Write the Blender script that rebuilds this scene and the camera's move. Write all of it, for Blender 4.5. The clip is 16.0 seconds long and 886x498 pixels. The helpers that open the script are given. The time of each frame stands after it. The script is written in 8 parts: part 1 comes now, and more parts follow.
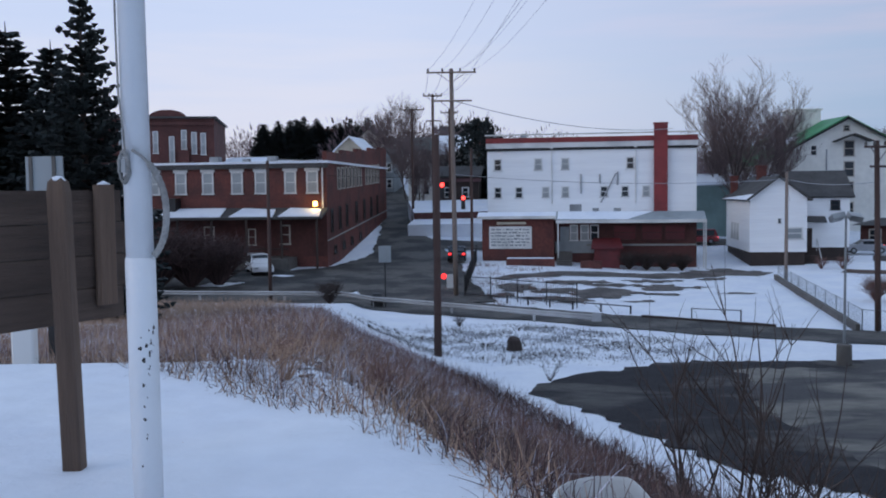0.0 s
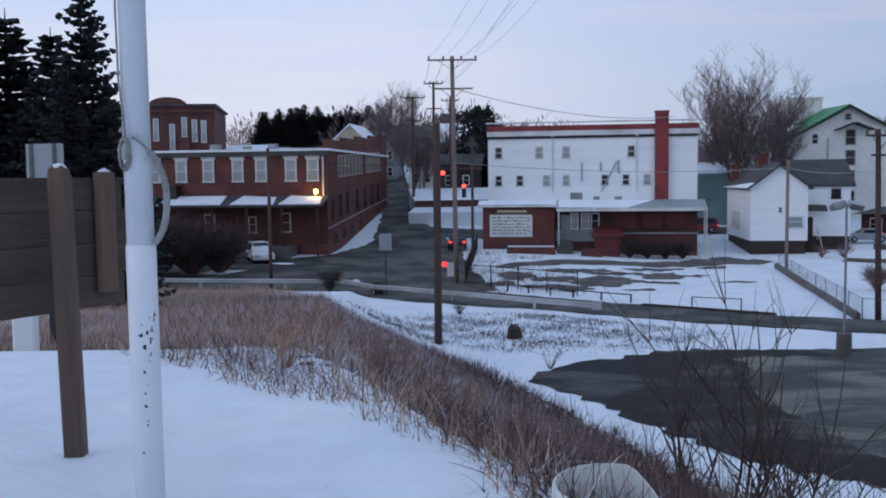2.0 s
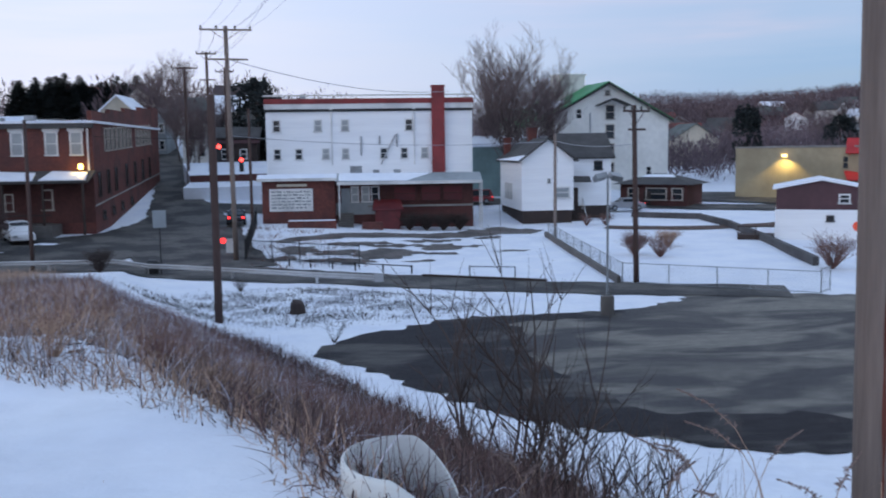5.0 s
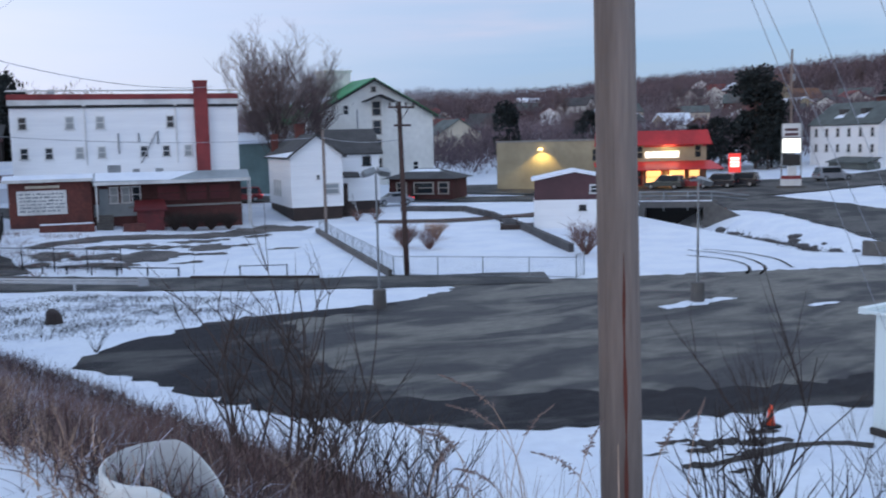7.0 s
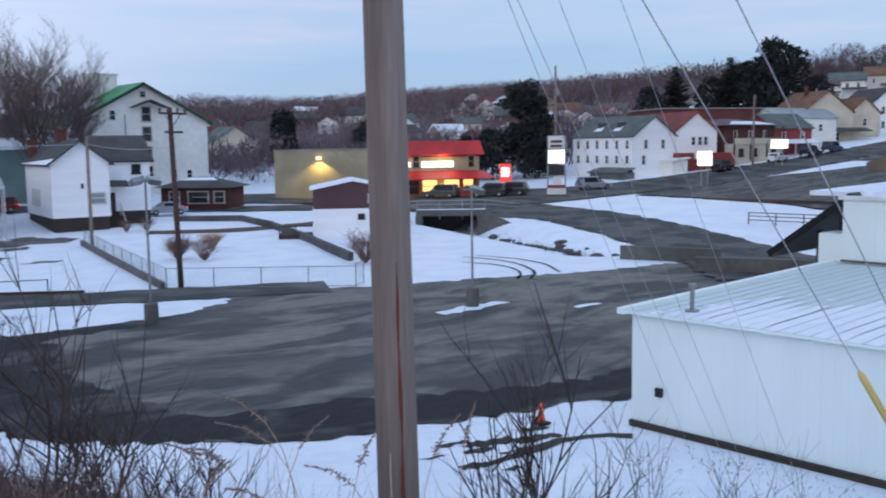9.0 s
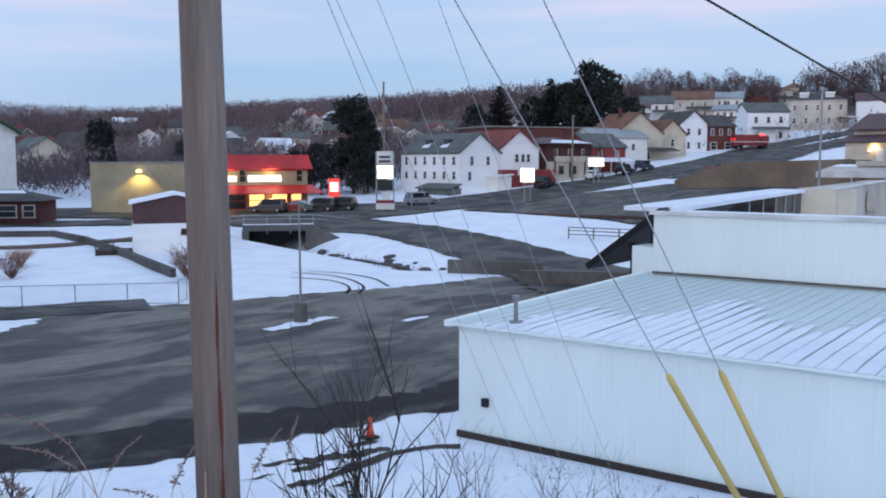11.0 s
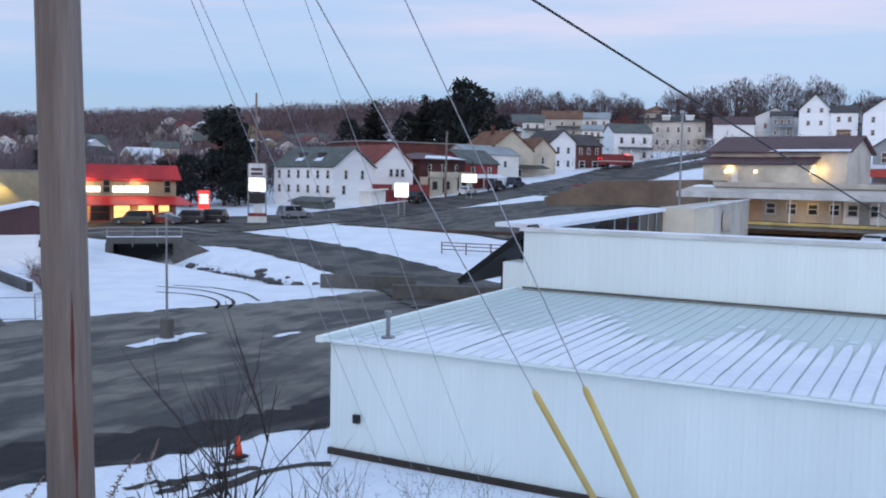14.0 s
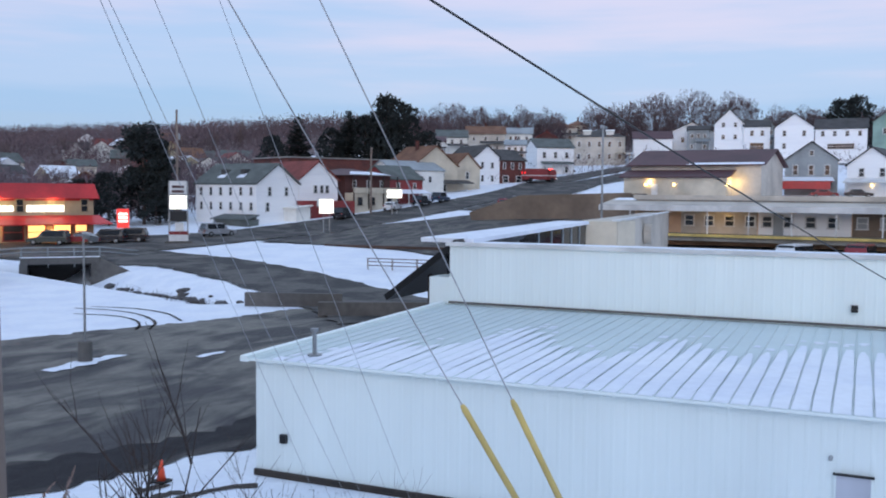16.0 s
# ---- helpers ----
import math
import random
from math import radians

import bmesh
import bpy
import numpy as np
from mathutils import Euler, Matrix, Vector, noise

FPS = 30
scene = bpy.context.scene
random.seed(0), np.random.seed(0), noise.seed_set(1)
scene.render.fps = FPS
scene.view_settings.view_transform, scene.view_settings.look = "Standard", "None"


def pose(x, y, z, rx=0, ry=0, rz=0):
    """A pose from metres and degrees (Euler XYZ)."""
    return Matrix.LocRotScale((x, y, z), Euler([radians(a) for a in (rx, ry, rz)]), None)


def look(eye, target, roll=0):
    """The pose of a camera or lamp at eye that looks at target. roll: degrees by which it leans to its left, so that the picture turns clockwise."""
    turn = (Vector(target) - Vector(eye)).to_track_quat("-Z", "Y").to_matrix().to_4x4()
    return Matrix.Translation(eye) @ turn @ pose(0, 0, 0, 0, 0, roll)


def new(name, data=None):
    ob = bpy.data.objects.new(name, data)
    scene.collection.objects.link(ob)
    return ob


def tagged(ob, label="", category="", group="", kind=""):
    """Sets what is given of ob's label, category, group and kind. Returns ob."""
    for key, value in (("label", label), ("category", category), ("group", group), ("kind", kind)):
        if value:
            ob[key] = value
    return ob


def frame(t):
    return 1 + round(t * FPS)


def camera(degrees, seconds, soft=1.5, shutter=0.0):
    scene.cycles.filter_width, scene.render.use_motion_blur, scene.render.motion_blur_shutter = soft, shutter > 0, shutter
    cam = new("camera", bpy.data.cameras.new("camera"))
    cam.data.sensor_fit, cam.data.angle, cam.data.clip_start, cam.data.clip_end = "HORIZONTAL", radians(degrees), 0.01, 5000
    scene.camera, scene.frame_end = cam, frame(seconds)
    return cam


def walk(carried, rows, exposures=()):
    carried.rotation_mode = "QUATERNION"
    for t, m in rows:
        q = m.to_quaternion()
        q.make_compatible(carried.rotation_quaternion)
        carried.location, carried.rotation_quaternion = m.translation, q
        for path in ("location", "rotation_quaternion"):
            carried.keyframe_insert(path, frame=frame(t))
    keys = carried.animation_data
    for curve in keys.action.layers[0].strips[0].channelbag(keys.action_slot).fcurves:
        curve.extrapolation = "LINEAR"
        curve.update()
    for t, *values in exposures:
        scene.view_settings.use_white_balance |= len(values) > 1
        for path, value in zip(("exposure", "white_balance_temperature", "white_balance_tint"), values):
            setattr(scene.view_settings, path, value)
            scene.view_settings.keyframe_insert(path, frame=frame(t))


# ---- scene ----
# camera and its walk
cam = camera(50.56, 16.0, soft=1.9, shutter=0.35)
ROWS = [
    (0, 0.000, 0.000, 8.000, 86.452, 0.743, -0.046),
    (0.5, -0.000, -0.006, 8.001, 86.270, 0.651, -0.098),
    (1, -0.002, -0.008, 8.001, 85.969, 0.490, -0.190),
    (1.5, 0.001, -0.009, 8.001, 85.775, 0.554, 0.015),
    (2, 0.002, -0.006, 7.999, 85.725, 0.651, -0.004),
    (2.5, 0.000, -0.009, 7.999, 85.602, 0.660, 0.006),
    (3, -0.001, -0.006, 7.999, 85.510, 0.510, 0.118),
    (3.5, 0.003, -0.005, 7.997, 85.109, 0.732, -2.117),
    (4, -0.011, 0.039, 7.992, 83.904, 0.439, -6.338),
    (4.5, 0.015, 0.034, 7.988, 84.574, 0.381, -9.653),
    (4.7, -0.005, 0.027, 8.007, 84.361, 0.545, -11.163),
    (6.8, 0.001, -0.129, 8.029, 83.058, 1.364, -25.675),
    (7, 0.027, -0.103, 8.021, 83.438, 1.362, -27.333),
    (7.5, 0.008, -0.152, 8.047, 83.843, 1.342, -31.444),
    (8, 0.068, -0.104, 8.023, 84.077, 0.854, -35.450),
    (8.5, 0.073, -0.123, 8.030, 83.974, 0.798, -36.591),
    (9, 0.106, -0.089, 8.017, 83.737, 0.763, -40.717),
    (9.5, 0.138, -0.060, 8.008, 84.052, 0.530, -44.092),
    (9.7, 0.154, -0.058, 8.000, 84.020, 0.390, -45.597),
    (11.8, 0.189, -0.108, 7.968, 84.976, -0.233, -53.667),
    (12, 0.195, -0.110, 8.010, 85.024, -0.384, -54.600),
    (12.5, 0.211, -0.104, 8.007, 85.508, -0.613, -56.460),
    (13, 0.213, -0.104, 8.005, 85.372, -0.700, -57.021),
    (13.5, 0.213, -0.104, 8.006, 85.488, -0.886, -57.761),
    (14, 0.211, -0.107, 8.005, 85.526, -0.975, -58.705),
    (14.5, 0.210, -0.105, 8.007, 85.649, -1.131, -60.300),
    (15, 0.227, -0.100, 8.003, 86.130, -0.783, -61.432),
    (15.5, 0.213, -0.106, 8.007, 86.484, -0.385, -61.734),
    (16, 0.250, -0.089, 7.996, 86.524, -0.421, -63.264),
]
walk(cam, [(r[0], pose(*r[1:])) for r in ROWS], exposures=((0.0, -0.42), (3.0, -0.40), (4.5, -0.24), (7.0, -0.12), (9.5, -0.05), (12.0, -0.02), (16.0, -0.03)))

# ---- sky and light ----
world = bpy.data.worlds.new("dusk_sky")
scene.world = world
world.use_nodes = True
wn, wl = world.node_tree.nodes, world.node_tree.links
wn.clear()


def wnode(kind, **kw):
    n = wn.new(kind)
    for k, v in kw.items():
        n.inputs[k].default_value = v
    return n


def ramp_node(nodes, stops, mode="EASE"):
    n = nodes.new("ShaderNodeValToRGB")
    n.color_ramp.interpolation = mode
    while len(n.color_ramp.elements) < len(stops):
        n.color_ramp.elements.new(0.5)
    for e, (p, c) in zip(n.color_ramp.elements, stops):
        e.position, e.color = p, (*c, 1)
    return n


sky = wn.new("ShaderNodeTexSky")
sky.sky_type, sky.sun_disc = "NISHITA", False
sky.sun_elevation, sky.sun_rotation = radians(3), radians(-105)
sky.air_density, sky.dust_density = 1.0, 1.2
tc = wn.new("ShaderNodeTexCoord")
sep = wn.new("ShaderNodeSeparateXYZ")
wl.new(tc.outputs["Generated"], sep.inputs[0])
# towards the sunset (west) and away from it, by height above the horizon
west = ramp_node(wn, [(0.0, (1.05, 1.04, 1.20)), (0.07, (1.01, 1.06, 1.33)), (0.16, (0.87, 1.00, 1.37)), (0.34, (0.66, 0.87, 1.30)), (1.0, (0.55, 0.755, 1.18))])
east = ramp_node(wn, [(0.0, (0.37, 0.58, 0.91)), (0.05, (0.34, 0.57, 0.95)), (0.12, (0.44, 0.62, 0.98)), (0.20, (0.71, 0.70, 0.98)), (0.38, (0.67, 0.81, 1.08)), (1.0, (0.57, 0.77, 1.15))])
wob = wn.new("ShaderNodeTexNoise")
wob.inputs["Scale"].default_value, wob.inputs["Detail"].default_value = 3.0, 6.0
mapn = wn.new("ShaderNodeMapping")
mapn.inputs["Scale"].default_value = (0.8, 0.8, 8.0)
wl.new(tc.outputs["Generated"], mapn.inputs[0])
wl.new(mapn.outputs[0], wob.inputs[0])
wm = wn.new("ShaderNodeMath"); wm.operation = "MULTIPLY_ADD"
wm.inputs[1].default_value, wm.inputs[2].default_value = 0.26, -0.13
wl.new(wob.outputs[0], wm.inputs[0])
wa = wn.new("ShaderNodeMath"); wa.operation = "ADD"
wl.new(sep.outputs[2], wa.inputs[0]); wl.new(wm.outputs[0], wa.inputs[1])
for r in (west, east):
    wl.new(wa.outputs[0], r.inputs[0])
side = wn.new("ShaderNodeMapRange")
side.inputs["From Min"].default_value, side.inputs["From Max"].default_value = -0.15, 0.62
side.interpolation_type = "SMOOTHSTEP"
wl.new(sep.outputs[0], side.inputs[0])
mix = wn.new("ShaderNodeMix"); mix.data_type = "RGBA"
wl.new(side.outputs[0], mix.inputs[0]); wl.new(west.outputs[0], mix.inputs[6]); wl.new(east.outputs[0], mix.inputs[7])
cloud = wn.new("ShaderNodeBackground"); cloud.inputs[1].default_value = 0.86
wl.new(mix.outputs[2], cloud.inputs[0])
air = wn.new("ShaderNodeBackground"); air.inputs[1].default_value = 0.05
wl.new(sky.outputs[0], air.inputs[0])
add = wn.new("ShaderNodeAddShader")
wl.new(cloud.outputs[0], add.inputs[0]); wl.new(air.outputs[0], add.inputs[1])
wout = wn.new("ShaderNodeOutputWorld")
wl.new(add.outputs[0], wout.inputs[0])

sun = new("sun", bpy.data.lights.new("sun", "SUN"))
sun.data.energy, sun.data.angle, sun.data.color = 0.42, radians(30), (1.0, 0.93, 0.88)
sun.matrix_world = look((-60, -22, 30), (0, 0, 0))


# ---- materials ----
def mat(name, base, rough=0.7, var=0.15, scale=3.0, bump=0.0, bump_scale=30.0, metal=0.0, tint=None, stretch=(1, 1, 1), emit=None, power=0.0, isl=0.0, spec=0.5, edge=(0.35, 0.68), detail=3, warp=0.0):
    """A surface with two scales of colour variation, fine relief, and an optional second tint in blotches."""
    m = bpy.data.materials.new(name)
    m.use_nodes = True
    nt = m.node_tree
    N, L = nt.nodes, nt.links
    p = N["Principled BSDF"]
    p.inputs["Roughness"].default_value, p.inputs["Metallic"].default_value = rough, metal
    p.inputs["Specular IOR Level"].default_value = spec
    co = N.new("ShaderNodeTexCoord")
    mp = N.new("ShaderNodeMapping"); mp.inputs["Scale"].default_value = stretch
    L.new(co.outputs["Object"], mp.inputs[0])
    n1 = N.new("ShaderNodeTexNoise"); n1.inputs["Scale"].default_value, n1.inputs["Detail"].default_value = scale, 6
    n2 = N.new("ShaderNodeTexNoise"); n2.inputs["Scale"].default_value, n2.inputs["Detail"].default_value = scale * 0.13, detail
    n2.inputs["Distortion"].default_value = warp
    for n in (n1, n2):
        L.new(mp.outputs[0], n.inputs[0])
    t = tint or tuple(c * 0.7 for c in base)
    r2 = ramp_node(N, [(edge[0], base), (edge[1], t)])
    L.new(n2.outputs[0], r2.inputs[0])
    hv = N.new("ShaderNodeHueSaturation")
    mr = N.new("ShaderNodeMapRange")
    mr.inputs["To Min"].default_value, mr.inputs["To Max"].default_value = 1 - var * 1.6, 1 + var * 1.6
    L.new(n1.outputs[0], mr.inputs[0])
    val = mr.outputs[0]
    if isl:
        g = N.new("ShaderNodeNewGeometry")
        mi = N.new("ShaderNodeMapRange"); mi.inputs["To Min"].default_value, mi.inputs["To Max"].default_value = 1 - isl, 1 + isl
        L.new(g.outputs["Random Per Island"], mi.inputs[0])
        mu = N.new("ShaderNodeMath"); mu.operation = "MULTIPLY"
        L.new(val, mu.inputs[0]); L.new(mi.outputs[0], mu.inputs[1])
        val = mu.outputs[0]
    L.new(val, hv.inputs["Value"]); L.new(r2.outputs[0], hv.inputs["Color"]); L.new(hv.outputs[0], p.inputs["Base Color"])
    if bump:
        nb = N.new("ShaderNodeTexNoise"); nb.inputs["Scale"].default_value, nb.inputs["Detail"].default_value = bump_scale, 4
        L.new(mp.outputs[0], nb.inputs[0])
        b = N.new("ShaderNodeBump"); b.inputs["Strength"].default_value, b.inputs["Distance"].default_value = bump, 0.05
        L.new(nb.outputs[0], b.inputs["Height"]); L.new(b.outputs[0], p.inputs["Normal"])
    if emit:
        p.inputs["Emission Color"].default_value, p.inputs["Emission Strength"].default_value = (*emit, 1), power
    return m


SNOW = mat("snow", (0.82, 0.85, 0.89), 0.6, 0.06, 3.0, 0.8, 4.0, tint=(0.74, 0.78, 0.85))
ASPHALT = mat("asphalt", (0.052, 0.050, 0.051), 0.7, 0.5, 3.0, 0.4, 40, tint=(0.125, 0.117, 0.102), stretch=(0.5, 1.2, 1), spec=0.2, edge=(0.39, 0.60), detail=9, warp=0.9)
LOTTAR = mat("patched_wet_asphalt", (0.046, 0.044, 0.045), 0.62, 0.35, 2.4, 0.4, 40, tint=(0.175, 0.163, 0.137), stretch=(0.55, 1.15, 1), spec=0.25, edge=(0.38, 0.63), detail=12, warp=1.0)
DARKTAR = mat("dark_asphalt_patch", (0.026, 0.025, 0.028), 0.6, 0.4, 2.2, 0.3, 40, tint=(0.085, 0.080, 0.074), stretch=(0.55, 1.1, 1), spec=0.06, edge=(0.5, 0.62), detail=9, warp=0.9)
ROADTAR = mat("road_asphalt", (0.045, 0.044, 0.043), 0.75, 0.35, 2.5, 0.3, 40, tint=(0.11, 0.103, 0.094), spec=0.25, edge=(0.42, 0.6))
BRICK = mat("red_brick", (0.14, 0.043, 0.034), 0.85, 0.28, 4.0, 0.3, 20, tint=(0.085, 0.032, 0.028))
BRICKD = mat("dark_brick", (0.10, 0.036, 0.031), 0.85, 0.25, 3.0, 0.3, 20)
WHITE = mat("white_painted_siding", (0.86, 0.87, 0.87), 0.6, 0.05, 1.5, 0.2, 12, tint=(0.80, 0.81, 0.82), stretch=(0.3, 0.3, 6))
OFFW = mat("weathered_white_block", (0.80, 0.79, 0.74), 0.8, 0.10, 1.2, 0.3, 10, tint=(0.68, 0.67, 0.62))
PEACH = mat("peach_rendered_wall", (0.64, 0.42, 0.27), 0.8, 0.1, 1.5)
BROWNC = mat("brown_stained_concrete", (0.21, 0.16, 0.12), 0.85, 0.15, 1.5, 0.3, 8)
CREAM = mat("cream_siding", (0.62, 0.55, 0.43), 0.7, 0.08, 2.0)
TAN = mat("tan_block_wall", (0.42, 0.36, 0.24), 0.8, 0.1, 1.5)
BEIGE = mat("beige_siding", (0.55, 0.50, 0.43), 0.75, 0.1, 2.0)
GREYS = mat("grey_siding", (0.30, 0.33, 0.34), 0.7, 0.1, 2.0)
GREYD = mat("pale_grey_door_paint", (0.50, 0.52, 0.58), 0.5, 0.06, 2.0)
GREENS = mat("pale_green_siding", (0.25, 0.38, 0.33), 0.7, 0.1, 2.0)
ROOFM = mat("pale_galvanized_roof", (0.59, 0.68, 0.67), 0.45, 0.05, 0.8, tint=(0.53, 0.61, 0.61))
METALW = mat("white_steel_siding", (0.79, 0.86, 0.83), 0.42, 0.05, 0.8, tint=(0.74, 0.81, 0.79), stretch=(1, 1, 0.25))
SHINGLE = mat("dark_shingle", (0.075, 0.072, 0.07), 0.9, 0.25, 4.0, 0.4, 15)
SHINGLEG = mat("grey_green_shingle", (0.12, 0.135, 0.125), 0.9, 0.2, 4.0)
SHINGLEB = mat("brown_shingle", (0.20, 0.10, 0.06), 0.9, 0.2, 4.0)
SHINGLER = mat("red_shingle", (0.22, 0.05, 0.04), 0.85, 0.2, 4.0)
MAROON = mat("maroon_metal_roof", (0.085, 0.035, 0.04), 0.6, 0.15, 2.0)
GREENR = mat("green_metal_roof", (0.03, 0.26, 0.085), 0.5, 0.15, 2.0)
TEAL = mat("dull_teal_siding", (0.20, 0.29, 0.28), 0.7, 0.15, 1.5)
REDP = mat("red_paint", (0.24, 0.03, 0.03), 0.55, 0.12, 3.0)
REDD = mat("dark_red_shutter_paint", (0.15, 0.018, 0.02), 0.55, 0.15, 3.0, tint=(0.09, 0.014, 0.016))
REDB = mat("bright_red_metal", (0.55, 0.03, 0.03), 0.4, 0.1, 3.0)
TRIM = mat("white_trim", (0.72, 0.72, 0.70), 0.6, 0.06, 3.0)
GLASS = mat("dark_window_glass", (0.025, 0.03, 0.035), 0.08, 0.2, 1.0)
BLIND = mat("window_with_pale_blind", (0.36, 0.38, 0.38), 0.3, 0.15, 2.0)
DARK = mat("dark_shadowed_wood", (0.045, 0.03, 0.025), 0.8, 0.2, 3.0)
BLACK = mat("black_iron", (0.012, 0.012, 0.013), 0.5, 0.2, 5.0)
RUBBER = mat("tyre_rubber", (0.015, 0.015, 0.015), 0.8, 0.1, 8.0)
CONC = mat("concrete", (0.30, 0.29, 0.27), 0.85, 0.18, 2.5, 0.4, 20)
CONCD = mat("dark_wet_concrete", (0.13, 0.12, 0.11), 0.8, 0.25, 2.5, 0.4, 12)
STEEL = mat("galvanized_steel", (0.34, 0.36, 0.37), 0.4, 0.12, 6.0, metal=0.6)
RAILM = mat("dull_galvanized_rail", (0.46, 0.47, 0.48), 0.55, 0.15, 2.0, tint=(0.34, 0.34, 0.34))
POLEW = mat("weathered_pole_wood", (0.25, 0.195, 0.165), 0.85, 0.25, 9.0, 0.6, 40, tint=(0.18, 0.138, 0.115), stretch=(3, 3, 0.18))
POLED = mat("creosoted_pole_wood", (0.085, 0.05, 0.042), 0.85, 0.25, 8.0, 0.4, 30, stretch=(2, 2, 0.2))
BOARD = mat("stained_brown_board", (0.052, 0.033, 0.025), 0.75, 0.34, 7.0, 0.5, 30, tint=(0.098, 0.066, 0.05), stretch=(0.35, 4, 4))
POSTW = mat("weathered_post_wood", (0.15, 0.098, 0.07), 0.8, 0.25, 7.0, 0.5, 35, tint=(0.085, 0.058, 0.044), stretch=(4, 4, 0.3))
PAINTW = mat("glossy_white_pole_paint", (0.74, 0.77, 0.80), 0.32, 0.04, 6.0, 0.15, 30, tint=(0.68, 0.72, 0.76))
CHIP = mat("bare_rusty_chip", (0.035, 0.03, 0.028), 0.8, 0.3, 30.0)
ROPE = mat("grey_rope", (0.38, 0.38, 0.37), 0.9, 0.25, 60.0, 0.6, 90)
YELLOW = mat("yellow_plastic", (0.66, 0.50, 0.16), 0.5, 0.1, 5.0)
ORANGE = mat("orange_cone_rubber", (1.0, 0.12, 0.05), 0.5, 0.08, 5.0)
CABLE = mat("black_cable", (0.015, 0.015, 0.016), 0.6, 0.1, 5.0)
WIRE = mat("grey_wire", (0.36, 0.37, 0.39), 0.5, 0.1, 5.0)
BARK = mat("grey_brown_bark", (0.085, 0.062, 0.054), 0.9, 0.25, 6.0)
TWIG = mat("reddish_twigs", (0.16, 0.115, 0.112), 0.9, 0.2, 3.0, isl=0.35)
NEEDLE = mat("dark_spruce_needles", (0.019, 0.026, 0.025), 0.8, 0.3, 2.0, isl=0.5)
STRAW = mat("dry_tan_grass", (0.46, 0.31, 0.22), 0.85, 0.15, 1.5, isl=0.4)
BRUSH = mat("brown_brush_stems", (0.20, 0.112, 0.095), 0.9, 0.2, 1.5, isl=0.4)
THORN = mat("dark_bramble_stems", (0.085, 0.052, 0.05), 0.9, 0.2, 1.5, isl=0.4)
FROST = mat("frosted_stems", (0.56, 0.54, 0.60), 0.85, 0.15, 1.5, isl=0.3)
WEEDT = mat("faded_weed_heads", (0.27, 0.19, 0.165), 0.9, 0.2, 3.0, isl=0.4)
THATCH = mat("matted_dead_grass", (0.20, 0.135, 0.105), 0.95, 0.45, 28.0, 1.0, 22, tint=(0.62, 0.63, 0.68), edge=(0.50, 0.60), detail=8, warp=0.6)
GRAVEL = mat("thawed_gravel", (0.13, 0.115, 0.105), 0.9, 0.4, 3.0, 0.6, 14, tint=(0.07, 0.062, 0.058))
EARTH = mat("dark_thawed_earth", (0.05, 0.04, 0.033), 0.9, 0.35, 2.5, 0.6, 12)
ROCK = mat("dark_rock", (0.09, 0.085, 0.085), 0.85, 0.3, 3.0, 0.5, 6)
RUST = mat("rust_brown_soil", (0.10, 0.06, 0.045), 0.9, 0.3, 1.0)


def ground_material():
    """Snow that gives way to brown leaf litter and scrub in the far woods."""
    m = mat("snow_over_leaf_litter", (0.82, 0.85, 0.89), 0.6, 0.06, 3.0, 0.8, 4.0, tint=(0.74, 0.78, 0.85))
    N, L = m.node_tree.nodes, m.node_tree.links
    p = N["Principled BSDF"]
    old = p.inputs["Base Color"].links[0].from_socket
    co = N.new("ShaderNodeTexCoord")
    flat = N.new("ShaderNodeVectorMath"); flat.operation = "MULTIPLY"
    flat.inputs[1].default_value = (1, 1, 0)
    L.new(co.outputs["Object"], flat.inputs[0])
    ln = N.new("ShaderNodeVectorMath"); ln.operation = "LENGTH"
    L.new(flat.outputs[0], ln.inputs[0])
    far = N.new("ShaderNodeMapRange"); far.interpolation_type = "SMOOTHSTEP"
    far.inputs["From Min"].default_value, far.inputs["From Max"].default_value = 190, 400
    far.inputs["To Max"].default_value = 0.62
    L.new(ln.outputs["Value"], far.inputs[0])
    nz = N.new("ShaderNodeTexNoise"); nz.inputs["Scale"].default_value, nz.inputs["Detail"].default_value = 0.06, 9
    L.new(co.outputs["Object"], nz.inputs[0])
    su = N.new("ShaderNodeMath"); su.operation = "ADD"
    L.new(far.outputs[0], su.inputs[0]); L.new(nz.outputs[0], su.inputs[1])
    cut = N.new("ShaderNodeMapRange"); cut.interpolation_type = "SMOOTHSTEP"
    cut.inputs["From Min"].default_value, cut.inputs["From Max"].default_value = 0.78, 0.92
    L.new(su.outputs[0], cut.inputs[0])
    mx = N.new("ShaderNodeMix"); mx.data_type = "RGBA"
    mx.inputs[7].default_value = (0.12, 0.085, 0.08, 1)
    L.new(cut.outputs[0], mx.inputs[0]); L.new(old, mx.inputs[6])
    L.new(mx.outputs[2], p.inputs["Base Color"])
    return m


GROUND = ground_material()


def glow(name, colour, power):
    return mat(name, colour, 0.5, 0.03, 2.0, emit=colour, power=power)


LAMPY = glow("sodium_lamp_glow", (1.0, 0.62, 0.16), 9.0)
SIGNL = glow("lit_white_sign_face", (1.0, 0.97, 0.86), 1.5)
REDL = glow("red_signal_glow", (1.0, 0.05, 0.04), 6.0)
TAIL = glow("red_tail_lamp", (1.0, 0.03, 0.03), 3.0)
HEADL = glow("white_lamp_glow", (1.0, 0.95, 0.85), 5.0)
SHOPL = glow("warm_shop_window_glow", (1.0, 0.60, 0.22), 1.6)
WARML = glow("warm_lamp_glow", (1.0, 0.70, 0.28), 5.0)


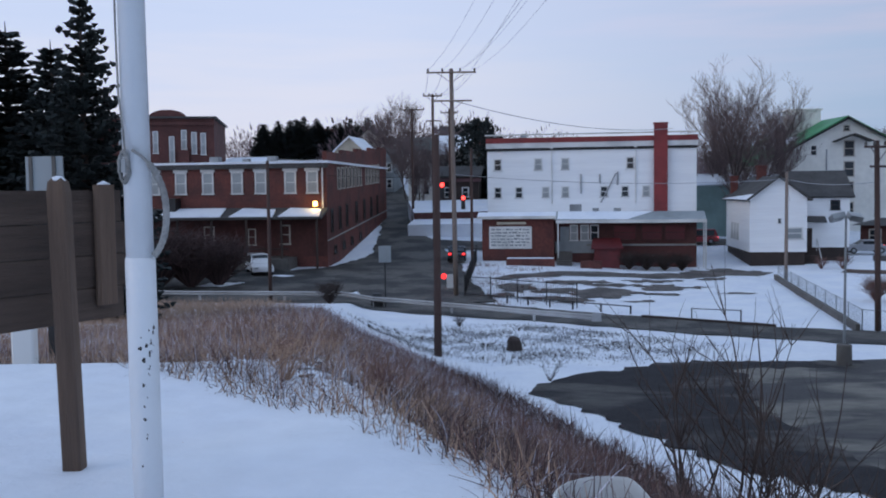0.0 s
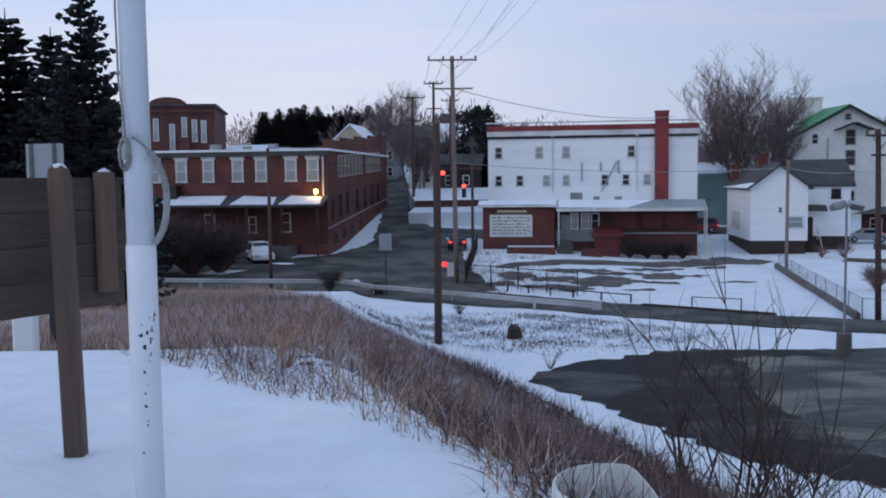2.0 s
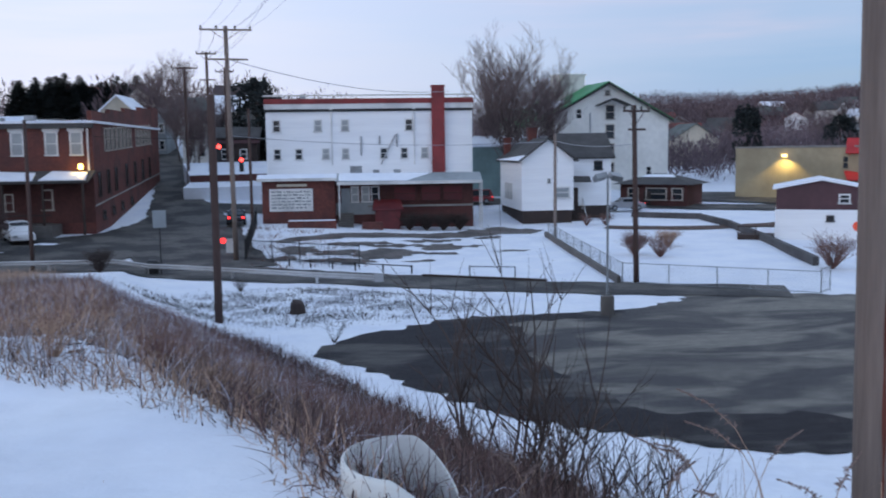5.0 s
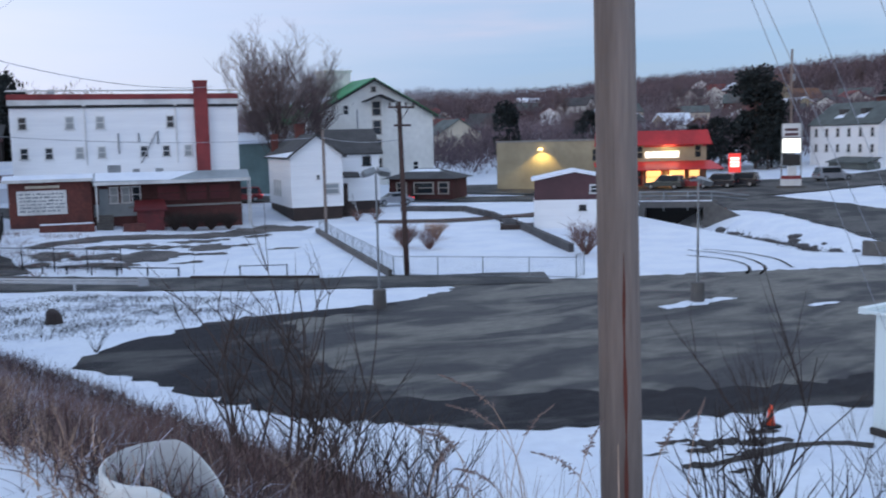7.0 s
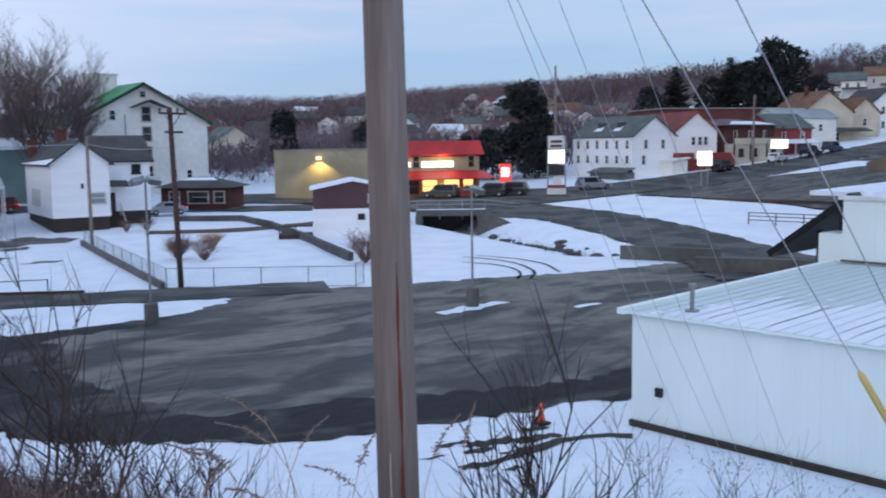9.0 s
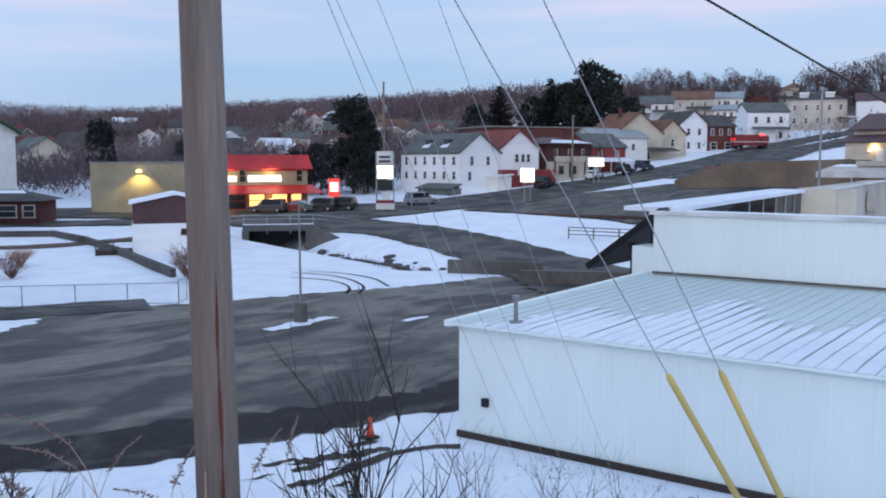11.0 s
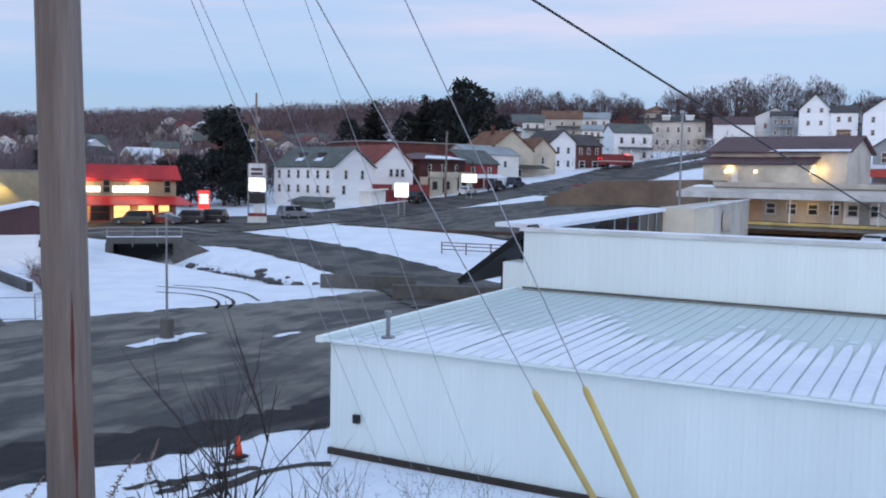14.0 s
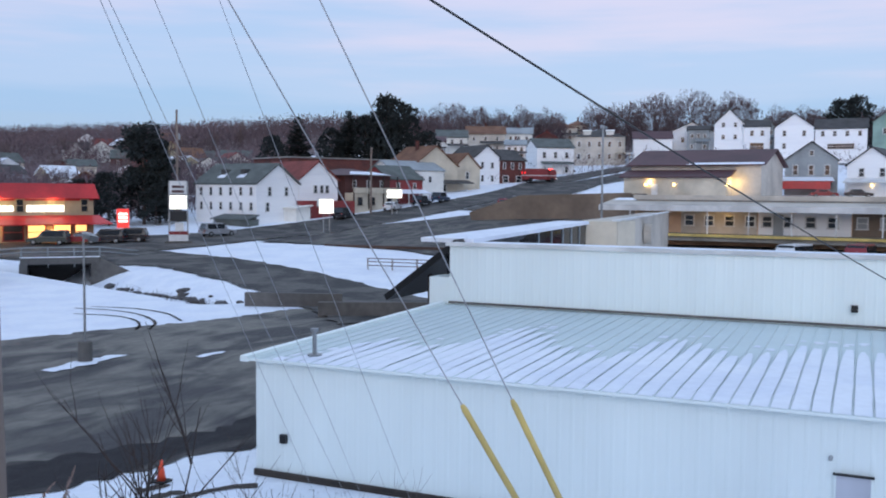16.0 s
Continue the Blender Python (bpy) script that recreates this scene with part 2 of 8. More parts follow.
# ---- mesh helpers ----
class Geo:
    """Collects vertices and faces of one mesh."""

    def __init__(self):
        self.v, self.f = [], []

    def add(self, verts, faces):
        o = len(self.v)
        self.v += [tuple(p) for p in verts]
        self.f += [tuple(o + i for i in q) for q in faces]
        return self

    def box(self, x0, y0, z0, x1, y1, z1, chamfer=0.0):
        c = min(chamfer, (x1 - x0) / 3, (y1 - y0) / 3)
        if c > 0:
            ring = [(x0 + c, y0), (x1 - c, y0), (x1, y0 + c), (x1, y1 - c), (x1 - c, y1), (x0 + c, y1), (x0, y1 - c), (x0, y0 + c)]
        else:
            ring = [(x0, y0), (x1, y0), (x1, y1), (x0, y1)]
        return self.prism(ring, z0, z1)

    def prism(self, ring, z0, z1):
        n = len(ring)
        vs = [(x, y, z0) for x, y in ring] + [(x, y, z1) for x, y in ring]
        fs = [(i, (i + 1) % n, n + (i + 1) % n, n + i) for i in range(n)] + [tuple(range(n - 1, -1, -1)), tuple(range(n, 2 * n))]
        return self.add(vs, fs)

    def slab(self, quad, t):
        """A plate of thickness t under a quadrilateral."""
        a = [Vector(p) for p in quad]
        n = (a[1] - a[0]).cross(a[3] - a[0]).normalized() * t
        vs = [*a, *[p - n for p in a]]
        return self.add(vs, [(0, 1, 2, 3), (7, 6, 5, 4), (0, 4, 5, 1), (1, 5, 6, 2), (2, 6, 7, 3), (3, 7, 4, 0)])

    def tube(self, path, radius, n=8, caps=True):
        """A round bar along a path; radius may be one number or one a point."""
        pts = [Vector(p) for p in path]
        rs = radius if hasattr(radius, "__len__") else [radius] * len(pts)
        vs, k = [], len(pts)
        d = (pts[1] - pts[0]).normalized()
        s = d.cross(Vector((0, 0, 1) if abs(d.z) < 0.9 else (1, 0, 0))).normalized()
        for i, p in enumerate(pts):
            d = (pts[min(i + 1, k - 1)] - pts[max(i - 1, 0)]).normalized()
            s = (s - d * s.dot(d)).normalized()
            u = d.cross(s)
            vs += [p + (s * math.cos(6.2832 * j / n) + u * math.sin(6.2832 * j / n)) * rs[i] for j in range(n)]
        fs = [(i * n + j, i * n + (j + 1) % n, (i + 1) * n + (j + 1) % n, (i + 1) * n + j) for i in range(k - 1) for j in range(n)]
        if caps:
            fs += [tuple(range(n - 1, -1, -1)), tuple((k - 1) * n + j for j in range(n))]
        return self.add(vs, fs)

    def mesh(self, name, material, smooth=False):
        me = bpy.data.meshes.new(name)
        me.from_pydata(self.v, [], self.f)
        me.materials.append(material)
        if smooth:
            me.polygons.foreach_set("use_smooth", [True] * len(me.polygons))
        me.update()
        return me


def part(name, geo, material, parent, label="", at=None, smooth=False):
    """Links a mesh as one part under a thing or a part."""
    ob = new(name, geo if isinstance(geo, bpy.types.Mesh) else geo.mesh(name, material, smooth))
    ob.parent = parent
    if at is not None:
        ob.matrix_basis = at
    return tagged(ob, label)


def thing(name, label, category, m, group="", kind=""):
    ob = new(name)
    ob.matrix_basis = m
    ob.empty_display_size = 0.3
    return tagged(ob, label, category, group, kind)


def single(name, geo, material, label, category, m=None, group="", kind="", smooth=False):
    ob = new(name, geo if isinstance(geo, bpy.types.Mesh) else geo.mesh(name, material, smooth))
    if m is not None:
        ob.matrix_basis = m
    return tagged(ob, label, category, group, kind)


# ---- the ground ----
def hill_top(y):
    return np.interp(y, [-60, 5, 9, 13, 25, 40, 60, 64, 68], [6.45, 6.42, 6.38, 5.62, 4.3, 2.9, 0.8, 0.3, 0.0])


def hill_edge(y):
    return np.interp(y, [-60, 0, 5, 9, 15, 25, 40, 66], [1.5, 1.2, 0.5, -1.4, -1.9, -3.5, -5.2, -6.5])


RISE_D = [0, 72, 95, 130, 190, 280, 420, 700, 1500, 3000]
RISE_A = [-60, 4, 14, 26, 42, 58, 85, 130]
RISE = [
    [0, 0, 1.3, 6.2, 15, 17, 18, 20, 24, 24],
    [0, 0, 1.1, 6.2, 15, 16, 17, 19, 24, 24],
    [0, 0, 0.3, 2.5, 7, 10, 13, 20, 28, 28],
    [0, 0, 0.4, 1.2, 3, 6, 15, 37, 45, 47],
    [0, 0, 0.6, 1.7, 4, 7, 18, 44, 52, 54],
    [0, 0, 1.0, 2.3, 8.3, 17, 32, 44, 55, 55],
    [0, 0, 2.0, 4.2, 8.6, 20, 34, 42, 55, 55],
    [0, 0, 2.0, 6.0, 12, 24, 40, 50, 55, 55],
]


def ground_z(x, y):
    x, y = np.asarray(x, float), np.asarray(y, float)
    top, q = hill_top(y), x - hill_edge(y)
    h = np.where(q > 0, top - 0.46 * q + 0.25 * np.exp(-np.clip(q, 0, 50) * 0.9) - 0.25, top)
    h = 0.35 * np.logaddexp(0, h / 0.35)
    lump = 0.10 * np.sin(x * 1.7 + y * 0.6) * np.sin(y * 1.3 - x * 0.5) * np.clip(h / 2, 0, 1) * np.clip(q + 1, 0, 1)
    d, a = np.hypot(x, y), np.degrees(np.arctan2(x, y))
    cols = np.array([np.interp(d, RISE_D, r) for r in RISE])
    k = np.clip(np.interp(a, RISE_A, range(len(RISE_A))), 0, len(RISE_A) - 1.001)
    i = np.floor(k).astype(int)
    w = k - i
    w = w * w * (3 - 2 * w)
    far = np.take_along_axis(cols, i[None], 0)[0] * (1 - w) + np.take_along_axis(cols, i[None] + 1, 0)[0] * w
    far = far + np.clip((d - 250) / 400, 0, 1) * 7 * np.sin(x / 90 + 1) * np.sin(y / 70)
    # creek bed below the culvert
    t = np.clip(((x - 65.5) * -0.3 + (y - 77) * -0.954) / 31, 0, 1)
    cx, cy = 65.5 - 10.5 * t, 77 - 31 * t
    dip = (2.7 - 1.6 * t) * np.exp(-((np.hypot(x - cx, y - cy) / (3.5 - 1.4 * t)) ** 2))
    return np.maximum(h + lump, far) - dip


def gz(x, y):
    return float(ground_z(np.array([x]), np.array([y]))[0])


def build_ground():
    rings = np.concatenate([np.linspace(0.4, 30, 110), np.geomspace(30.4, 130, 120), np.geomspace(132, 2800, 60)])
    az = np.radians(np.concatenate([np.linspace(-45, 100, 400), np.linspace(101.5, 313.5, 140)]))
    R, A = np.meshgrid(rings, az, indexing="ij")
    X, Y = R * np.sin(A), R * np.cos(A)
    Z = ground_z(X.ravel(), Y.ravel())
    V = np.column_stack([X.ravel(), Y.ravel(), Z])
    n, k = len(rings), len(az)
    I = np.arange(n * k).reshape(n, k)
    J = np.roll(I, -1, 1)
    F = np.stack([I[:-1], I[1:], J[1:], J[:-1]], -1).reshape(-1, 4)
    g = Geo()
    g.v, g.f = V.tolist() + [(0, 0, gz(0, 0.1))], [tuple(q) for q in F.tolist()] + [(n * k, int(I[0, j]), int(J[0, j])) for j in range(k)]
    single("ground", g, GROUND, "snow-covered ground rising to wooded hills", "ground", kind="structure", smooth=True)


build_ground()


def ribbon(name, pts, widths, material, label, lift=0.05, ragged=0.25, seed=1, step=1.0, kind="structure", category="road"):
    """A road surface along a line, laid on the ground, with ragged snowy edges."""
    rng = random.Random(seed)
    P = [Vector((x, y, 0)) for x, y in pts]
    line, ws = [], []
    for (a, b), (wa_, wb_) in zip(zip(P, P[1:]), zip(widths, widths[1:])):
        m = max(1, int((b - a).length / step))
        for i in range(m):
            line.append(a.lerp(b, i / m)); ws.append(wa_ + (wb_ - wa_) * i / m)
    line.append(P[-1]); ws.append(widths[-1])
    # soften the corners
    for _ in range(6):
        line = [line[0], *[(line[i - 1] + line[i] * 2 + line[i + 1]) / 4 for i in range(1, len(line) - 1)], line[-1]]
    g, m = Geo(), 9
    for i, p in enumerate(line):
        d = (line[min(i + 1, len(line) - 1)] - line[max(i - 1, 0)]).normalized()
        s = Vector((-d.y, d.x, 0))
        e0, e1 = rng.uniform(-ragged, ragged), rng.uniform(-ragged, ragged)
        for j in range(m):
            t = j / (m - 1) - 0.5
            q = p + s * (t * ws[i] + (e0 if j == 0 else e1 if j == m - 1 else 0))
            g.v.append((q.x, q.y, gz(q.x, q.y) + lift))
    g.f = [(i * m + j, i * m + j + 1, (i + 1) * m + j + 1, (i + 1) * m + j) for i in range(len(line) - 1) for j in range(m - 1)]
    g.f = [q[::-1] for q in g.f]
    return single(name, g, material, label, category, kind=kind)


def patch(name, outline, material, label, lift=0.05, ragged=0.3, seed=1, step=0.8, category="pavement", kind="structure"):
    """A flat ragged-edged patch on level ground."""
    rng = random.Random(seed)
    ring = []
    for i, a in enumerate(outline):
        b = outline[(i + 1) % len(outline)]
        L = math.hypot(b[0] - a[0], b[1] - a[1])
        m = max(1, int(L / step))
        for j in range(m):
            t = j / m
            r = ragged * (rng.random() - 0.5) * 2
            ring.append((a[0] + (b[0] - a[0]) * t - (b[1] - a[1]) / L * r, a[1] + (b[1] - a[1]) * t + (b[0] - a[0]) / L * r))
    bm = bmesh.new()
    vs = [bm.verts.new((x, y, 0)) for x, y in ring]
    es = [bm.edges.new((vs[i], vs[(i + 1) % len(vs)])) for i in range(len(vs))]
    bmesh.ops.triangle_fill(bm, edges=es, use_beauty=True, normal=(0, 0, 1))
    bmesh.ops.recalc_face_normals(bm, faces=bm.faces[:])
    if sum(f.normal.z for f in bm.faces) < 0 or bm.faces[:][0].normal.z < 0:
        bmesh.ops.reverse_faces(bm, faces=bm.faces[:])
    for v in bm.verts:
        v.co.z = gz(v.co.x, v.co.y) + lift
    me = bpy.data.meshes.new(name)
    bm.to_mesh(me); bm.free()
    me.materials.append(material)
    return single(name, me, material, label, category, kind=kind)


# ---- roads and paved lots ----
LOT = [(3.6, 36.6), (5.6, 33.0), (7.3, 29.0), (9.0, 25.8), (12.2, 22.8), (15.6, 21.0), (19.0, 20.0), (22.0, 19.2), (24.0, 18.0), (30, 18.2), (60, 22), (60, 34.5), (51, 37.5), (46, 38.2), (38.5, 41.0),
       (31.5, 43.4), (26, 46.8), (23.8, 46.4), (23.6, 45.0), (22.8, 44.0), (20.0, 42.8), (16.5, 42.2), (13.0, 42.6), (10.4, 42.3), (7.2, 40.2), (5.0, 39.0)]
patch("parking_lot", LOT, LOTTAR, "worn wet asphalt parking lot edged with snow", 0.03, 0.3, 3, 0.4)
for i, ring in enumerate((
        [(3.3, 36.7), (4.8, 39.2), (7.0, 40.5), (10.2, 42.6), (13.0, 42.9), (16.5, 42.4), (19.0, 42.4), (18.4, 40.8), (12.8, 40.6), (11.4, 33.0), (11.4, 30.3), (12.3, 25.6), (14.5, 23.5), (12.1, 22.5), (8.8, 25.5), (7.0, 28.8), (5.3, 32.8)],
        [(11.6, 26.6), (12.0, 22.4), (15.5, 20.6), (18.9, 19.6), (21.9, 18.8), (24.0, 17.6), (26.6, 18.5), (26.6, 20.4), (23.3, 20.8), (20.6, 22.0), (18.6, 23.1), (15.7, 24.6), (13.1, 25.1)])):
    patch("asphalt_patch", ring, DARKTAR, "darker resurfaced strip of the car park", 0.034 + 0.002 * i, 0.34, 80 + i, 0.45)
ribbon("lower_road", [(-60, 72), (-24, 69.5), (-4, 66.5), (8.5, 57.6), (16, 51.8), (23, 48.5), (30, 45)], [7, 7, 7.5, 5.0, 4.6, 4.6, 4.6], ROADTAR, "wet asphalt side road with snowy verges", 0.06, 0.25, 4)
ribbon("hill_road", [(-1.0, 66), (-2.6, 80), (-3.0, 93), (-4.7, 108), (-5.9, 125), (-8.6, 150), (-14, 166), (-30, 176)], [10, 9.5, 9.0, 5.0, 4.4, 4.2, 4, 4], ROADTAR, "asphalt street climbing the hill between brick buildings", 0.08, 0.2, 5)
patch("corner_yard", [(-32, 74), (-7, 71.5), (-5.0, 84), (-5.2, 101), (-7.4, 97), (-9.6, 92.6), (-10.8, 89.0), (-14, 86.5), (-32, 88.5)], ROADTAR, "dark wet asphalt yard before the brick building", 0.09, 0.3, 6)
ribbon("creek_road", [(30, 112), (50, 104), (66, 90), (75, 78), (72, 62), (65, 47), (57, 34), (52, 27)], [6, 6, 8, 10, 9, 9, 10, 12], ROADTAR, "wet asphalt road bending over the culvert", 0.10, 0.3, 7)
ribbon("main_street", [(60, 118), (82, 86), (100, 79), (120, 75), (140, 72), (165, 71), (195, 72), (225, 66), (250, 58)], [12, 22, 14, 10, 9, 8, 8, 7, 6], ROADTAR, "main street climbing past a row of houses", 0.14, 0.3, 8)
patch("plaza_lot", [(93, 72), (118, 70), (134, 62), (131, 36), (104, 30), (103, -14), (82, -14), (80, 30), (92, 52)], ASPHALT, "dark wet asphalt plaza car park", 0.16, 0.3, 9, 2.0)
for i, ring in enumerate(([(-20.2, 76.2), (-17.5, 75.6), (-13.2, 76.0), (-12.6, 77.6), (-15.8, 78.4), (-19.6, 78.0)], [(-22.5, 82.3), (-19.2, 81.6), (-18.4, 82.6), (-21.8, 83.6)], [(-15.2, 82.0), (-13.4, 81.7), (-13.0, 82.4), (-14.8, 82.9)])):
    patch("snow_patch", ring, SNOW, "ploughed snow left on the yard", 0.16, 0.25, 160 + i, 0.4, "snow")
ribbon("street_cross", [(-3.5, 103.0), (2.0, 101.5), (10.5, 99.0)], [5.0, 4.6, 4.0], ROADTAR, "wet asphalt cross street behind the restaurant", 0.10, 0.2, 13)
ribbon("yard_drive", [(25, 86), (22, 82), (11, 84), (4.5, 80)], [5, 3.5, 3, 2], GRAVEL, "muddy thawed drive before the restaurant", 0.05, 0.5, 11)
ribbon("brick_lane", [(36, 84), (42, 80), (52, 79), (62, 86)], [3.0, 3.2, 3.0, 3.0], RUST, "brown wet lane beyond the garden wall", 0.05, 0.2, 12)
for i, (x, y, a, b) in enumerate([(14, 76, 2.2, 0.5), (9, 73, 1.8, 0.6), (18, 79, 2.5, 0.5), (16.5, 70, 1.3, 0.35), (20, 74, 1.2, 0.3), (11.5, 78, 2.6, 0.6), (23, 80, 1.5, 0.4), (22, 70, 1.2, 0.25), (7.5, 69, 1.4, 0.4), (14, 66, 1.0, 0.3), (12.5, 71.5, 2.6, 1.5), (17.5, 74.5, 1.6, 1.0), (9.5, 67.5, 1.3, 0.9), (6.0, 75, 1.6, 1.2), (19, 83.5, 3.0, 0.8), (27.5, 84, 2.0, 1.2), (26, 87, 1.4, 1.0), (4.6, 71.0, 0.9, 0.7)]):
    patch("thawed_patch", [(x - a, y - b * 1.5), (x, y - b * 2.4), (x + a, y - b * 0.6), (x + a * 0.8, y + b * 1.6), (x - a * 0.3, y + b * 2.0), (x - a * 1.1, y + b * 0.6)], GRAVEL, "thawed dark earth showing through snow", 0.035, 0.55, 20 + i, 0.5, "ground")
for i, (x, y, a, b) in enumerate([(17.2, 17.9, 0.8, 0.25), (16.3, 18.5, 0.5, 0.14), (18.3, 17.3, 0.7, 0.2), (15.6, 16.8, 0.45, 0.14), (17.2, 16.9, 0.5, 0.12), (16.4, 17.6, 0.4, 0.1), (15.2, 18.0, 0.35, 0.1), (18.9, 17.9, 0.4, 0.12), (16.2, 16.0, 0.3, 0.1)]):
    patch("thawed_patch", [(x - a, y - b + a * 0.3), (x, y - b * 1.3), (x + a, y - b * 0.4 - a * 0.4), (x + a * 0.8, y + b - a * 0.3), (x - a * 0.3, y + b * 1.2), (x - a * 1.1, y + b * 0.4 + a * 0.3)], EARTH, "thawed dark earth showing through snow", 0.02, 0.13, 40 + i, 0.16, "ground")
ribbon("mud_track", [(20.35, 15.6), (20.45, 16.4), (20.3, 17.1), (18.6, 16.8), (17.7, 16.75), (15.6, 16.6)], [0.25, 0.2, 0.25, 0.35, 0.4, 0.2], EARTH, "muddy rut thawed through the snow", 0.025, 0.1, 55)
for i, (x, y, a, b) in enumerate([(31.0, 33.7, 2.3, 0.5), (35.5, 30.2, 0.9, 0.25), (41, 22.5, 1.6, 1.2)]):
    patch("snow_patch", [(x - a, y - b), (x, y - b * 1.2), (x + a, y - b * 0.5), (x + a * 0.9, y + b), (x - a * 0.2, y + b * 1.1), (x - a, y + b * 0.5)], SNOW, "trodden snow left on the asphalt", 0.07, 0.25, 60 + i, 0.4, "snow")

# ---- buildings ----
CACHE = {}


def window(parent, w, h, at, pane=GLASS, frame=TRIM, sash=True, arch=0.0):
    """A framed sash window with a recessed pane, set on a wall that faces -y."""
    key = (round(w, 2), round(h, 2), frame.name, sash, arch)
    if key not in CACHE:
        t = min(0.14, w * 0.14)
        g = Geo()
        g.box(-w / 2, -0.09, -h / 2, -w / 2 + t, 0.02, h / 2).box(w / 2 - t, -0.09, -h / 2, w / 2, 0.02, h / 2)
        g.box(-w / 2 + t, -0.09, h / 2 - t, w / 2 - t, 0.02, h / 2).box(-w / 2 - 0.06, -0.14, -h / 2 - 0.03, w / 2 + 0.06, 0.02, -h / 2 + t * 0.8)
        if sash:
            g.box(-w / 2 + t, -0.06, -t * 0.25, w / 2 - t, 0.02, t * 0.35)
        if arch:
            g.box(-w / 2 - 0.14, -0.13, h / 2, w / 2 + 0.14, 0.02, h / 2 + arch)
        CACHE[key] = g.mesh("window", frame)
        CACHE[key, 1] = Geo().box(-w / 2 + t * 0.9, -0.03, -h / 2 + t * 0.7, w / 2 - t * 0.9, 0.015, h / 2 - t * 0.9)
    ob = part("window", CACHE[key], frame, parent, at=at)
    pk = (key, pane.name)
    if pk not in CACHE:
        CACHE[pk] = CACHE[key, 1].mesh("pane", pane)
    part("pane", CACHE[pk], pane, ob)
    return ob


def building(name, label, L, R, depth, z0, eave, ridge, wall, roof, style="gable_side", front=(), right=(), left=(), over=0.35, sink=2.0, category="house", frame=TRIM, snow=0.0, pane=GLASS, arch=0.0):
    """A house whose front runs from L to R (as seen from outside, left to right). front/right/left: rows of windows (places along the wall, height of the middle, width, height)."""
    w = math.hypot(R[0] - L[0], R[1] - L[1])
    root = thing(name, label, category, pose(L[0], L[1], z0, 0, 0, math.degrees(math.atan2(R[1] - L[1], R[0] - L[0]))))
    e, r = eave - z0, ridge - z0
    g = Geo().box(0, 0, -sink, w, depth, e)
    th = 0.18
    rf = Geo()
    if style == "gable_front":
        for y in (0, depth):
            g.add([(0, y, e), (w, y, e), (w / 2, y, r)], [(0, 1, 2) if y == 0 else (2, 1, 0)])
        s = (r - e) / (w / 2)
        rf.slab([(-over, -over, e - over * s + th), (w / 2, -over, r + th), (w / 2, depth + over, r + th), (-over, depth + over, e - over * s + th)], th)
        rf.slab([(w / 2, -over, r + th), (w + over, -over, e - over * s + th), (w + over, depth + over, e - over * s + th), (w / 2, depth + over, r + th)], th)
    elif style == "gable_side":
        for x in (0, w):
            g.add([(x, 0, e), (x, depth, e), (x, depth / 2, r)], [(0, 1, 2) if x else (2, 1, 0)])
        s = (r - e) / (depth / 2)
        rf.slab([(-over, -over, e - over * s + th), (w + over, -over, e - over * s + th), (w + over, depth / 2, r + th), (-over, depth / 2, r + th)], th)
        rf.slab([(-over, depth / 2, r + th), (w + over, depth / 2, r + th), (w + over, depth + over, e - over * s + th), (-over, depth + over, e - over * s + th)], th)
    elif style == "hip":
        k = min(w, depth) / 2
        o = over
        a, b = (k, depth / 2), (w - k, depth / 2)
        vs = [(-o, -o, e), (w + o, -o, e), (w + o, depth + o, e), (-o, depth + o, e), (*a, r), (*b, r)]
        rf.add(vs, [(0, 1, 5, 4), (1, 2, 5), (2, 3, 4, 5), (3, 0, 4), (3, 2, 1, 0)])
    elif style == "shed":
        rf.slab([(-over, -over, e + 0.1), (w + over, -over, e + 0.1), (w + over, depth, r), (-over, depth, r)], th)
    else:
        rf.box(-over, -over, e + 0.004, w + over, depth + over, e + 0.22)
    part("wall", g, wall, root)
    part("roof", rf, roof, root)
    for rows, m0 in ((front, lambda f, z: pose(f * w, 0, z, 0, 0, 0)), (right, lambda f, z: pose(w, f * depth, z, 0, 0, 90)), (left, lambda f, z: pose(0, (1 - f) * depth, z, 0, 0, -90))):
        for fs, z, ww, wh in rows:
            for f in fs:
                window(root, ww, wh, m0(f, z), pane, frame, arch=arch)
    return root, w


def chimney(root, x, y, z0, z1, s=0.5, material=BRICK):
    part("chimney", Geo().box(x - s / 2, y - s / 2, z0, x + s / 2, y + s / 2, z1 - 0.15).box(x - s * 0.6, y - s * 0.6, z1 - 0.15, x + s * 0.6, y + s * 0.6, z1), material, root)


# long two-storey brick building on the street corner
bb, w = building("brick_building", "long two-storey red brick commercial building with snowy flat roof", (-49.7, 94.4), (-11.0, 89.3), 30, 1.0, 10.8, 10.8, BRICK, SNOW, "flat",
                 category="building", over=0.25)
for fx in (0.40, 0.475, 0.56, 0.63, 0.70, 0.775, 0.835, 0.91, 0.965):
    window(bb, 1.15, 2.15, pose(fx * w, 0, 8.0), BLIND, TRIM, arch=0.28)
part("cornice", Geo().box(-0.3, -0.35, 9.35, w + 0.2, -0.003, 9.75), SHINGLE, bb)
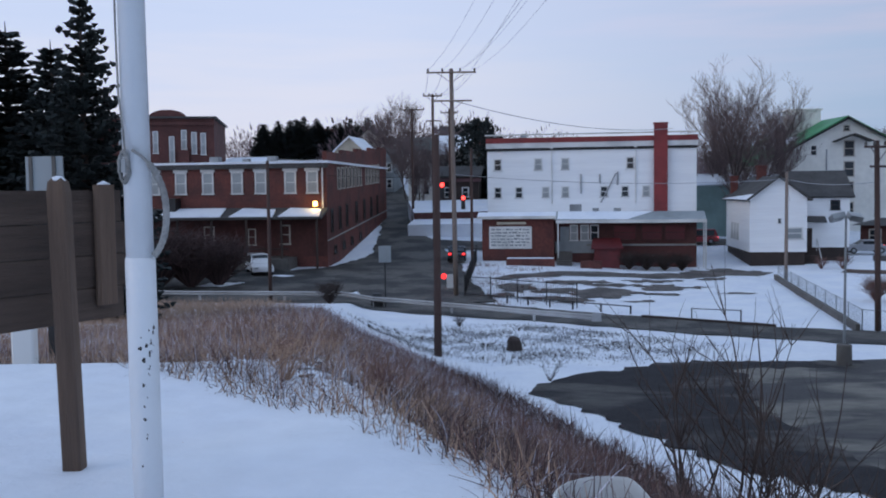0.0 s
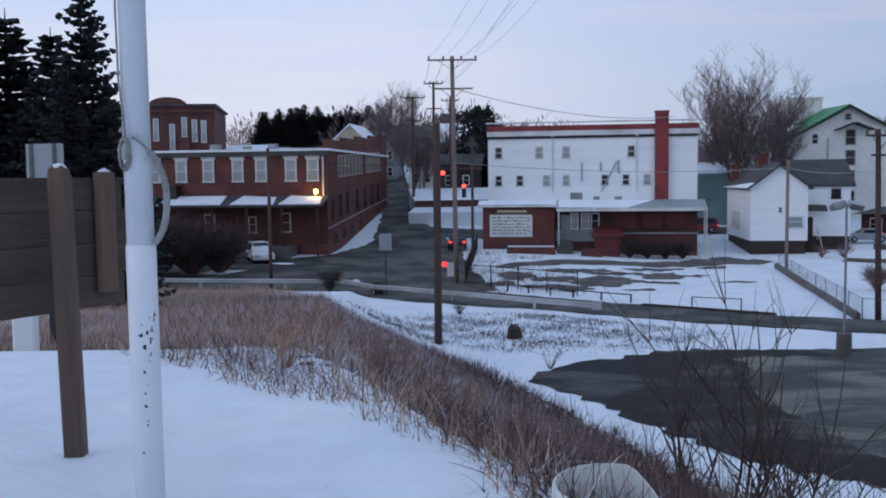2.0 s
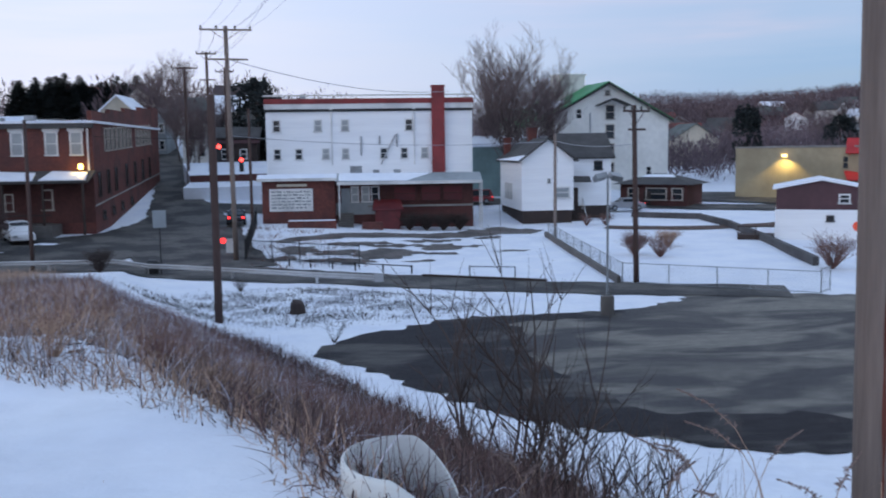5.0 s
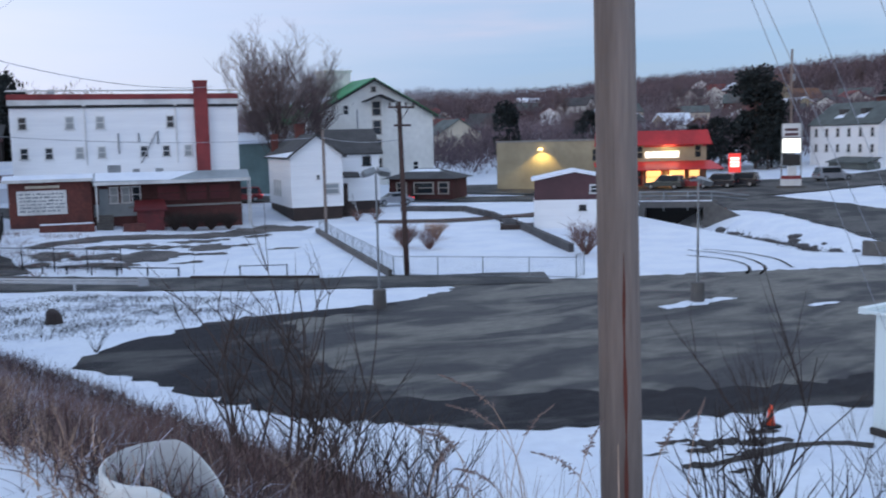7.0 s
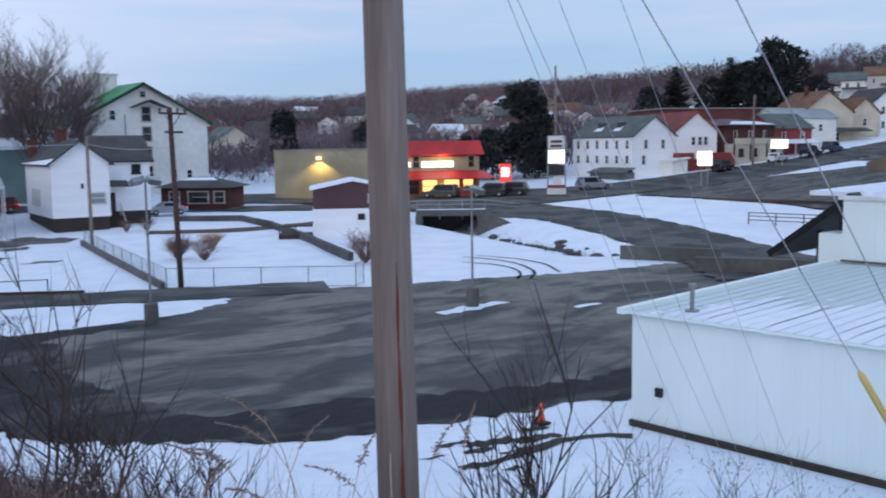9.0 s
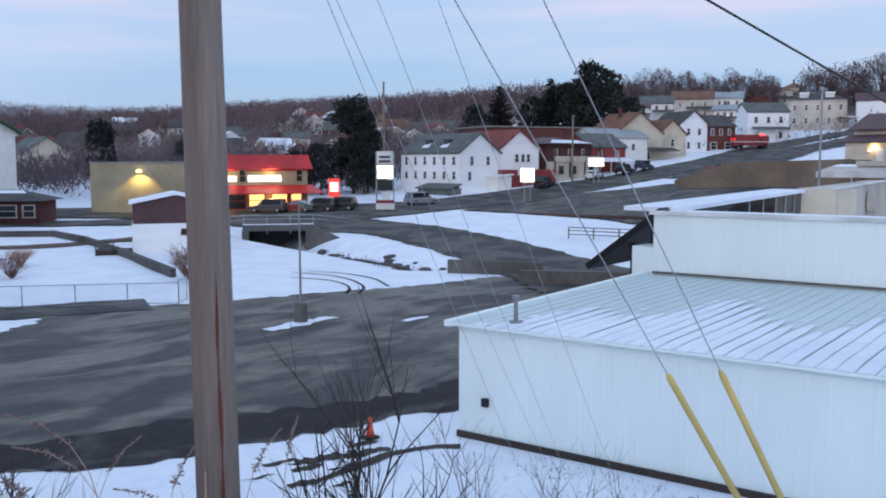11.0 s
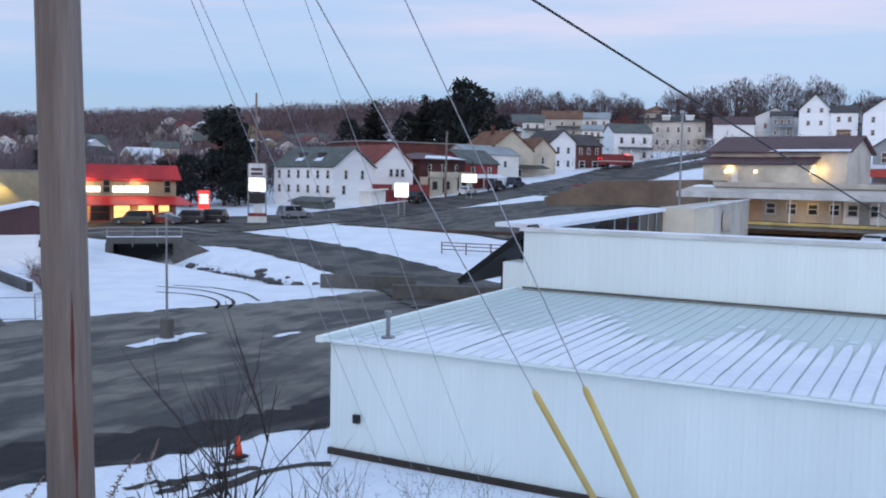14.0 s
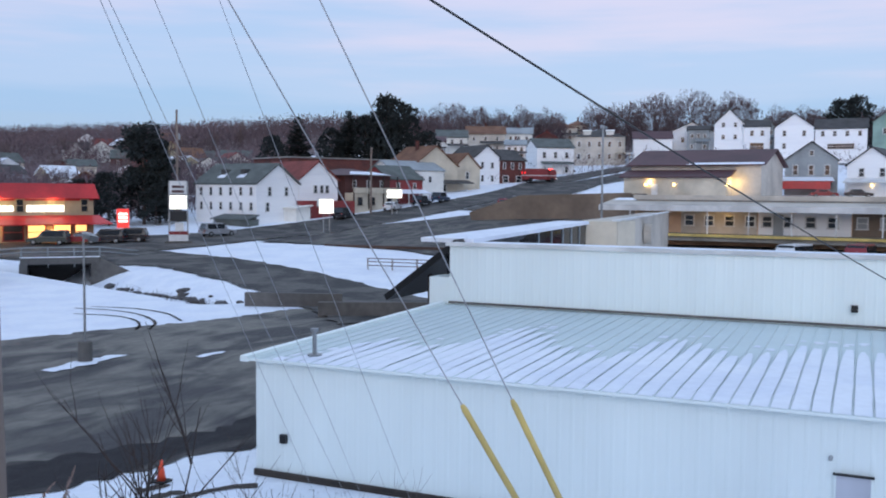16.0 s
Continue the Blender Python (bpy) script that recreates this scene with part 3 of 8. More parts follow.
# stepped parapet on the street side
for i, (a, b, h) in enumerate([(0.0, 6.5, 10.9), (6.5, 13, 11.3), (13, 20, 11.7), (20, 26, 12.1), (26, 30, 12.4)]):
    part("parapet", Geo().box(w - 0.35, a, 9.6, w + 0.06, b - 0.01, h), BRICK, bb)
for f in np.linspace(0.16, 0.82, 13):
    if abs(f - 0.52) > 0.03:
        window(bb, 1.0, 2.2, pose(w + 0.003, f * 30, 8.2 + f * 1.2, 0, 0, 90), GLASS, BEIGE)
for f in (0.06, 0.17, 0.27, 0.42, 0.55, 0.68, 0.8):
    window(bb, 0.9, 2.3, pose(w + 0.003, f * 30, 4.2 + f * 1.6, 0, 0, 90), GLASS, DARK)
for f in (0.10, 0.22, 0.34, 0.48):
    window(bb, 1.0, 0.9, pose(w + 0.003, f * 30, 1.2 + f * 2.0, 0, 0, 90), GLASS, DARK)
part("water_table", Geo().slab([(w + 0.07, 0, 2.35), (w + 0.07, 30, 4.6), (w + 0.004, 30, 4.7), (w + 0.004, 0, 2.45)], 0.2), CONC, bb)
part("downpipe", Geo().tube([(w - 0.35, -0.12, 9.4), (w - 0.35, -0.12, 5.2)], 0.08), TRIM, bb)
# porch roof with snow, posts, rail
part("porch_roof", Geo().slab([(4, -3.0, 4.75), (w + 0.2, -3.0, 4.75), (w + 0.2, -0.01, 5.6), (4, -0.01, 5.6)], 0.22), SHINGLE, bb)
for a, b in ((6, 21.5), (23.2, 29.5), (30.4, 34.6), (35.1, w)):
    part("roof_snow", Geo().slab([(a, -2.9, 4.86), (b, -2.9, 4.86), (b - 0.3, -0.3 - 0.6 * (a > 25), 5.62 - 0.17 * (a > 25)), (a + 0.5, -0.35, 5.6)], 0.08), SNOW, bb)
for x in np.linspace(5, w - 0.3, 11):
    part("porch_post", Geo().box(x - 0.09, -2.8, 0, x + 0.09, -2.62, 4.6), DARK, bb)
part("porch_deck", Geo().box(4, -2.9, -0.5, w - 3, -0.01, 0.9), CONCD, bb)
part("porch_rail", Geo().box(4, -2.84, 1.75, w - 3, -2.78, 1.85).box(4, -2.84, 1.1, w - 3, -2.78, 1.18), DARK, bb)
for fx, zz, ww, hh, mt in ((0.70, 3.0, 1.1, 1.7, GREYS), (0.81, 2.8, 0.8, 1.6, GLASS), (0.895, 3.0, 1.0, 1.9, GLASS), (0.53, 3.0, 1.2, 1.8, GLASS), (0.6, 2.4, 1.0, 2.2, DARK)):
    window(bb, ww, hh, pose(fx * w, 0, zz), mt, BEIGE if mt is not DARK else DARK)
# thin darker-brick sheet puts the porch roof's shade into the wall colour
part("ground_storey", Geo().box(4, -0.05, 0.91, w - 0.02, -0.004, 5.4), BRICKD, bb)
part("duct_box", Geo().box(0.60 * w, -1.3, 5.3, 0.60 * w + 1.1, -0.02, 6.6), BLACK, bb)
for x, y, s in ((24, 9, 1.0), (28, 8, 0.7), (31, 7, 0.9), (35, 18, 0.8)):
    part("roof_vent", Geo().box(x, y, 10.0, x + s, y + s, 10.0 + s * 0.9), STEEL, bb)
part("bulkhead", Geo().slab([(20, 20, 10.05), (27, 20, 10.05), (26, 24, 11.4), (21, 24, 11.4)], 0.3), SNOW, bb)
wl_ = part("wall_lamp", Geo().tube([(w - 0.9, -0.05, 5.75), (w - 0.9, -0.8, 5.95)], 0.05), STEEL, bb)
part("lamp_globe", Geo().tube([(w - 0.9, -0.8, 6.2), (w - 0.9, -0.8, 6.1), (w - 0.9, -0.8, 5.8), (w - 0.9, -0.8, 5.7)], [0.1, 0.22, 0.22, 0.1], 12), LAMPY, wl_, "glowing yellow lamp globe")
lamp = new("porch_lamp_light", bpy.data.lights.new("porch_lamp_light", "POINT"))
lamp.data.energy, lamp.data.color, lamp.data.shadow_soft_size = 90, (1.0, 0.62, 0.18), 0.3
lamp.location = (-12.0, 88.3, 6.7)

# taller brick block behind
rb, w = building("brick_block", "taller red brick block with tall pale windows and curved gable", (-53, 107.8), (-26.9, 111.6), 16, 2.0, 16.9, 16.9, BRICKD, SHINGLE, "flat", category="building", over=0.3)
for fx, hh, zz in ((0.60, 2.6, 12.7), (0.66, 2.6, 12.6), (0.745, 2.6, 12.1), (0.815, 3.2, 11.2), (0.868, 2.3, 12.4), (0.912, 2.6, 12.0), (0.952, 2.6, 11.9)):
    window(rb, 0.62, hh, pose(fx * w, 0, zz), BLIND, TRIM)
part("brick_cornice", Geo().box(-0.2, -0.22, 14.1, w + 0.1, -0.004, 14.5), BRICKD, rb)
part("snow_ledge", Geo().box(w * 0.5, -0.25, 9.2, w, -0.01, 9.35), SNOW, rb)
g = Geo()
pts = [(w * 0.80 + 2.1 * math.cos(a), 15.05 + 0.85 * math.sin(a)) for a in np.linspace(math.pi, 0, 14)]
g.add([(x, -0.25, z) for x, z in pts] + [(x, 0.4, z) for x, z in pts], [tuple(range(13, -1, -1)), tuple(range(14, 28)), *[(i, i + 1, 15 + i, 14 + i) for i in range(13)]])
part("curved_gable", g, BRICKD, rb)
part("stair_tower", Geo().box(w * 0.845, -0.6, 8, w * 0.89, -0.01, 11.2), BRICKD, rb)

# white three-storey hotel with a red chimney stack
hb, w = building("white_hotel", "white three-storey painted block building with red trim", (5.0, 103.8), (27.2, 100.5), 14, 0.4, 13.3, 13.3, WHITE, SNOW, "flat", category="building", over=0.1)
part("red_band", Geo().box(-0.12, -0.18, 12.7, w + 0.12, -0.004, 13.25), REDP, hb, "faded red cornice band")
part("white_cornice", Geo().box(-0.12, -0.12, 12.15, w + 0.12, -0.004, 12.7), TRIM, hb)
part("dark_band", Geo().box(-0.05, -0.16, 11.85, w + 0.05, -0.004, 12.13), BLACK, hb)
part("coping", Geo().box(-0.2, -0.24, 13.53, w + 0.2, 0.3, 13.66), TRIM, hb)
cx = 0.80 * w
part("chimney", Geo().box(cx, -0.55, 5.0, cx + 1.42, -0.19, 14.4).box(cx - 0.06, -0.6, 14.4, cx + 1.48, 0.3, 14.6), REDP, hb, "red painted brick chimney stack")
for fx, pn in ((0.052, GLASS), (0.25, BLIND), (0.38, BLIND), (0.69, GLASS)):
    window(hb, 0.9, 1.35, pose(fx * w, 0, 10.35), pn, TRIM)
for fx, pn in ((0.052, GLASS), (0.155, GLASS), (0.285, BLIND), (0.38, BLIND), (0.565, GLASS), (0.665, GLASS), (0.765, BLIND)):
    window(hb, 0.85, 1.25, pose(fx * w, 0, 7.3), pn, TRIM)
part("pipe_run", Geo().tube([(0.55 * w, -0.12, 6.1), (0.58 * w, -0.12, 7.4), (0.62 * w, -0.12, 9.2), (0.635 * w, -0.12, 9.3)], 0.07), WIRE, hb)
for fx, a, b in ((0.455, 7.1, 9.2), (0.545, 8.2, 9.2), (0.63, 8.0, 9.4)):
    part("downpipe", Geo().tube([(fx * w, -0.1, a), (fx * w, -0.1, b)], 0.09), WIRE, hb)
for fx in (0.315, 0.715):
    part("downpipe", Geo().tube([(fx * w, -0.1, 6.0), (fx * w, -0.1, 12.0)], 0.06).box(fx * w - 0.15, -0.25, 12.0, fx * w + 0.15, -0.17, 12.3), TRIM, hb)
part("roof_vent", Geo().box(3.6, 3, 13, 4.2, 3.6, 13.9), STEEL, hb)

# brick restaurant in front of it
rs, w = building("restaurant", "low red brick restaurant with snowy flat roof", (4.2, 93.9), (24.6, 90.8), 9.5, 0.3, 5.0, 5.0, BRICKD, SNOW, "flat", category="building", over=0.05)
m = 6.9
part("front_wing", Geo().box(-0.15, -0.9, 0, m, -0.004, 5.0), BRICK, rs, "red painted brick front wing")
part("wing_roof", Geo().slab([(-0.6, -1.4, 5.1), (m + 0.2, -1.4, 5.1), (m + 0.2, 0, 5.5), (-0.6, 0, 5.5)], 0.2), SNOW, rs)
part("fascia", Geo().box(-0.6, -1.46, 4.85, m + 0.2, -1.41, 5.12), TRIM, rs)
part("awning_roof", Geo().slab([(m + 0.25, -2.2, 4.75), (w + 0.7, -2.2, 4.55), (w + 0.7, 0, 5.45), (m + 0.25, 0, 5.5)], 0.14), GREYS, rs)
part("awning_snow", Geo().slab([(m + 0.4, -2.0, 4.84), (m + 7, -2.0, 4.78), (m + 9.5, -0.3, 5.46), (m + 0.4, -0.1, 5.53)], 0.06), SNOW, rs)
part("awning_fascia", Geo().box(m + 0.25, -2.26, 4.42, w + 0.7, -2.21, 4.72), TRIM, rs)
for x in (m + 0.4, w + 0.55):
    part("awning_post", Geo().box(x, -2.2, -0.3, x + 0.12, -2.08, 4.5), TRIM, rs)
part("awning_post", Geo().box(w + 0.55, -0.6, -0.3, w + 0.67, -0.48, 4.7), TRIM, rs)
sg = part("wall_sign", Geo().box(0.55, -1.0, 1.9, 4.75, -0.905, 4.1), TRIM, rs, "white painted wall sign with faded dark writing")
rng = random.Random(5)
for i in range(6):
    x = 0.75
    while x < 4.4:
        l = rng.uniform(0.12, 0.5)
        if x + l < 4.6:
            part("writing_bar", Geo().box(x, -1.012, 3.72 - i * 0.31, x + l, -1.001, 3.72 - i * 0.31 + rng.uniform(0.10, 0.18)), GREYS, sg)
        x += l + rng.uniform(0.06, 0.18)
part("lettering_bar", Geo().box(1.3, -0.98, 4.3, 4.2, -0.905, 4.55), CREAM, rs)
part("basement_band", Geo().box(2.2, -0.94, -0.1, m, -0.902, 0.75), CREAM, rs)
part("basement_hatch", Geo().box(3.4, -0.99, 0, 4.4, -0.945, 0.9), DARK, rs)
part("door", Geo().box(m + 0.6, -0.08, 1.6, m + 1.5, -0.004, 4.0), GREYS, rs)
for i in range(7):
    part("step", Geo().box(m + 0.3, -3.4 + i * 0.3, -0.3, m + 1.8, -3.1 + i * 0.3, 0.45 + i * 0.2), CONCD, rs)
for x, ww, pn, fr in ((m + 1.95, 0.8, BLIND, TRIM), (m + 3.0, 0.85, BLIND, TRIM), (m + 3.95, 0.85, GLASS, TRIM), (m + 6.9, 2.3, REDD, BRICKD), (m + 9.5, 2.1, REDD, BRICKD), (m + 11.7, 2.1, REDD, BRICKD)):
    window(rs, ww, 1.6, pose(x, 0, 3.4), pn, fr)
part("siding_panel", Geo().box(m + 0.1, -0.06, 1.4, m + 4.6, -0.006, 2.55), GREYS, rs)
part("sill_band", Geo().box(m + 3.2, -0.12, 2.1, w, -0.01, 2.28), CONC, rs)
part("porch_box", Geo().box(m + 3.9, -3.2, 0, m + 6.3, -0.8, 2.0).slab([(m + 3.6, -3.5, 2.1), (m + 6.6, -3.5, 2.1), (m + 6.4, -0.8, 2.9), (m + 3.8, -0.8, 2.9)], 0.15), REDD, rs, "dark red cellar entrance")
part("planter_wall", Geo().box(2.5, -4.4, -0.4, m + 0.2, -3.9, 1.15).box(m + 2.6, -4.4, -0.4, m + 4.6, -4.0, 0.95), BRICK, rs)
part("planter_snow", Geo().box(2.6, -4.38, 1.154, m + 0.1, -3.92, 1.25), SNOW, rs)
for x, y, z, s in ((8.4, 2.2, 5.2, 1.2), (10.7, 1.2, 5.3, 0.6), (12.8, 2.0, 5.2, 0.7)):
    part("roof_unit", Geo().box(x, y, z - 0.5, x + s, y + s * 0.8, z + s * 0.8), STEEL, rs)

# teal shed behind
building("teal_shed", "dull teal sheet-metal shed with snowy roof", (31, 118), (41, 115), 14, 2.0, 8.3, 9.6, TEAL, SNOW, "gable_side", category="shed")

# small white house on the hill toe, with steps
wh, w = building("white_house", "narrow white clapboard house with grey shingle roof", (29.6, 90.4), (34.9, 89.8), 12, 1.7, 6.9, 8.9, WHITE, SHINGLE, "gable_front", over=0.45, sink=0.0)
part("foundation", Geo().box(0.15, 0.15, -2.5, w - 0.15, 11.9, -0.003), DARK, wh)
window(wh, 1.6, 1.2, pose(w * 0.78, 0, 1.8), GREYS, TRIM)
window(wh, 0.35, 0.5, pose(w * 0.52, 0, 3.0), GLASS, TRIM)
for f in (0.3, 0.42, 0.54):
    window(wh, 0.8, 1.7, pose(0, (1 - f) * 12, 1.8, 0, 0, -90), BLIND, TRIM)
part("roof_snow", Geo().slab([(-0.45, -0.44, 5.08), (0.25, -0.44, 5.61), (0.25, 0.3, 5.61), (-0.45, 12, 5.08)], 0.05), SNOW, wh)
chimney(wh, 2.6, 7.2, 6.3, 8.5, 0.9)
chimney(wh, 0.6, 11.0, 4.8, 7.5, 0.7)
ww_, w2 = building("white_house_wing", "white clapboard wing with dark shingle roof", (35.4, 93.6), (40.2, 92.6), 9, 1.9, 7.0, 9.4, WHITE, SHINGLE, "gable_side", over=0.4, sink=0)
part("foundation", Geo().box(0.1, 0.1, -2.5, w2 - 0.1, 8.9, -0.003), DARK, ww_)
part("door_hood", Geo().slab([(-1.2, -1.2, 2.7), (2.6, -1.2, 2.6), (2.6, 0, 3.1), (-1.2, 0, 3.2)], 0.12), SHINGLE, ww_)
window(ww_, 0.9, 1.0, pose(w2 * 0.72, 0, 4.2), GLASS, BLACK)
part("door", Geo().box(0.5, -0.07, -0.2, 1.4, -0.005, 1.9), DARK, ww_)
for i in range(8):
    part("step", Geo().box(0.2, -3.2 + i * 0.28, -2.4, 1.7, -2.92 + i * 0.28, -1.7 + i * 0.2), DARK, ww_)
part("stair_rail", Geo().tube([(1.75, -3.2, -0.9), (1.75, -0.6, 0.9)], 0.04).tube([(1.75, -3.2, -1.9), (1.75, -3.2, -0.9)], 0.04).tube([(1.75, -0.6, -1), (1.75, -0.6, 0.9)], 0.04), TRIM, ww_)

# old mill with green roof
ml, w = building("old_mill", "weathered white four-storey mill with green metal roof", (45.9, 129.6), (65.4, 129.6), 22, 2.5, 12.2, 17.4, OFFW, GREENR, "gable_front", over=0.6, category="mill")
part("roof_snow", Geo().slab([(1.2, 0.5, 11.05), (3.4, 0.5, 12.35), (3.4, 12, 12.35), (1.2, 12, 11.05)], 0.1), SNOW, ml)
s_ = (17.4 - 12.2) / (w / 2)
for sgn in (0, 1):
    x0 = -0.7 if not sgn else w + 0.7
    part("bargeboard", Geo().slab([(x0, -0.72, 9.72 - 0.7 * s_), (w / 2, -0.72, 14.92), (w / 2, -0.61, 14.92), (x0, -0.61, 9.72 - 0.7 * s_)], 0.3 if not sgn else -0.3), BLACK, ml)
for z in (2.2, 5.0, 7.8, 10.6):
    window(ml, 1.5, 2.2, pose(w * 0.52, 0, z), GLASS, BEIGE)
window(ml, 0.9, 0.9, pose(w * 0.5, 0, 13.4), GLASS, BEIGE)
part("hoist_hood", Geo().slab([(w * 0.40, -1.6, 11.6), (w * 0.53, -1.6, 12.6), (w * 0.53, 0, 12.6), (w * 0.40, 0, 11.6)], 0.15).slab([(w * 0.53, -1.6, 12.6), (w * 0.66, -1.6, 11.6), (w * 0.66, 0, 11.6), (w * 0.53, 0, 12.6)], 0.15), BLACK, ml)
for fx, z in ((0.27, 10.4), (0.84, 1.9), (0.72, 1.9), (0.30, 4.5)):
    window(ml, 1.0, 1.5, pose(w * fx, 0, z), GLASS, OFFW)
part("downpipe", Geo().tube([(w * 0.36, -0.1, 5), (w * 0.36, -0.1, 10.5)], 0.1), WIRE, ml)
part("head_house", Geo().box(5.2, 8, 10, 9.4, 12, 16.5).box(5.0, 7.8, 16.5, 9.6, 12.2, 16.75), OFFW, ml, "pale block lift tower on the roof")
lw, w3 = building("mill_wing", "low mill wing with green metal roof", (44.0, 137), (48, 135.2), 16, 2.5, 11.2, 14.0, OFFW, GREENR, "gable_side", over=0.5, category="mill")
for f in (0.2, 0.4, 0.6, 0.8):
    window(lw, 0.6, 1.4, pose(w3 * f, 0, 7.6), BLIND, TRIM)
# brown porch shop before the mill
ps, w = building("brown_shop", "low brown brick shop with snowy roof edge", (47.6, 106.8), (53.4, 100.9), 6, 0.7, 3.5, 4.7, BRICKD, SHINGLE, "hip", category="shop", over=0.8)
for f, ww in ((0.2, 1.4), (0.55, 2.6), (0.86, 1.4)):
    window(ps, ww, 1.5, pose(w * f, 0, 1.65), GLASS, BEIGE)
part("roof_snow", Geo().slab([(1.5, 1.4, 3.47), (w - 1.5, 1.4, 3.47), (w - 2.6, 2.6, 3.93), (2.6, 2.6, 3.93)], 0.06), SNOW, ps)
part("door", Geo().box(w * 0.36, -0.08, 0.0, w * 0.36 + 0.9, -0.004, 2.0), DARK, ps)

# dollar store: red mansard, lit front; the long tan block beside it
fd, w = building("tan_block_building", "long flat tan block building", (65.2, 110.2), (73.6, 97.0), 14, 1.8, 7.6, 7.6, TAN, CONC, "flat", category="building", over=0.1)
window(fd, 0.8, 1.6, pose(w * 0.9, 0, 4.0), GLASS, TAN)
lp = part("wall_lamp", Geo().box(w * 0.42 - 0.25, -0.4, 4.7, w * 0.42 + 0.25, -0.01, 5.0), WARML, fd, "glowing wall pack lamp")
lamp = new("wall_pack_light", bpy.data.lights.new("wall_pack_light", "SPOT"))
lamp.data.energy, lamp.data.color, lamp.data.spot_size, lamp.data.shadow_soft_size = 700, (1.0, 0.72, 0.2), radians(110), 0.2
lamp.matrix_world = look((67.9, 103.8, 6.6), (68.7, 104.6, 2.0))
ds, w = building("dollar_store", "two-storey discount store with red mansard and lit front", (72.9, 98.0), (85.3, 91.6), 14, 1.6, 6.6, 8.6, TAN, REDB, "flat", category="shop", over=0.0)
part("mansard", Geo().slab([(-0.5, -0.9, 5.3), (w + 0.5, -0.9, 5.3), (w + 0.2, 0.2, 7.1), (-0.2, 0.2, 7.1)], 0.2).slab([(w + 0.5, -0.9, 5.3), (w + 0.5, 14, 5.3), (w + 0.2, 14, 7.1), (w + 0.2, 0.2, 7.1)], 0.2), REDB, ds, "deep red metal mansard roof")
part("canopy", Geo().slab([(-0.5, -2.6, 2.2), (w + 1.6, -2.6, 2.2), (w + 0.6, -0.02, 3.2), (-0.5, -0.02, 3.2)], 0.12), REDB, ds, "red metal canopy over the shop front")
for x, ww, pn in ((1.6, 2.2, SHOPL), (4.6, 2.4, GLASS), (7.2, 2.2, SHOPL), (10.2, 2.2, SHOPL), (12.4, 1.6, SHOPL)):
    window(ds, ww, 2.1, pose(x, 0, 1.2), pn, REDP)
for x in (5.4, w - 1.1):
    window(ds, 1.0, 1.7, pose(x, 0, 4.4), GLASS, TAN)


# ---- steel warehouse below the bank ----
def ribbed(w, h, pitch=0.33, depth=0.009, z0=0.0):
    """A ribbed steel sheet in the xz plane, facing -y."""
    xs = []
    x = 0.0
    while x < w - pitch:
        xs += [(x, 0), (x + pitch * 0.62, 0), (x + pitch * 0.72, -depth), (x + pitch * 0.90, -depth)]
        x += pitch
    xs.append((w, 0))
    n = len(xs)
    g = Geo()
    g.add([(a, b, z0) for a, b in xs] + [(a, b, h) for a, b in xs], [(i, i + 1, n + i + 1, n + i) for i in range(n - 1)])
    return g


WW, WD, WE, WR, WT = 42.0, 13.2, 3.3, 3.40, 5.82
whs = thing("warehouse", "white ribbed steel warehouse with partly snowy seamed roof", "warehouse", pose(21.2, 16.3, 0, 0, 0, -87.5))
part("core", Geo().box(0.02, 0.05, -0.5, WW, WD - 0.02, WE - 0.06), METALW, whs)
part("front_sheet", ribbed(WW, WE, z0=0.12), METALW, whs)
part("plinth", Geo().box(-0.03, -0.09, -0.3, WW, 0.045, 0.18), EARTH, whs)
part("roof_sheet", Geo().slab([(-0.15, -0.22, WE + 0.03), (WW, -0.22, WE + 0.03), (WW, WD, WR + 0.03), (-0.15, WD, WR + 0.03)], 0.06), ROOFM, whs)
part("gutter", Geo().box(-0.16, -0.30, WE - 0.02, WW, -0.225, WE + 0.045), METALW, whs)
g = Geo()
k = 0.42
for i in range(int(WW / k)):
    x = 0.2 + i * k
    g.add([(x, -0.2, WE + 0.035), (x + 0.05, -0.2, WE + 0.035), (x + 0.05, WD, WR + 0.035), (x, WD, WR + 0.035), (x + 0.012, -0.2, WE + 0.06), (x + 0.038, -0.2, WE + 0.06), (x + 0.038, WD, WR + 0.06), (x + 0.012, WD, WR + 0.06)],
          [(4, 5, 6, 7), (0, 4, 7, 3), (5, 1, 2, 6), (0, 1, 5, 4)])
tagged(part("roof_seam", g, ROOFM, whs), kind="stuff")
rng = random.Random(11)
g = Geo()
SNOW_X = [0.6, 0.9, 1.9, 3.8, 4.8, 6.3, 8.0, 9.0, 9.6, 11.0, 12.2, 13.6, 14.6, 15.3, 16.1, 18.0, 20.5, 23.0, 26.0, 30.0, 35.0, 42.0]
SNOW_Y = [0.2, 1.0, 5.1, 3.7, 8.7, 6.8, 4.6, 5.5, 9.0, 7.3, 5.5, 9.1, 9.0, 7.6, 9.1, 6.0, 8.8, 5.5, 9.0, 6.0, 8.5, 6.0]


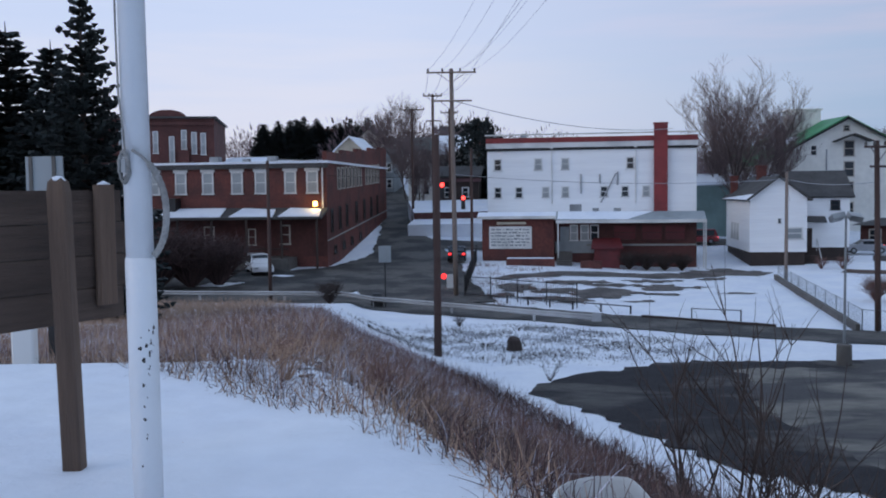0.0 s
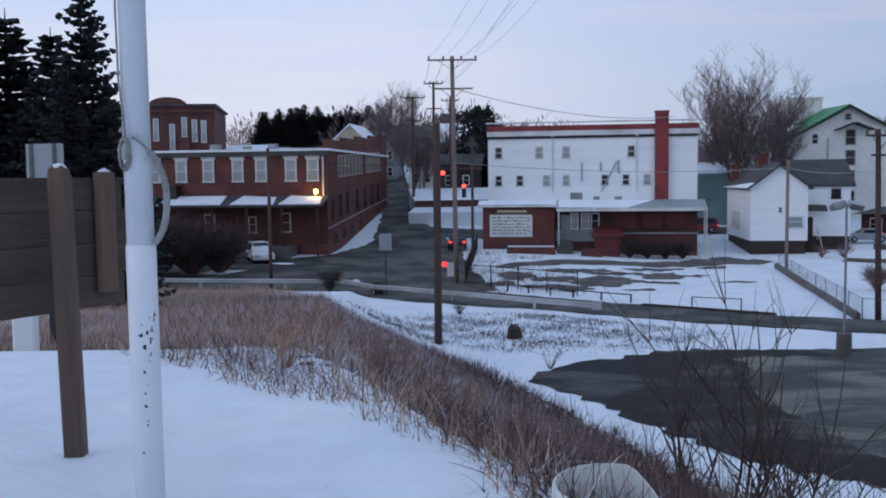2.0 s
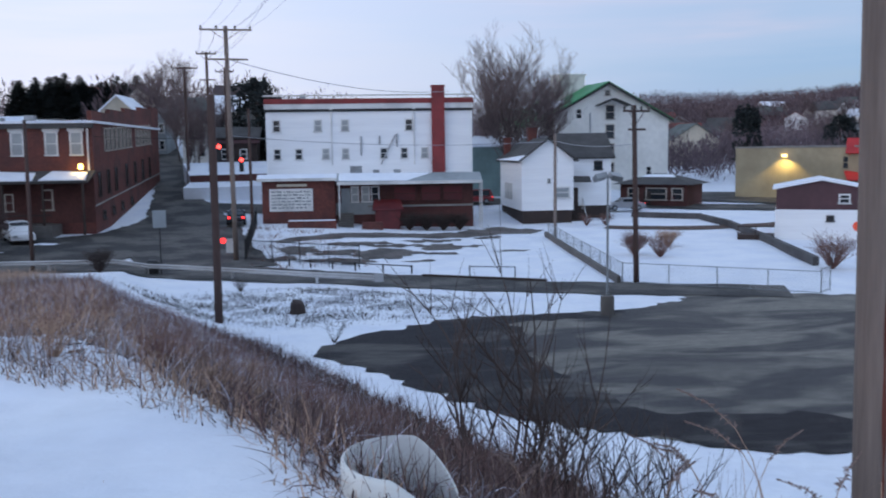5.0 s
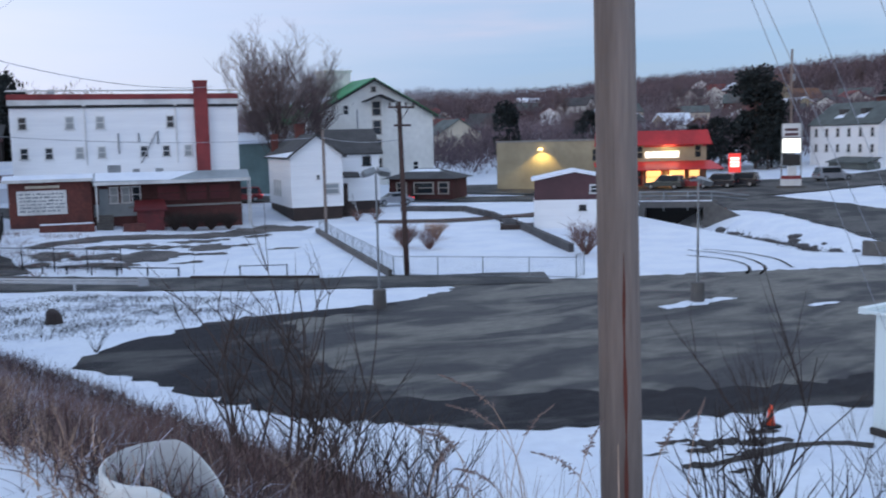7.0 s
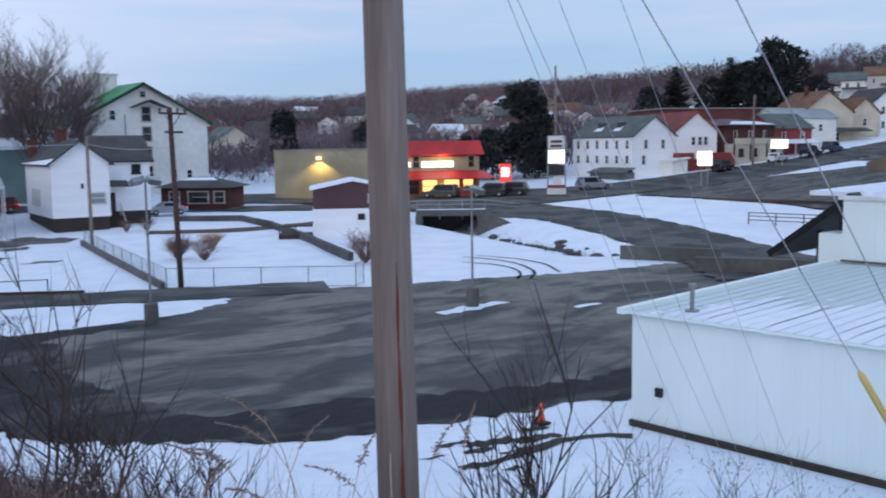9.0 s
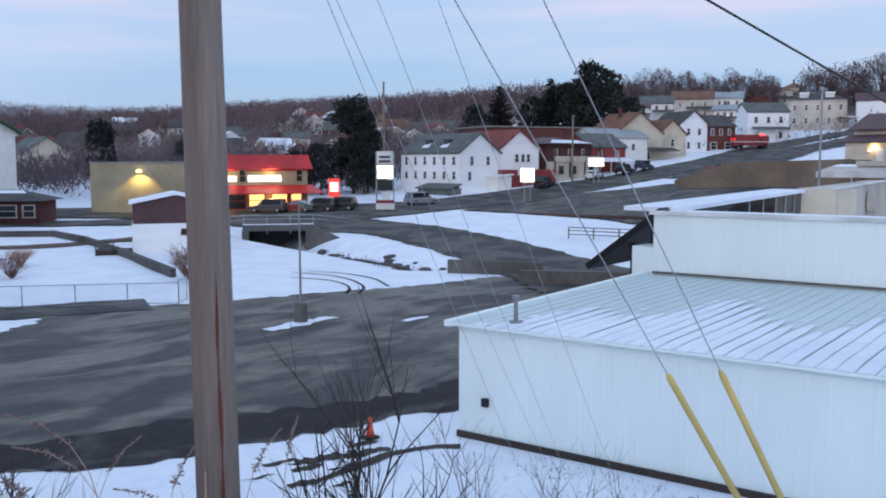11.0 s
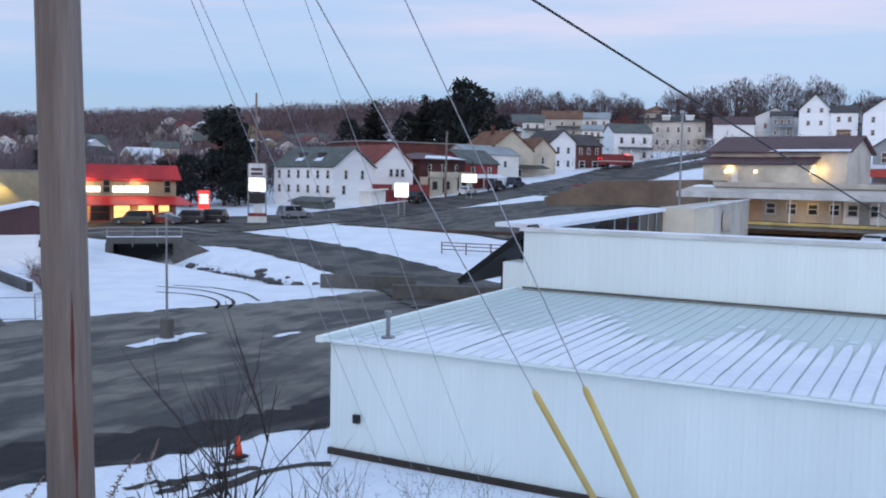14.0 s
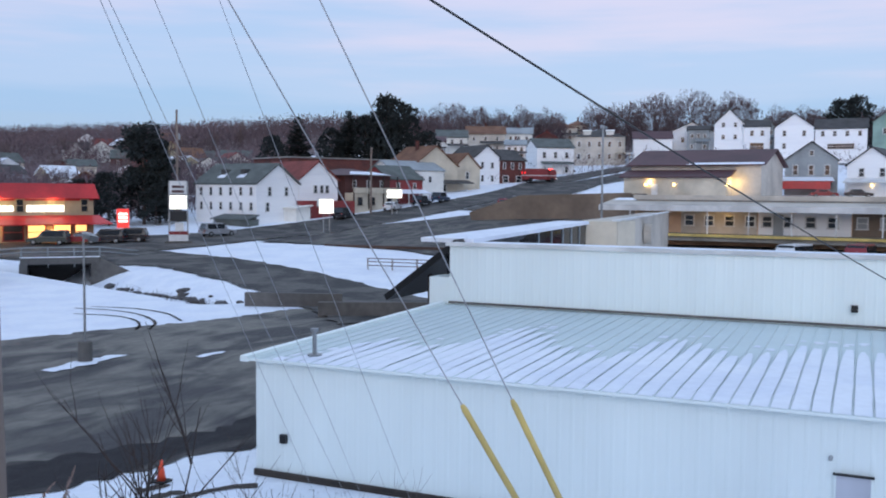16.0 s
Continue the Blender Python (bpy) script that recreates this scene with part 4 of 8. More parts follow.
def snow_strip(x, y0, l, thick, k=0.42):
    """A tongue of snow lying between two roof seams."""
    m, o = 9, len(g.v)
    tip = rng.uniform(-0.12, 0.12)
    for j in range(m):
        f = j / (m - 1)
        y = y0 + l * f
        e = (0.0, 0.0, 0.0, 0.0, 0.0, 0.0, 0.02, 0.05, 0.12)[j] * rng.uniform(0.5, 1.0)
        z = WE + 0.04 + (WR - WE) / WD * (y + 0.2) + thick * (1 if 0 < j < m - 1 else 0.1)
        g.v += [(x + e + rng.uniform(0, 0.012) + max(0, tip) * f ** 4, y, z), (x + k - 0.035 - e - rng.uniform(0, 0.012) + min(0, tip) * f ** 4, y, z)]
    g.f += [(o + 2 * j, o + 2 * j + 1, o + 2 * j + 3, o + 2 * j + 2) for j in range(m - 1)]


for i in range(int(WW / k)):
    x = 0.245 + i * k
    l = float(np.interp(x, SNOW_X, SNOW_Y)) + rng.uniform(-0.7, 0.7)
    if l < 0.4:
        continue
    snow_strip(x, -0.18, l, 0.02 + rng.uniform(0, 0.02))
    for _ in range(rng.randint(0, 2)):
        snow_strip(x + rng.uniform(0, 0.1), l + rng.uniform(0.1, 1.2), rng.uniform(0.15, 0.5), 0.008, rng.uniform(0.2, 0.34))
tagged(part("roof_snow", g, SNOW, whs), kind="stuff")
part("verge_trim", Geo().slab([(-0.32, -0.3, WE + 0.11), (-0.08, -0.3, WE + 0.11), (-0.08, WD, WR + 0.13), (-0.32, WD, WR + 0.13)], 0.17), METALW, whs)
part("upper_core", Geo().box(0.1, WD + 0.05, 2, WW, WD + 2.6, WT - 0.06), METALW, whs)
up = ribbed(WW - 0.1, WT, z0=WR + 0.05)
up.v = [(x + 0.1, y + WD, z) for x, y, z in up.v]
part("upper_sheet", up, METALW, whs)
part("flashing", Geo().box(0.1, WD - 0.10, WR + 0.09, WW, WD - 0.035, WR + 0.17), CONCD, whs)
part("upper_coping", Geo().box(-0.05, WD - 0.12, WT, WW, WD + 0.3, WT + 0.14), TRIM, whs)
part("upper_roof", Geo().box(0.1, WD + 0.31, WT - 0.05, WW, WD + 2.7, WT + 0.06), SNOW, whs)
part("vent_pipe", Geo().tube([(1.45, 0.75, WE), (1.45, 0.75, WE + 0.75)], 0.06, 12).tube([(1.45, 0.75, WE + 0.75), (1.45, 0.75, WE + 0.85)], 0.11, 12).tube([(1.45, 0.75, WE), (1.45, 0.75, WE + 0.12)], 0.2, 12), STEEL, whs)
part("meter_box", Geo().box(0.86, -0.14, 1.02, 1.06, -0.035, 1.26), BLACK, whs)
part("service_door", Geo().box(15.07, -0.06, 0.15, 15.75, -0.03, 1.97), GREYD, whs, "pale grey steel service door")
part("door_frame", Geo().box(15.02, -0.07, 0.1, 15.066, -0.03, 1.98).box(15.754, -0.07, 0.1, 15.80, -0.03, 1.98), METALW, whs)
part("door_head", Geo().box(15.0, -0.11, 1.985, 15.82, -0.03, 2.025), BLACK, whs, "dark drip edge over the door")
part("door_lamp", Geo().tube([(14.93, -0.03, 2.36), (14.95, -0.12, 2.38), (14.94, -0.15, 2.30)], [0.03, 0.05, 0.035], 8), STEEL, whs)
part("wall_lamp", Geo().box(15.12, WD - 0.18, 4.0, 15.34, WD - 0.035, 4.24), BLACK, whs)
cn = part("side_canopy", Geo().slab([(0.05, WD + 0.6, 6.05), (-4.2, WD + 2.4, 3.35), (-4.2, WD + 9, 3.35), (0.05, WD + 9, 6.05)], -0.28), BLACK, whs, "black sloping side canopy")
for y in (2.8, 8.6):
    part("canopy_post", Geo().box(-2.2, WD + y, 0, -2.05, WD + y + 0.15, 4.6), DARK, cn)
part("side_annex", Geo().box(-0.9, WD + 0.2, 0, 0.09, WD + 3, 4.5), METALW, whs)
# flat-roofed block behind it
rk = thing("rear_block", "tan flat-roofed block with dark clerestory and snowy edge", "building", pose(54.5, 17.6, 0))
part("tan_wall", Geo().prism([(0, 0), (0.6, -1.75), (3.0, -2.2), (3.0, 1.2)], 0, 6.3), CREAM, rk)
part("long_wall", Geo().prism([(0.62, -1.77), (30.4, 2.2), (30.2, 4.2), (3.02, 1.0), (3.02, -1.4)], 0, 6.28), BEIGE, rk)
part("coping", Geo().prism([(0.5, -1.9), (30.5, 2.1), (30.45, 2.5), (0.6, -1.45)], 6.304, 6.40), TRIM, rk)
part("rear_roof", Geo().prism([(3.1, 1.25), (30.0, 4.4), (29.8, 5.2), (3.1, 2.2)], 0, 6.1), CONCD, rk)
part("vent_hood", Geo().tube([(13, -0.22, 5.1), (13.06, -0.75, 5.1)], 0.75, 16), BEIGE, rk)
ck = thing("clerestory", "snow-topped parapet over a dark clerestory window band", "building", pose(35.6, 17.3, 0, 0, 0, 0.8))
part("window_band", Geo().add([(0.4, 0, 4), (18.8, 0, 4), (18.8, 0.4, 4), (0.4, 0.4, 4), (0.4, 0, 5.85), (18.8, 0, 6.12), (18.8, 0.4, 6.12), (0.4, 0.4, 5.85)], [(0, 1, 5, 4), (1, 2, 6, 5), (2, 3, 7, 6), (3, 0, 4, 7), (4, 5, 6, 7), (3, 2, 1, 0)]), GLASS, ck)
part("parapet_cap", Geo().slab([(0.3, -0.9, 6.04), (18.6, -0.25, 6.32), (18.6, 1.6, 6.32), (0.3, 1.6, 6.04)], 0.18), SNOW, ck)
for x in (7.5, 10.5, 12.5, 14.4, 15.9, 17.4):
    part("mullion", Geo().box(x, -0.05, 4, x + 0.14, -0.002, 5.86 + 0.0145 * x - 0.02), GREYS, ck)

# ---- houses along main street and on the hillside ----
P4 = (0.15, 0.38, 0.62, 0.86)
ap, w = building("apartment_house", "white three-storey apartment house with grey shingle roof", (112.7, 99.3), (110.7, 86.1), 8.7, 2.3, 9.1, 12.0, WHITE, SHINGLEG, "gable_side", front=((np.linspace(0.1, 0.92, 6), 5.6, 0.7, 1.3), (np.linspace(0.1, 0.92, 6), 3.4, 0.7, 1.2)), right=(((0.3, 0.7), 5.6, 0.75, 1.4), ((0.25,), 3.3, 0.75, 1.4)))
for f in (0.3, 0.62):
    d = part("dormer", Geo().box(f * w, 1.6, 7.9, f * w + 0.9, 3.4, 8.9), SHINGLE, ap)
    part("dormer_snow", Geo().slab([(f * w - 0.2, 0.9, 7.65), (f * w + 1.4, 0.9, 7.65), (f * w + 1.1, 1.9, 8.32), (f * w, 1.9, 8.32)], 0.06), SNOW, ap)
part("side_porch", Geo().box(w + 0.02, 5.6, 0, w + 2.6, 8.6, 3.2).slab([(w - 0.1, 5.3, 3.2), (w + 2.9, 5.3, 3.2), (w + 2.9, 8.9, 3.6), (w - 0.1, 8.9, 3.6)], 0.2), OFFW, ap)
part("front_porch", Geo().box(6.5, -2.2, 0, w + 0.5, -0.02, 1.5).slab([(6.2, -2.6, 1.55), (w + 0.8, -2.6, 1.55), (w + 0.6, 0, 2.2), (6.4, 0, 2.2)], 0.15), SHINGLEG, ap)

h2, w = building("gable_shop", "white gabled house over a red shop front", (119.3, 84.7), (126.0, 82.0), 13, 3.4, 9.8, 12.6, WHITE, SHINGLER, "gable_front", front=(((0.42, 0.58, 0.72), 4.9, 0.75, 1.3),))
part("shop_front", Geo().box(-0.4, -1.6, -0.5, w + 2.2, -0.02, 3.1), REDP, h2)
part("shop_sign", Geo().box(2.2, -1.75, 2.2, 4.6, -1.61, 3.5), TRIM, h2)
building("long_brick_hall", "long red brick hall with flat roof", (139.3, 101.3), (160, 91), 14, 5.0, 14.0, 14.2, BRICK, CONC, "flat", category="building")
h4, w = building("balcony_house", "brown and cream house with a two-storey balcony", (128.3, 82.1), (140.7, 80.9), 9, 5.2, 10.6, 11.8, BRICKD, MAROON, "hip", over=0.9, front=(((0.2, 0.5, 0.8), 4.0, 0.9, 1.3),))
part("balcony", Geo().box(0, -1.8, 2.5, w, -1.7, 3.4).box(0, -1.7, 2.4, w, -0.01, 2.55), CREAM, h4)
part("ground_floor", Geo().box(-0.02, -1.6, -1, w + 0.02, -0.02, 2.39), CREAM, h4)
for f in (0.15, 0.42, 0.8):
    window(h4, 1.2, 1.3, pose(f * w, -1.6, 1.2), GLASS, DARK)
for f in (0.01, 0.33, 0.66, 0.99):
    part("balcony_post", Geo().box(f * w - 0.1, -1.8, 0, f * w + 0.1, -1.65, 5.3), DARK, h4)
part("roof_snow", Geo().slab([(0.5, -0.5, 5.6), (w - 0.5, -0.5, 5.6), (w - 3, 1.2, 6.1), (3, 1.2, 6.1)], 0.05), SNOW, h4)
h5, w = building("red_house", "small red house with grey roof and white porch", (141.5, 81.4), (148.7, 78.8), 8, 5.6, 10.2, 12.5, REDP, SHINGLEG, "gable_side", front=(((0.25, 0.75), 3.4, 0.8, 1.2),))
part("porch_roof", Geo().slab([(-0.3, -2.2, 2.2), (w + 0.3, -2.2, 2.2), (w + 0.3, 0, 2.8), (-0.3, 0, 2.8)], 0.15), SNOW, h5)
for f in (0.02, 0.35, 0.68, 0.98):
    part("porch_post", Geo().box(f * w - 0.08, -2.1, -0.6, f * w + 0.08, -1.94, 2.1), TRIM, h5)
building("grey_house", "pale grey clapboard house with low roof", (152.3, 86.8), (163, 81.8), 8, 7.2, 12.1, 13.8, OFFW, GREYS, "gable_side", front=(((0.55, 0.72), 3.2, 0.8, 1.3),))
h7, w = building("cream_house", "cream gabled house with brown roof and chimney", (160.5, 87.0), (170, 82.2), 10, 7.2, 13.2, 17.0, CREAM, SHINGLEB, "gable_front", front=(((0.35, 0.65), 4.4, 0.9, 1.5), ((0.3, 0.7), 1.6, 0.9, 1.5)))
part("porch_roof", Geo().slab([(w * 0.5, -2.4, 2.6), (w + 2.5, -2.4, 2.6), (w + 2.5, 0, 3.2), (w * 0.5, 0, 3.2)], 0.15), SHINGLE, h7)
chimney(h7, w * 0.4, 5, 9, 11)
building("cream_house_wing", "cream side wing with brown gabled roof", (170.2, 83.0), (176, 80.0), 8, 7.4, 13.0, 15.8, CREAM, SHINGLEB, "gable_front", front=(((0.5,), 4.0, 0.9, 1.5),))
building("white_gable_house", "white gabled house with dark roof", (181.9, 83.9), (187.5, 80.6), 10, 9.4, 15.5, 18.0, WHITE, SHINGLE, "gable_front", front=(((0.3, 0.7), 4.4, 0.8, 1.4), ((0.3, 0.7), 1.6, 0.8, 1.4)))
building("brick_house", "red brick house with white windows", (187.7, 80.8), (194, 77.2), 9, 9.4, 15.0, 17.4, BRICK, SHINGLE, "gable_side", front=(((0.2, 0.5, 0.8), 4.4, 0.8, 1.4), ((0.25, 0.75), 1.5, 1.6, 1.6)))
pch, w = building("porch_house", "white house with green-grey roof and porch", (210.3, 80.8), (216.2, 73.6), 9, 11.8, 18.8, 21, WHITE, SHINGLEG, "gable_side", front=(((0.2, 0.5, 0.8), 5.2, 0.9, 1.5), ((0.2, 0.8), 1.8, 0.9, 1.5)))
part("porch_roof", Geo().slab([(w * 0.1, -2.2, 3.2), (w * 0.95, -2.2, 3.2), (w * 0.95, -0.01, 3.7), (w * 0.1, -0.01, 3.7)], 0.2), SHINGLEG, pch)
for f in (0.12, 0.38, 0.64, 0.92):
    part("porch_post", Geo().box(f * w - 0.12, -2.1, -1, f * w + 0.12, -1.9, 3.15), TRIM, pch)
part("porch_base", Geo().box(w * 0.1, -2.2, -2, w * 0.95, -0.02, 0.5), OFFW, pch)
rap, w = building("row_apartment", "large beige apartment house with many windows", (237, 80.7), (240.4, 68), 12, 15.4, 22.7, 25, BEIGE, SHINGLE, "hip", front=((np.linspace(0.1, 0.9, 5), 5.4, 1.0, 1.5), (np.linspace(0.1, 0.9, 5), 2.2, 1.0, 1.5)))
for f in (0.25, 0.7):
    part("dormer", Geo().box(f * w - 1.0, 1.2, 7.4, f * w + 1.0, 4.0, 8.9).slab([(f * w - 1.2, 0.9, 8.9), (f * w + 1.2, 0.9, 8.9), (f * w + 1.2, 4.2, 9.4), (f * w - 1.2, 4.2, 9.4)], 0.15), OFFW, rap)
part("side_porch", Geo().box(w * 0.8, -2.4, 2.9, w + 1.4, -0.02, 3.1).box(w + 1.2, -2.4, -1, w + 1.4, -2.2, 2.9).box(w * 0.8, -2.4, -1, w * 0.8 + 0.2, -2.2, 2.9), CREAM, rap)
building("plain_white_house", "plain white house with a blank gable", (241.1, 66.0), (243.9, 56.6), 10, 16.4, 22.2, 24.2, WHITE, MAROON, "gable_side")
building("low_white_house", "low white gabled house", (253.4, 59.6), (255.8, 48.3), 9, 20, 24.4, 27.0, WHITE, SHINGLE, "gable_front", front=(((0.3, 0.7), 2.4, 0.9, 1.4),))
h13, w = building("tall_white_house", "tall white gabled house with side porch", (241.1, 45.5), (242.2, 38.4), 11, 17.6, 25.4, 29.0, WHITE, SHINGLEG, "gable_front", front=(((0.3, 0.7), 7.6, 0.9, 1.2), ((0.3, 0.7), 4.6, 0.9, 1.2)), right=(((0.2, 0.5), 6, 0.9, 1.4),))
building("porch_annex", "brown shaded porch annex", (241.2, 38.3), (242.6, 32.4), 8, 17.6, 24.6, 26.4, WHITE, SHINGLE, "gable_side", front=(((0.3, 0.7), 5.4, 0.9, 1.4), ((0.5,), 2.2, 3.4, 1.8)))
chw, w = building("meeting_hall", "tan brick hall with broad dark maroon roof", (161.0, 44.2), (159.1, 22.4), 16, 7.8, 12.9, 15.5, BEIGE, MAROON, "gable_side", over=0.8, category="hall")
part("lower_roof", Geo().slab([(-0.8, -4.2, 3.0), (w - 4, -4.2, 3.0), (w - 4, 0, 4.2), (-0.8, 0, 4.2)], 0.2), MAROON, chw)
part("front_wing", Geo().box(0, -3.6, -2, w - 4.6, -0.02, 2.95), CREAM, chw)
part("roof_snow", Geo().slab([(w * 0.45, -0.75, 5.10), (w + 0.5, -0.75, 5.10), (w + 0.5, 0.2, 5.42), (w * 0.5, 0.2, 5.42)], 0.06), SNOW, chw)
for f, y in ((0.18, -3.62), (0.40, -3.62), (0.80, -3.62)):
    part("wall_lamp", Geo().box(f * w - 0.22, y - 0.25, 1.5, f * w + 0.22, y - 0.01, 1.9), WARML, chw, "glowing wall lamp")
part("door", Geo().box(0.22 * w, -3.68, -0.4, 0.22 * w + 1.1, -3.61, 1.8), TRIM, chw)
for p in ((163.0 - 4.8, 40.0), (163.4 - 4.0, 35.2), (164.2 - 4.6, 26.4)):
    lm = new("hall_lamp_light", bpy.data.lights.new("hall_lamp_light", "POINT"))
    lm.data.energy, lm.data.color, lm.data.shadow_soft_size = 160, (1.0, 0.68, 0.25), 0.25
    lm.location = (p[0] - 1.4, p[1], 9.9)
building("white_row", "long white house row with dark roofs", (238.4, 30.8), (239.2, 22), 10, 17.4, 24, 27.2, WHITE, SHINGLE, "gable_front", front=(((0.25, 0.75), 5.2, 0.9, 1.4), ((0.25,), 2.2, 0.9, 1.4)))
building("white_row", "long white house row with dark roofs", (239.4, 21.8), (240.2, 10.5), 9, 17.4, 23.6, 26, WHITE, SHINGLE, "gable_side", front=((P4, 5.0, 0.9, 1.3), ((0.5,), 2.0, 6, 1.4)))
h15, w = building("grey_gable_house", "grey gabled house with a red porch awning", (179.1, 21.2), (180.0, 12.4), 13, 7.8, 14.2, 17.4, GREYS, SHINGLE, "gable_front", front=(((0.2, 0.5, 0.8), 4.6, 1.0, 1.9), ((0.5,), 7.6, 0.8, 1.0)))
part("awning", Geo().slab([(-0.8, -2.6, 1.2), (w - 1.2, -2.6, 1.2), (w - 1.2, -2.4, 2.6), (-0.8, -2.4, 2.6)], 0.1).box(-0.8, -2.39, 2.45, w - 0.8, 0, 2.6), REDB, h15, "bright red porch awning")
part("porch_roof", Geo().slab([(-1, -2.7, 2.7), (w - 0.6, -2.7, 2.7), (w - 0.8, 0, 3.4), (-0.8, 0, 3.4)], 0.1), SNOW, h15)
h16, w = building("small_white_house", "small white gabled house with a lit porch", (178.1, 10.8), (176.9, 3.0), 11, 7.9, 13.2, 16.2, WHITE, SHINGLE, "gable_front", front=(((0.3, 0.72), 4.0, 1.0, 1.6),))
part("porch", Geo().slab([(-0.2, -2.4, 2.3), (w + 0.2, -2.4, 2.3), (w + 0.2, 0, 3.0), (-0.2, 0, 3.0)], 0.15).box(0.2, -2.2, -1, 0.5, -1.9, 2.2).box(w - 0.5, -2.2, -1, w - 0.2, -1.9, 2.2), TRIM, h16)
part("porch_lamp", Geo().box(w * 0.5, -0.4, 1.6, w * 0.5 + 0.35, -0.05, 2.0), WARML, h16)
building("green_house", "pale green gabled house", (240.2, 9.4), (240.5, 1.0), 10, 17.6, 25, 28, GREENS, SHINGLEG, "gable_front", front=(((0.3, 0.7), 5.2, 0.9, 1.4),))

# the second row of houses, higher up the slope
for L_, R_, dp, z0, ev, rg, wl_m, rf_m, st in (
        ((188.4, 101.8), (191.5, 95.8), 8, 16.6, 19.4, 20.7, WHITE, MAROON, "gable_side"), ((201.3, 103.0), (204.6, 96.4), 9, 17.4, 21.1, 23.0, OFFW, SHINGLEG, "gable_side"), ((222.5, 105.2), (226.7, 96.0), 10, 18.6, 23.2, 25.4, BEIGE, SHINGLEB, "gable_side"),
        ((232.2, 98.3), (234.9, 91.7), 9, 19.4, 23.6, 25.4, OFFW, GREYS, "gable_side"), ((199.1, 84.2), (200.8, 79.9), 8, 15.4, 18.8, 20.1, WHITE, GREYS, "gable_side"), ((235.3, 90.7), (237.2, 85.5), 8, 19.6, 22.6, 24.1, BRICKD, SHINGLER, "gable_front"),
        ((259.9, 99.0), (263.6, 88.8), 10, 23.4, 26.9, 29.0, OFFW, SHINGLEB, "hip"), ((272.1, 94.8), (274.0, 89.1), 9, 25.0, 28.4, 30.2, CREAM, SHINGLEB, "hip"), ((252.5, 36.9), (253.1, 32.7), 9, 19.8, 25.4, 27.6, GREYS, SHINGLE, "gable_front"),
        ((246.5, 53.2), (247.6, 48.0), 8, 18.8, 24.5, 25.7, GREYS, SHINGLE, "gable_side"), ((249.5, 18.3), (249.9, 12.8), 9, 19.4, 25.2, 26.8, WHITE, SHINGLEG, "gable_side"), ((195.8, 111.1), (198.7, 105.8), 8, 17.6, 20.5, 21.8, WHITE, SHINGLE, "gable_front"),
        ((201.3, 121.5), (204.5, 116.1), 8, 18.0, 21.0, 22.1, OFFW, SHINGLER, "gable_side")):
    hh, w = building("slope_house", wl_m.name.replace("_", " ") + " house with " + rf_m.name.replace("_", " ") + " roof on the slope", L_, R_, dp, z0, ev, rg, wl_m, rf_m, st, sink=8.0, front=(((0.2, 0.5, 0.8), (ev - z0) * 0.72, 0.8, 1.1), ((0.2, 0.8), (ev - z0) * 0.25, 0.8, 1.1)), right=(((0.4,), (ev - z0) * 0.72, 0.8, 1.1),))
    part("porch_roof", Geo().slab([(w * 0.35, -1.9, (ev - z0) * 0.48), (w + 0.3, -1.9, (ev - z0) * 0.48), (w + 0.3, -0.01, (ev - z0) * 0.6), (w * 0.35, -0.01, (ev - z0) * 0.6)], 0.12), SHINGLE if rf_m is not SHINGLE else GREYS, hh)
    for f in (0.38, 0.68, 1.0):
        part("porch_post", Geo().box(f * w - 0.06, -1.8, -3, f * w + 0.06, -1.68, (ev - z0) * 0.47), TRIM, hh)
    if len(rf_m.name) % 2:
        chimney(hh, w * 0.5, dp * 0.5, rg - z0 - 0.8, rg - z0 + 0.9)

# strip mall with a covered walk
sm, w = building("strip_mall", "long low strip mall with white covered walk", (102.2, 27.5), (99.6, -30), 14, 3.75, 7.2, 7.2, PEACH, CONC, "flat", category="shops", over=0.0)
part("walk_canopy", Geo().slab([(-3, -3.4, 3.02), (w, -3.4, 3.02), (w, 2.2, 3.72), (-3, 2.2, 3.72)], 0.2), BEIGE, sm)
part("canopy_snow", Geo().slab([(-2.6, 0.4, 3.53), (w, 0.2, 3.50), (w, 2.1, 3.76), (-2.6, 2.1, 3.76)], 0.05), SNOW, sm)
part("canopy_fascia", Geo().box(-3, -3.5, 2.45, w, -3.41, 3.06), TRIM, sm)
part("roof_fascia", Geo().box(-0.2, -0.1, 3.6, w, -0.005, 4.1), BEIGE, sm)
part("yellow_kerb", Geo().box(-1, -3.7, -0.15, w, -3.4, 0.12), YELLOW, sm, "yellow painted kerb")
part("walkway", Geo().box(-1, -3.39, -0.6, w, -0.01, 0.08), CONC, sm)
for i in range(15):
    part("canopy_post", Geo().box(0.4 + i * 4.1, -3.3, 0.08, 0.52 + i * 4.1, -3.18, 2.5), TRIM, sm)
rng = random.Random(21)
for i, (a, b, mt, pn) in enumerate([(0, 5, PEACH, GLASS), (5.1, 13, BEIGE, GLASS), (13.1, 22, WHITE, GLASS), (22.1, 31, BROWNC, BLIND), (31.1, 40, BEIGE, GLASS)]):
    part("shop_front", Geo().box(a, -0.06, 0.09, b, -0.004, 2.5), mt if mt is not SHINGLEB else CREAM, sm)
    for x in np.arange(a + 0.9, b - 0.6, 2.1):
        window(sm, 1.1, 1.25, pose(x, -0.065, 1.45), pn, TRIM)
part("door", Geo().box(14.6, -0.12, 0.09, 15.6, -0.07, 2.2), GREYS, sm)
part("roof_unit", Geo().box(33, 2, 3.4, 34.5, 3.5, 4.6), STEEL, sm)
lm = new("canopy_light", bpy.data.lights.new("canopy_light", "POINT"))
